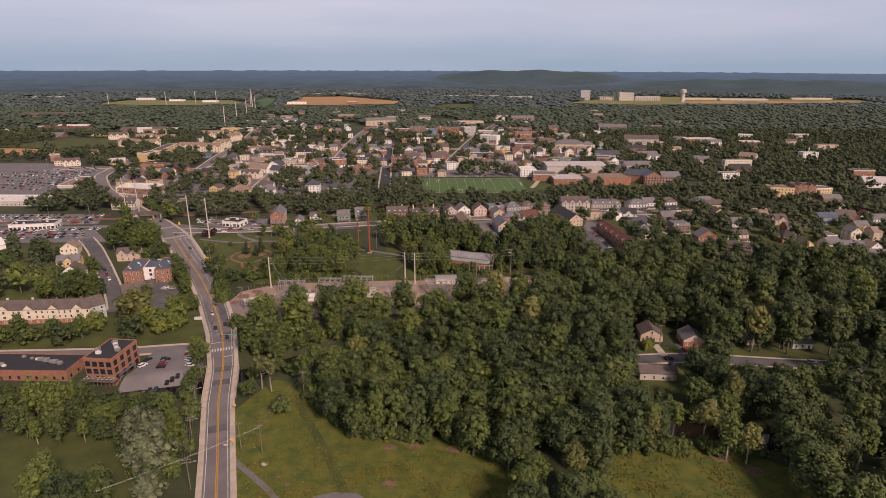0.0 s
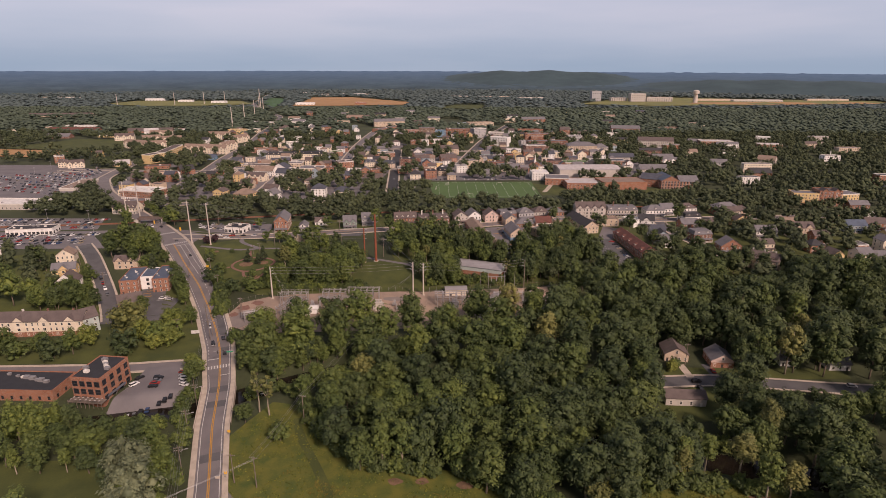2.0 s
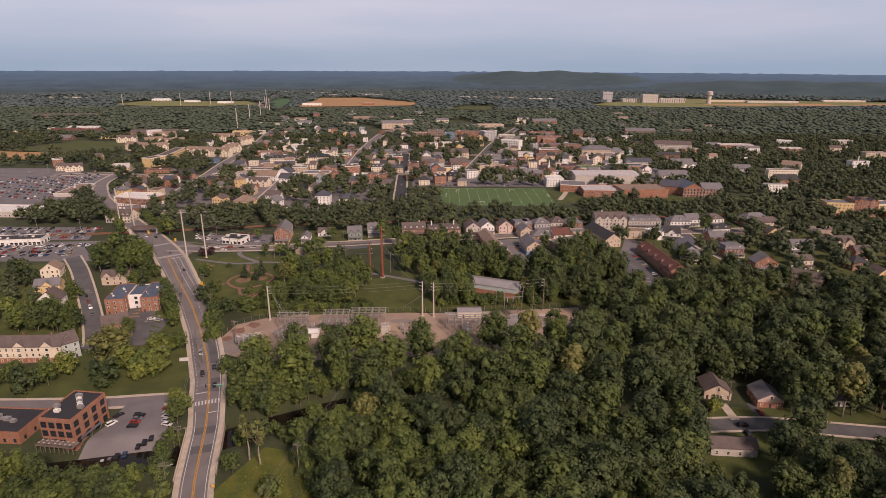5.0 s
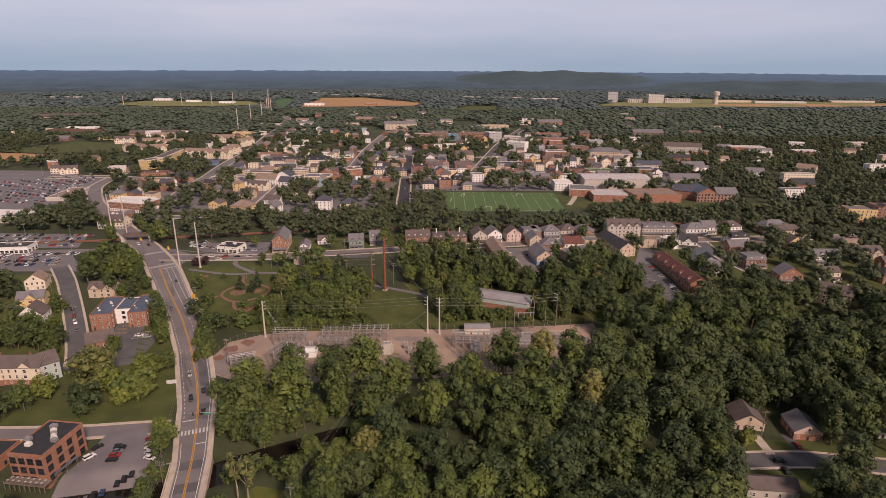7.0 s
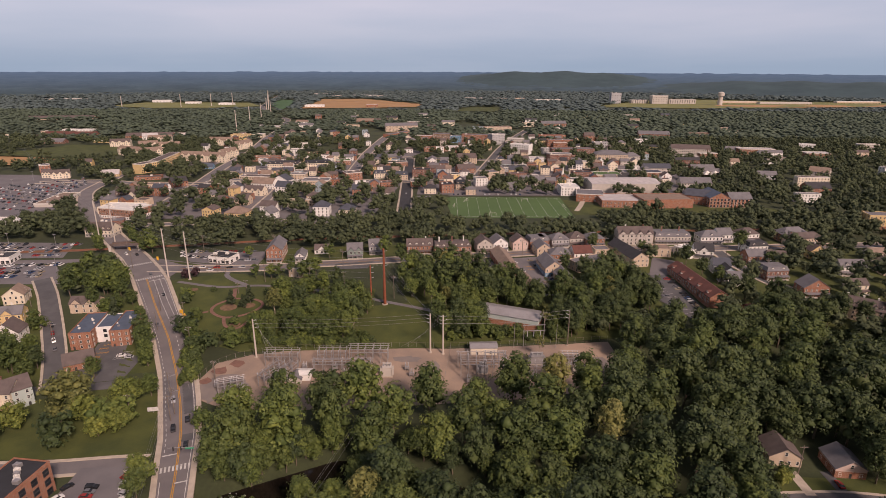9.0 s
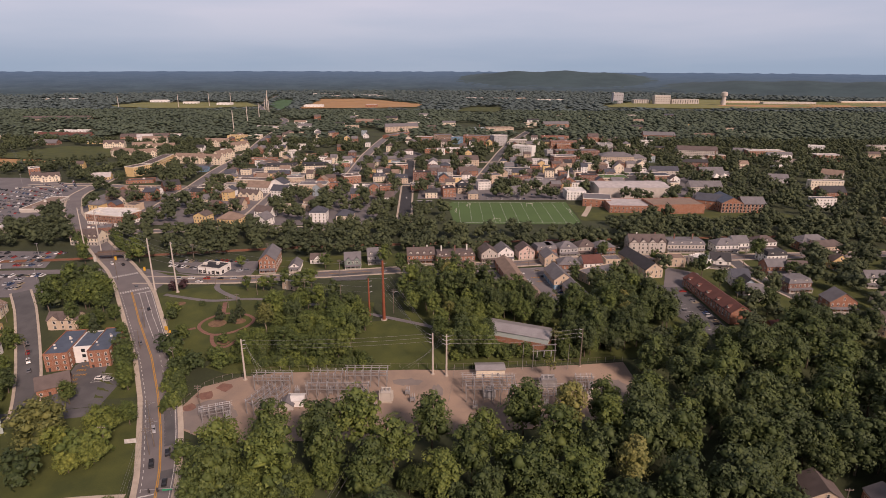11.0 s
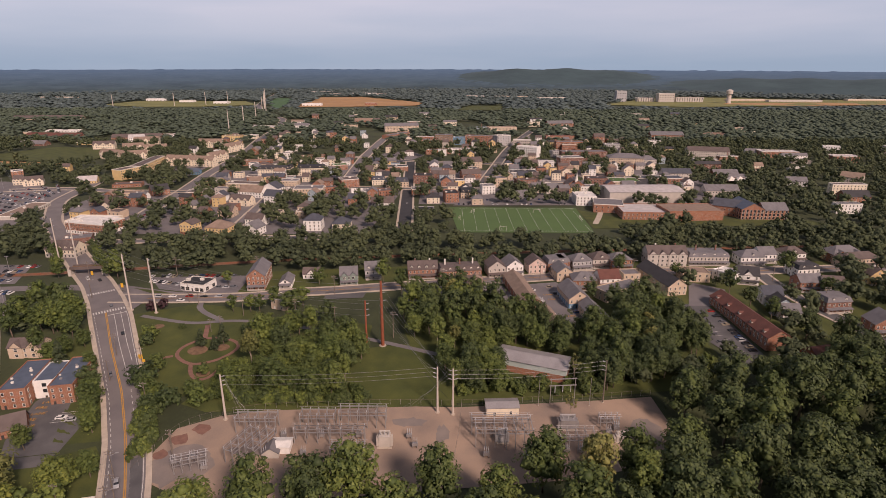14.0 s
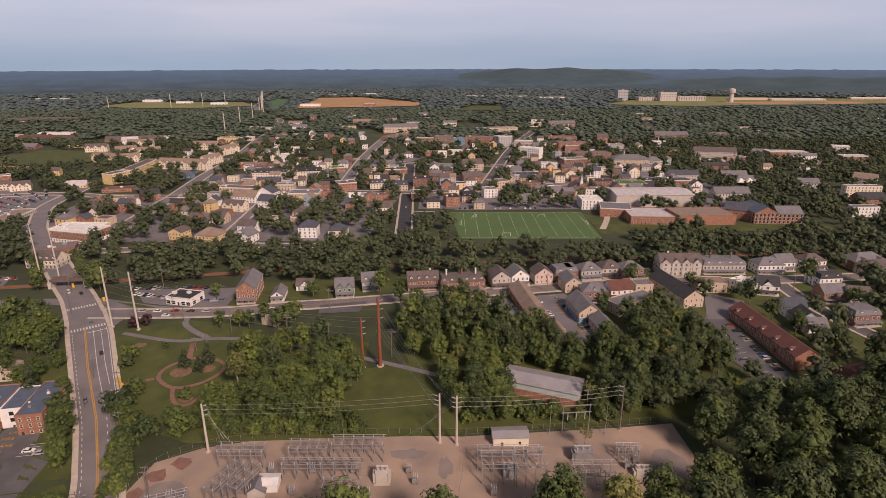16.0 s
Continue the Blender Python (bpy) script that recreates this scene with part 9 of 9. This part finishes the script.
def patchy(x, y, scale=90.0, seed=0.0):
    return 0.5 + 0.5 * noise.noise(Vector((x / scale, y / scale, seed)))


spread("rail_belt_trees", -300, 340, 398, 474, 8.0, (9, 13.5), MID, 1, "belt of trees along the railway", lambda x, y: 0.0 if -22 < x < 104 and y > 452 else 0.95 if (410 < y < 462 or x > 60) and not (-235 < x < -165) else 0.12 if x < -262 else 0.45)
spread("garden_trees", 50, 340, 290, 400, 9.0, (9, 15), MID, 2, "garden trees among the houses", lambda x, y: 0.8 if x > 190 else 0.42, front=4.0)
spread("garden_trees", -330, -160, 250, 345, 9.0, (8, 13), MID, 12, "garden trees among the houses", lambda x, y: 0.5 if x > -225 else 0.2, front=4.0)
spread("town_trees", -420, -60, 474, 900, 11.0, (9, 15), MID, 3, "street and yard trees of the town", lambda x, y: 0.9 if y < 530 else 0.9 * (patchy(x, y, 45) > 0.4), front=4.0)
spread("town_trees", -60, 200, 474, 900, 11.0, (9, 15), MID, 4, "street and yard trees of the town", lambda x, y: 0.85 * (patchy(x, y, 40, 3) > 0.42), front=4.0)
spread("campus_trees", 200, 840, 440, 920, 11.0, (9, 14), MOST, 5, "dense old trees round the campus", lambda x, y: 0.92, front=17.0)
spread("west_trees", -840, -420, 500, 920, 11.5, (9, 14), MOST, 6, "trees west of the town", lambda x, y: 0.75 * (patchy(x, y, 60, 5) > 0.42), front=8.0)
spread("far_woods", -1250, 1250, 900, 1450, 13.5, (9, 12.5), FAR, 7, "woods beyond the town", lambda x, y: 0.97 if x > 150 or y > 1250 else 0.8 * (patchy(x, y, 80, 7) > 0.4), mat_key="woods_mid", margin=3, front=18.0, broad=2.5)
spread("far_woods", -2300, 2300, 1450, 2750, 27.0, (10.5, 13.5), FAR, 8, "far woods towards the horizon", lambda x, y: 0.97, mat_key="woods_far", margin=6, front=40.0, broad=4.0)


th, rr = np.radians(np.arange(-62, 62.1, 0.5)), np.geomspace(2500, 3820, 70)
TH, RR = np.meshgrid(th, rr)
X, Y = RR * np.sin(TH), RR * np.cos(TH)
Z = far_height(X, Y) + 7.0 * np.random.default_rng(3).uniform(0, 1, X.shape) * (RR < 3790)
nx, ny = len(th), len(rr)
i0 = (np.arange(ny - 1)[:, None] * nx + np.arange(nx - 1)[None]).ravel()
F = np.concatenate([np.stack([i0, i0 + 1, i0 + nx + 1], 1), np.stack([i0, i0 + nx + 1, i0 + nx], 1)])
tagged(new("backdrop", mesh_from("backdrop", np.stack([X, Y, Z], -1).reshape(-1, 3), F, M["distance"])), "wooded hills on the horizon with haze in their colour", "backdrop", kind="structure")

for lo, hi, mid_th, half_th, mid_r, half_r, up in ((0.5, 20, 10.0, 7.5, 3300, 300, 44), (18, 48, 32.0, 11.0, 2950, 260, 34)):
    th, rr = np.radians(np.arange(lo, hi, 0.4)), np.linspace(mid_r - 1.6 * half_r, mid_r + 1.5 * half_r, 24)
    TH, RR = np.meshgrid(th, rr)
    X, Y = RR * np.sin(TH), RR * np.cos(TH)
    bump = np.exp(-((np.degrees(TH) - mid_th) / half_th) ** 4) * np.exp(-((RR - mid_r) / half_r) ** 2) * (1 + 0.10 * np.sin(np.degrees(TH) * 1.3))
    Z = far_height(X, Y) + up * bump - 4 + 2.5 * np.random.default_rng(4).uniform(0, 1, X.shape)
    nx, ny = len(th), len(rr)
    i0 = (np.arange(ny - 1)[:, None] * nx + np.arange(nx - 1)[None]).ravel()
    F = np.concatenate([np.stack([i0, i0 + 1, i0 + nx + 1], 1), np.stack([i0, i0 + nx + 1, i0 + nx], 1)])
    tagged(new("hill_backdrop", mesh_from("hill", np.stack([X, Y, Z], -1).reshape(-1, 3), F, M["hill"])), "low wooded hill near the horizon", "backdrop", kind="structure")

# rough grass of the meadows
def tufts(name, poly, n, size, seed, label, key="tuft", bare=-0.25):
    rng = np.random.default_rng(seed)
    P = np.array(poly, float)
    X, Y = rng.uniform(P[:, 0].min(), P[:, 0].max(), n), rng.uniform(P[:, 1].min(), P[:, 1].max(), n)
    k = np.array([inside(a, b, poly) and noise.noise(Vector((a / 9, b / 9, seed))) > bare for a, b in zip(X, Y)])
    X, Y = X[k], Y[k]
    Z = land(X, Y) + 0.1
    m = len(X)
    V = []
    for _ in range(3):
        a = rng.uniform(0, 6.28, m)
        s = size * rng.uniform(0.5, 1.4, m)
        V.append(np.stack([np.stack([X - np.cos(a) * s * 0.5, Y - np.sin(a) * s * 0.5, Z], 1), np.stack([X + np.cos(a) * s * 0.5, Y + np.sin(a) * s * 0.5, Z], 1), np.stack([X + rng.normal(0, 0.2, m), Y + rng.normal(0, 0.2, m), Z + s * rng.uniform(0.5, 1.0, m)], 1)], 1))
    V = np.concatenate(V).reshape(-1, 3)
    tagged(new(name, mesh_from(name, V, np.arange(len(V)).reshape(-1, 3), M[key])), label, "grass", kind="stuff")


tufts("meadow_grass", [(-59, 110), (-61, 147), (-68, 170), (-58, 186), (-44, 180), (-30, 158), (-5, 151), (12, 147), (24, 139), (24, 108)], 7000, 0.4, 1, "rough yellowing meadow grass")
tufts("golden_weeds", [(-56, 128), (-58, 150), (-44, 156), (-20, 148), (0, 146), (20, 138), (20, 126)], 9000, 0.36, 9, "patches of golden flowering weeds in the meadow", "dry_grass", 0.12)
tufts("golden_weeds", [(50, 120), (54, 144), (78, 150), (98, 136), (98, 120)], 3500, 0.4, 10, "patches of golden flowering weeds in the meadow", "dry_grass", 0.2)
tufts("meadow_grass", [(48, 108), (52, 146), (78, 152), (92, 147), (102, 136), (102, 108)], 3500, 0.4, 2, "rough meadow grass by the wood")

# ---- the plan to metres ----
for o in scene.objects:
    if o.parent is None and o.type in ("MESH", "EMPTY", "FONT"):
        o.matrix_basis = Matrix.Scale(PLAN, 4) @ o.matrix_basis
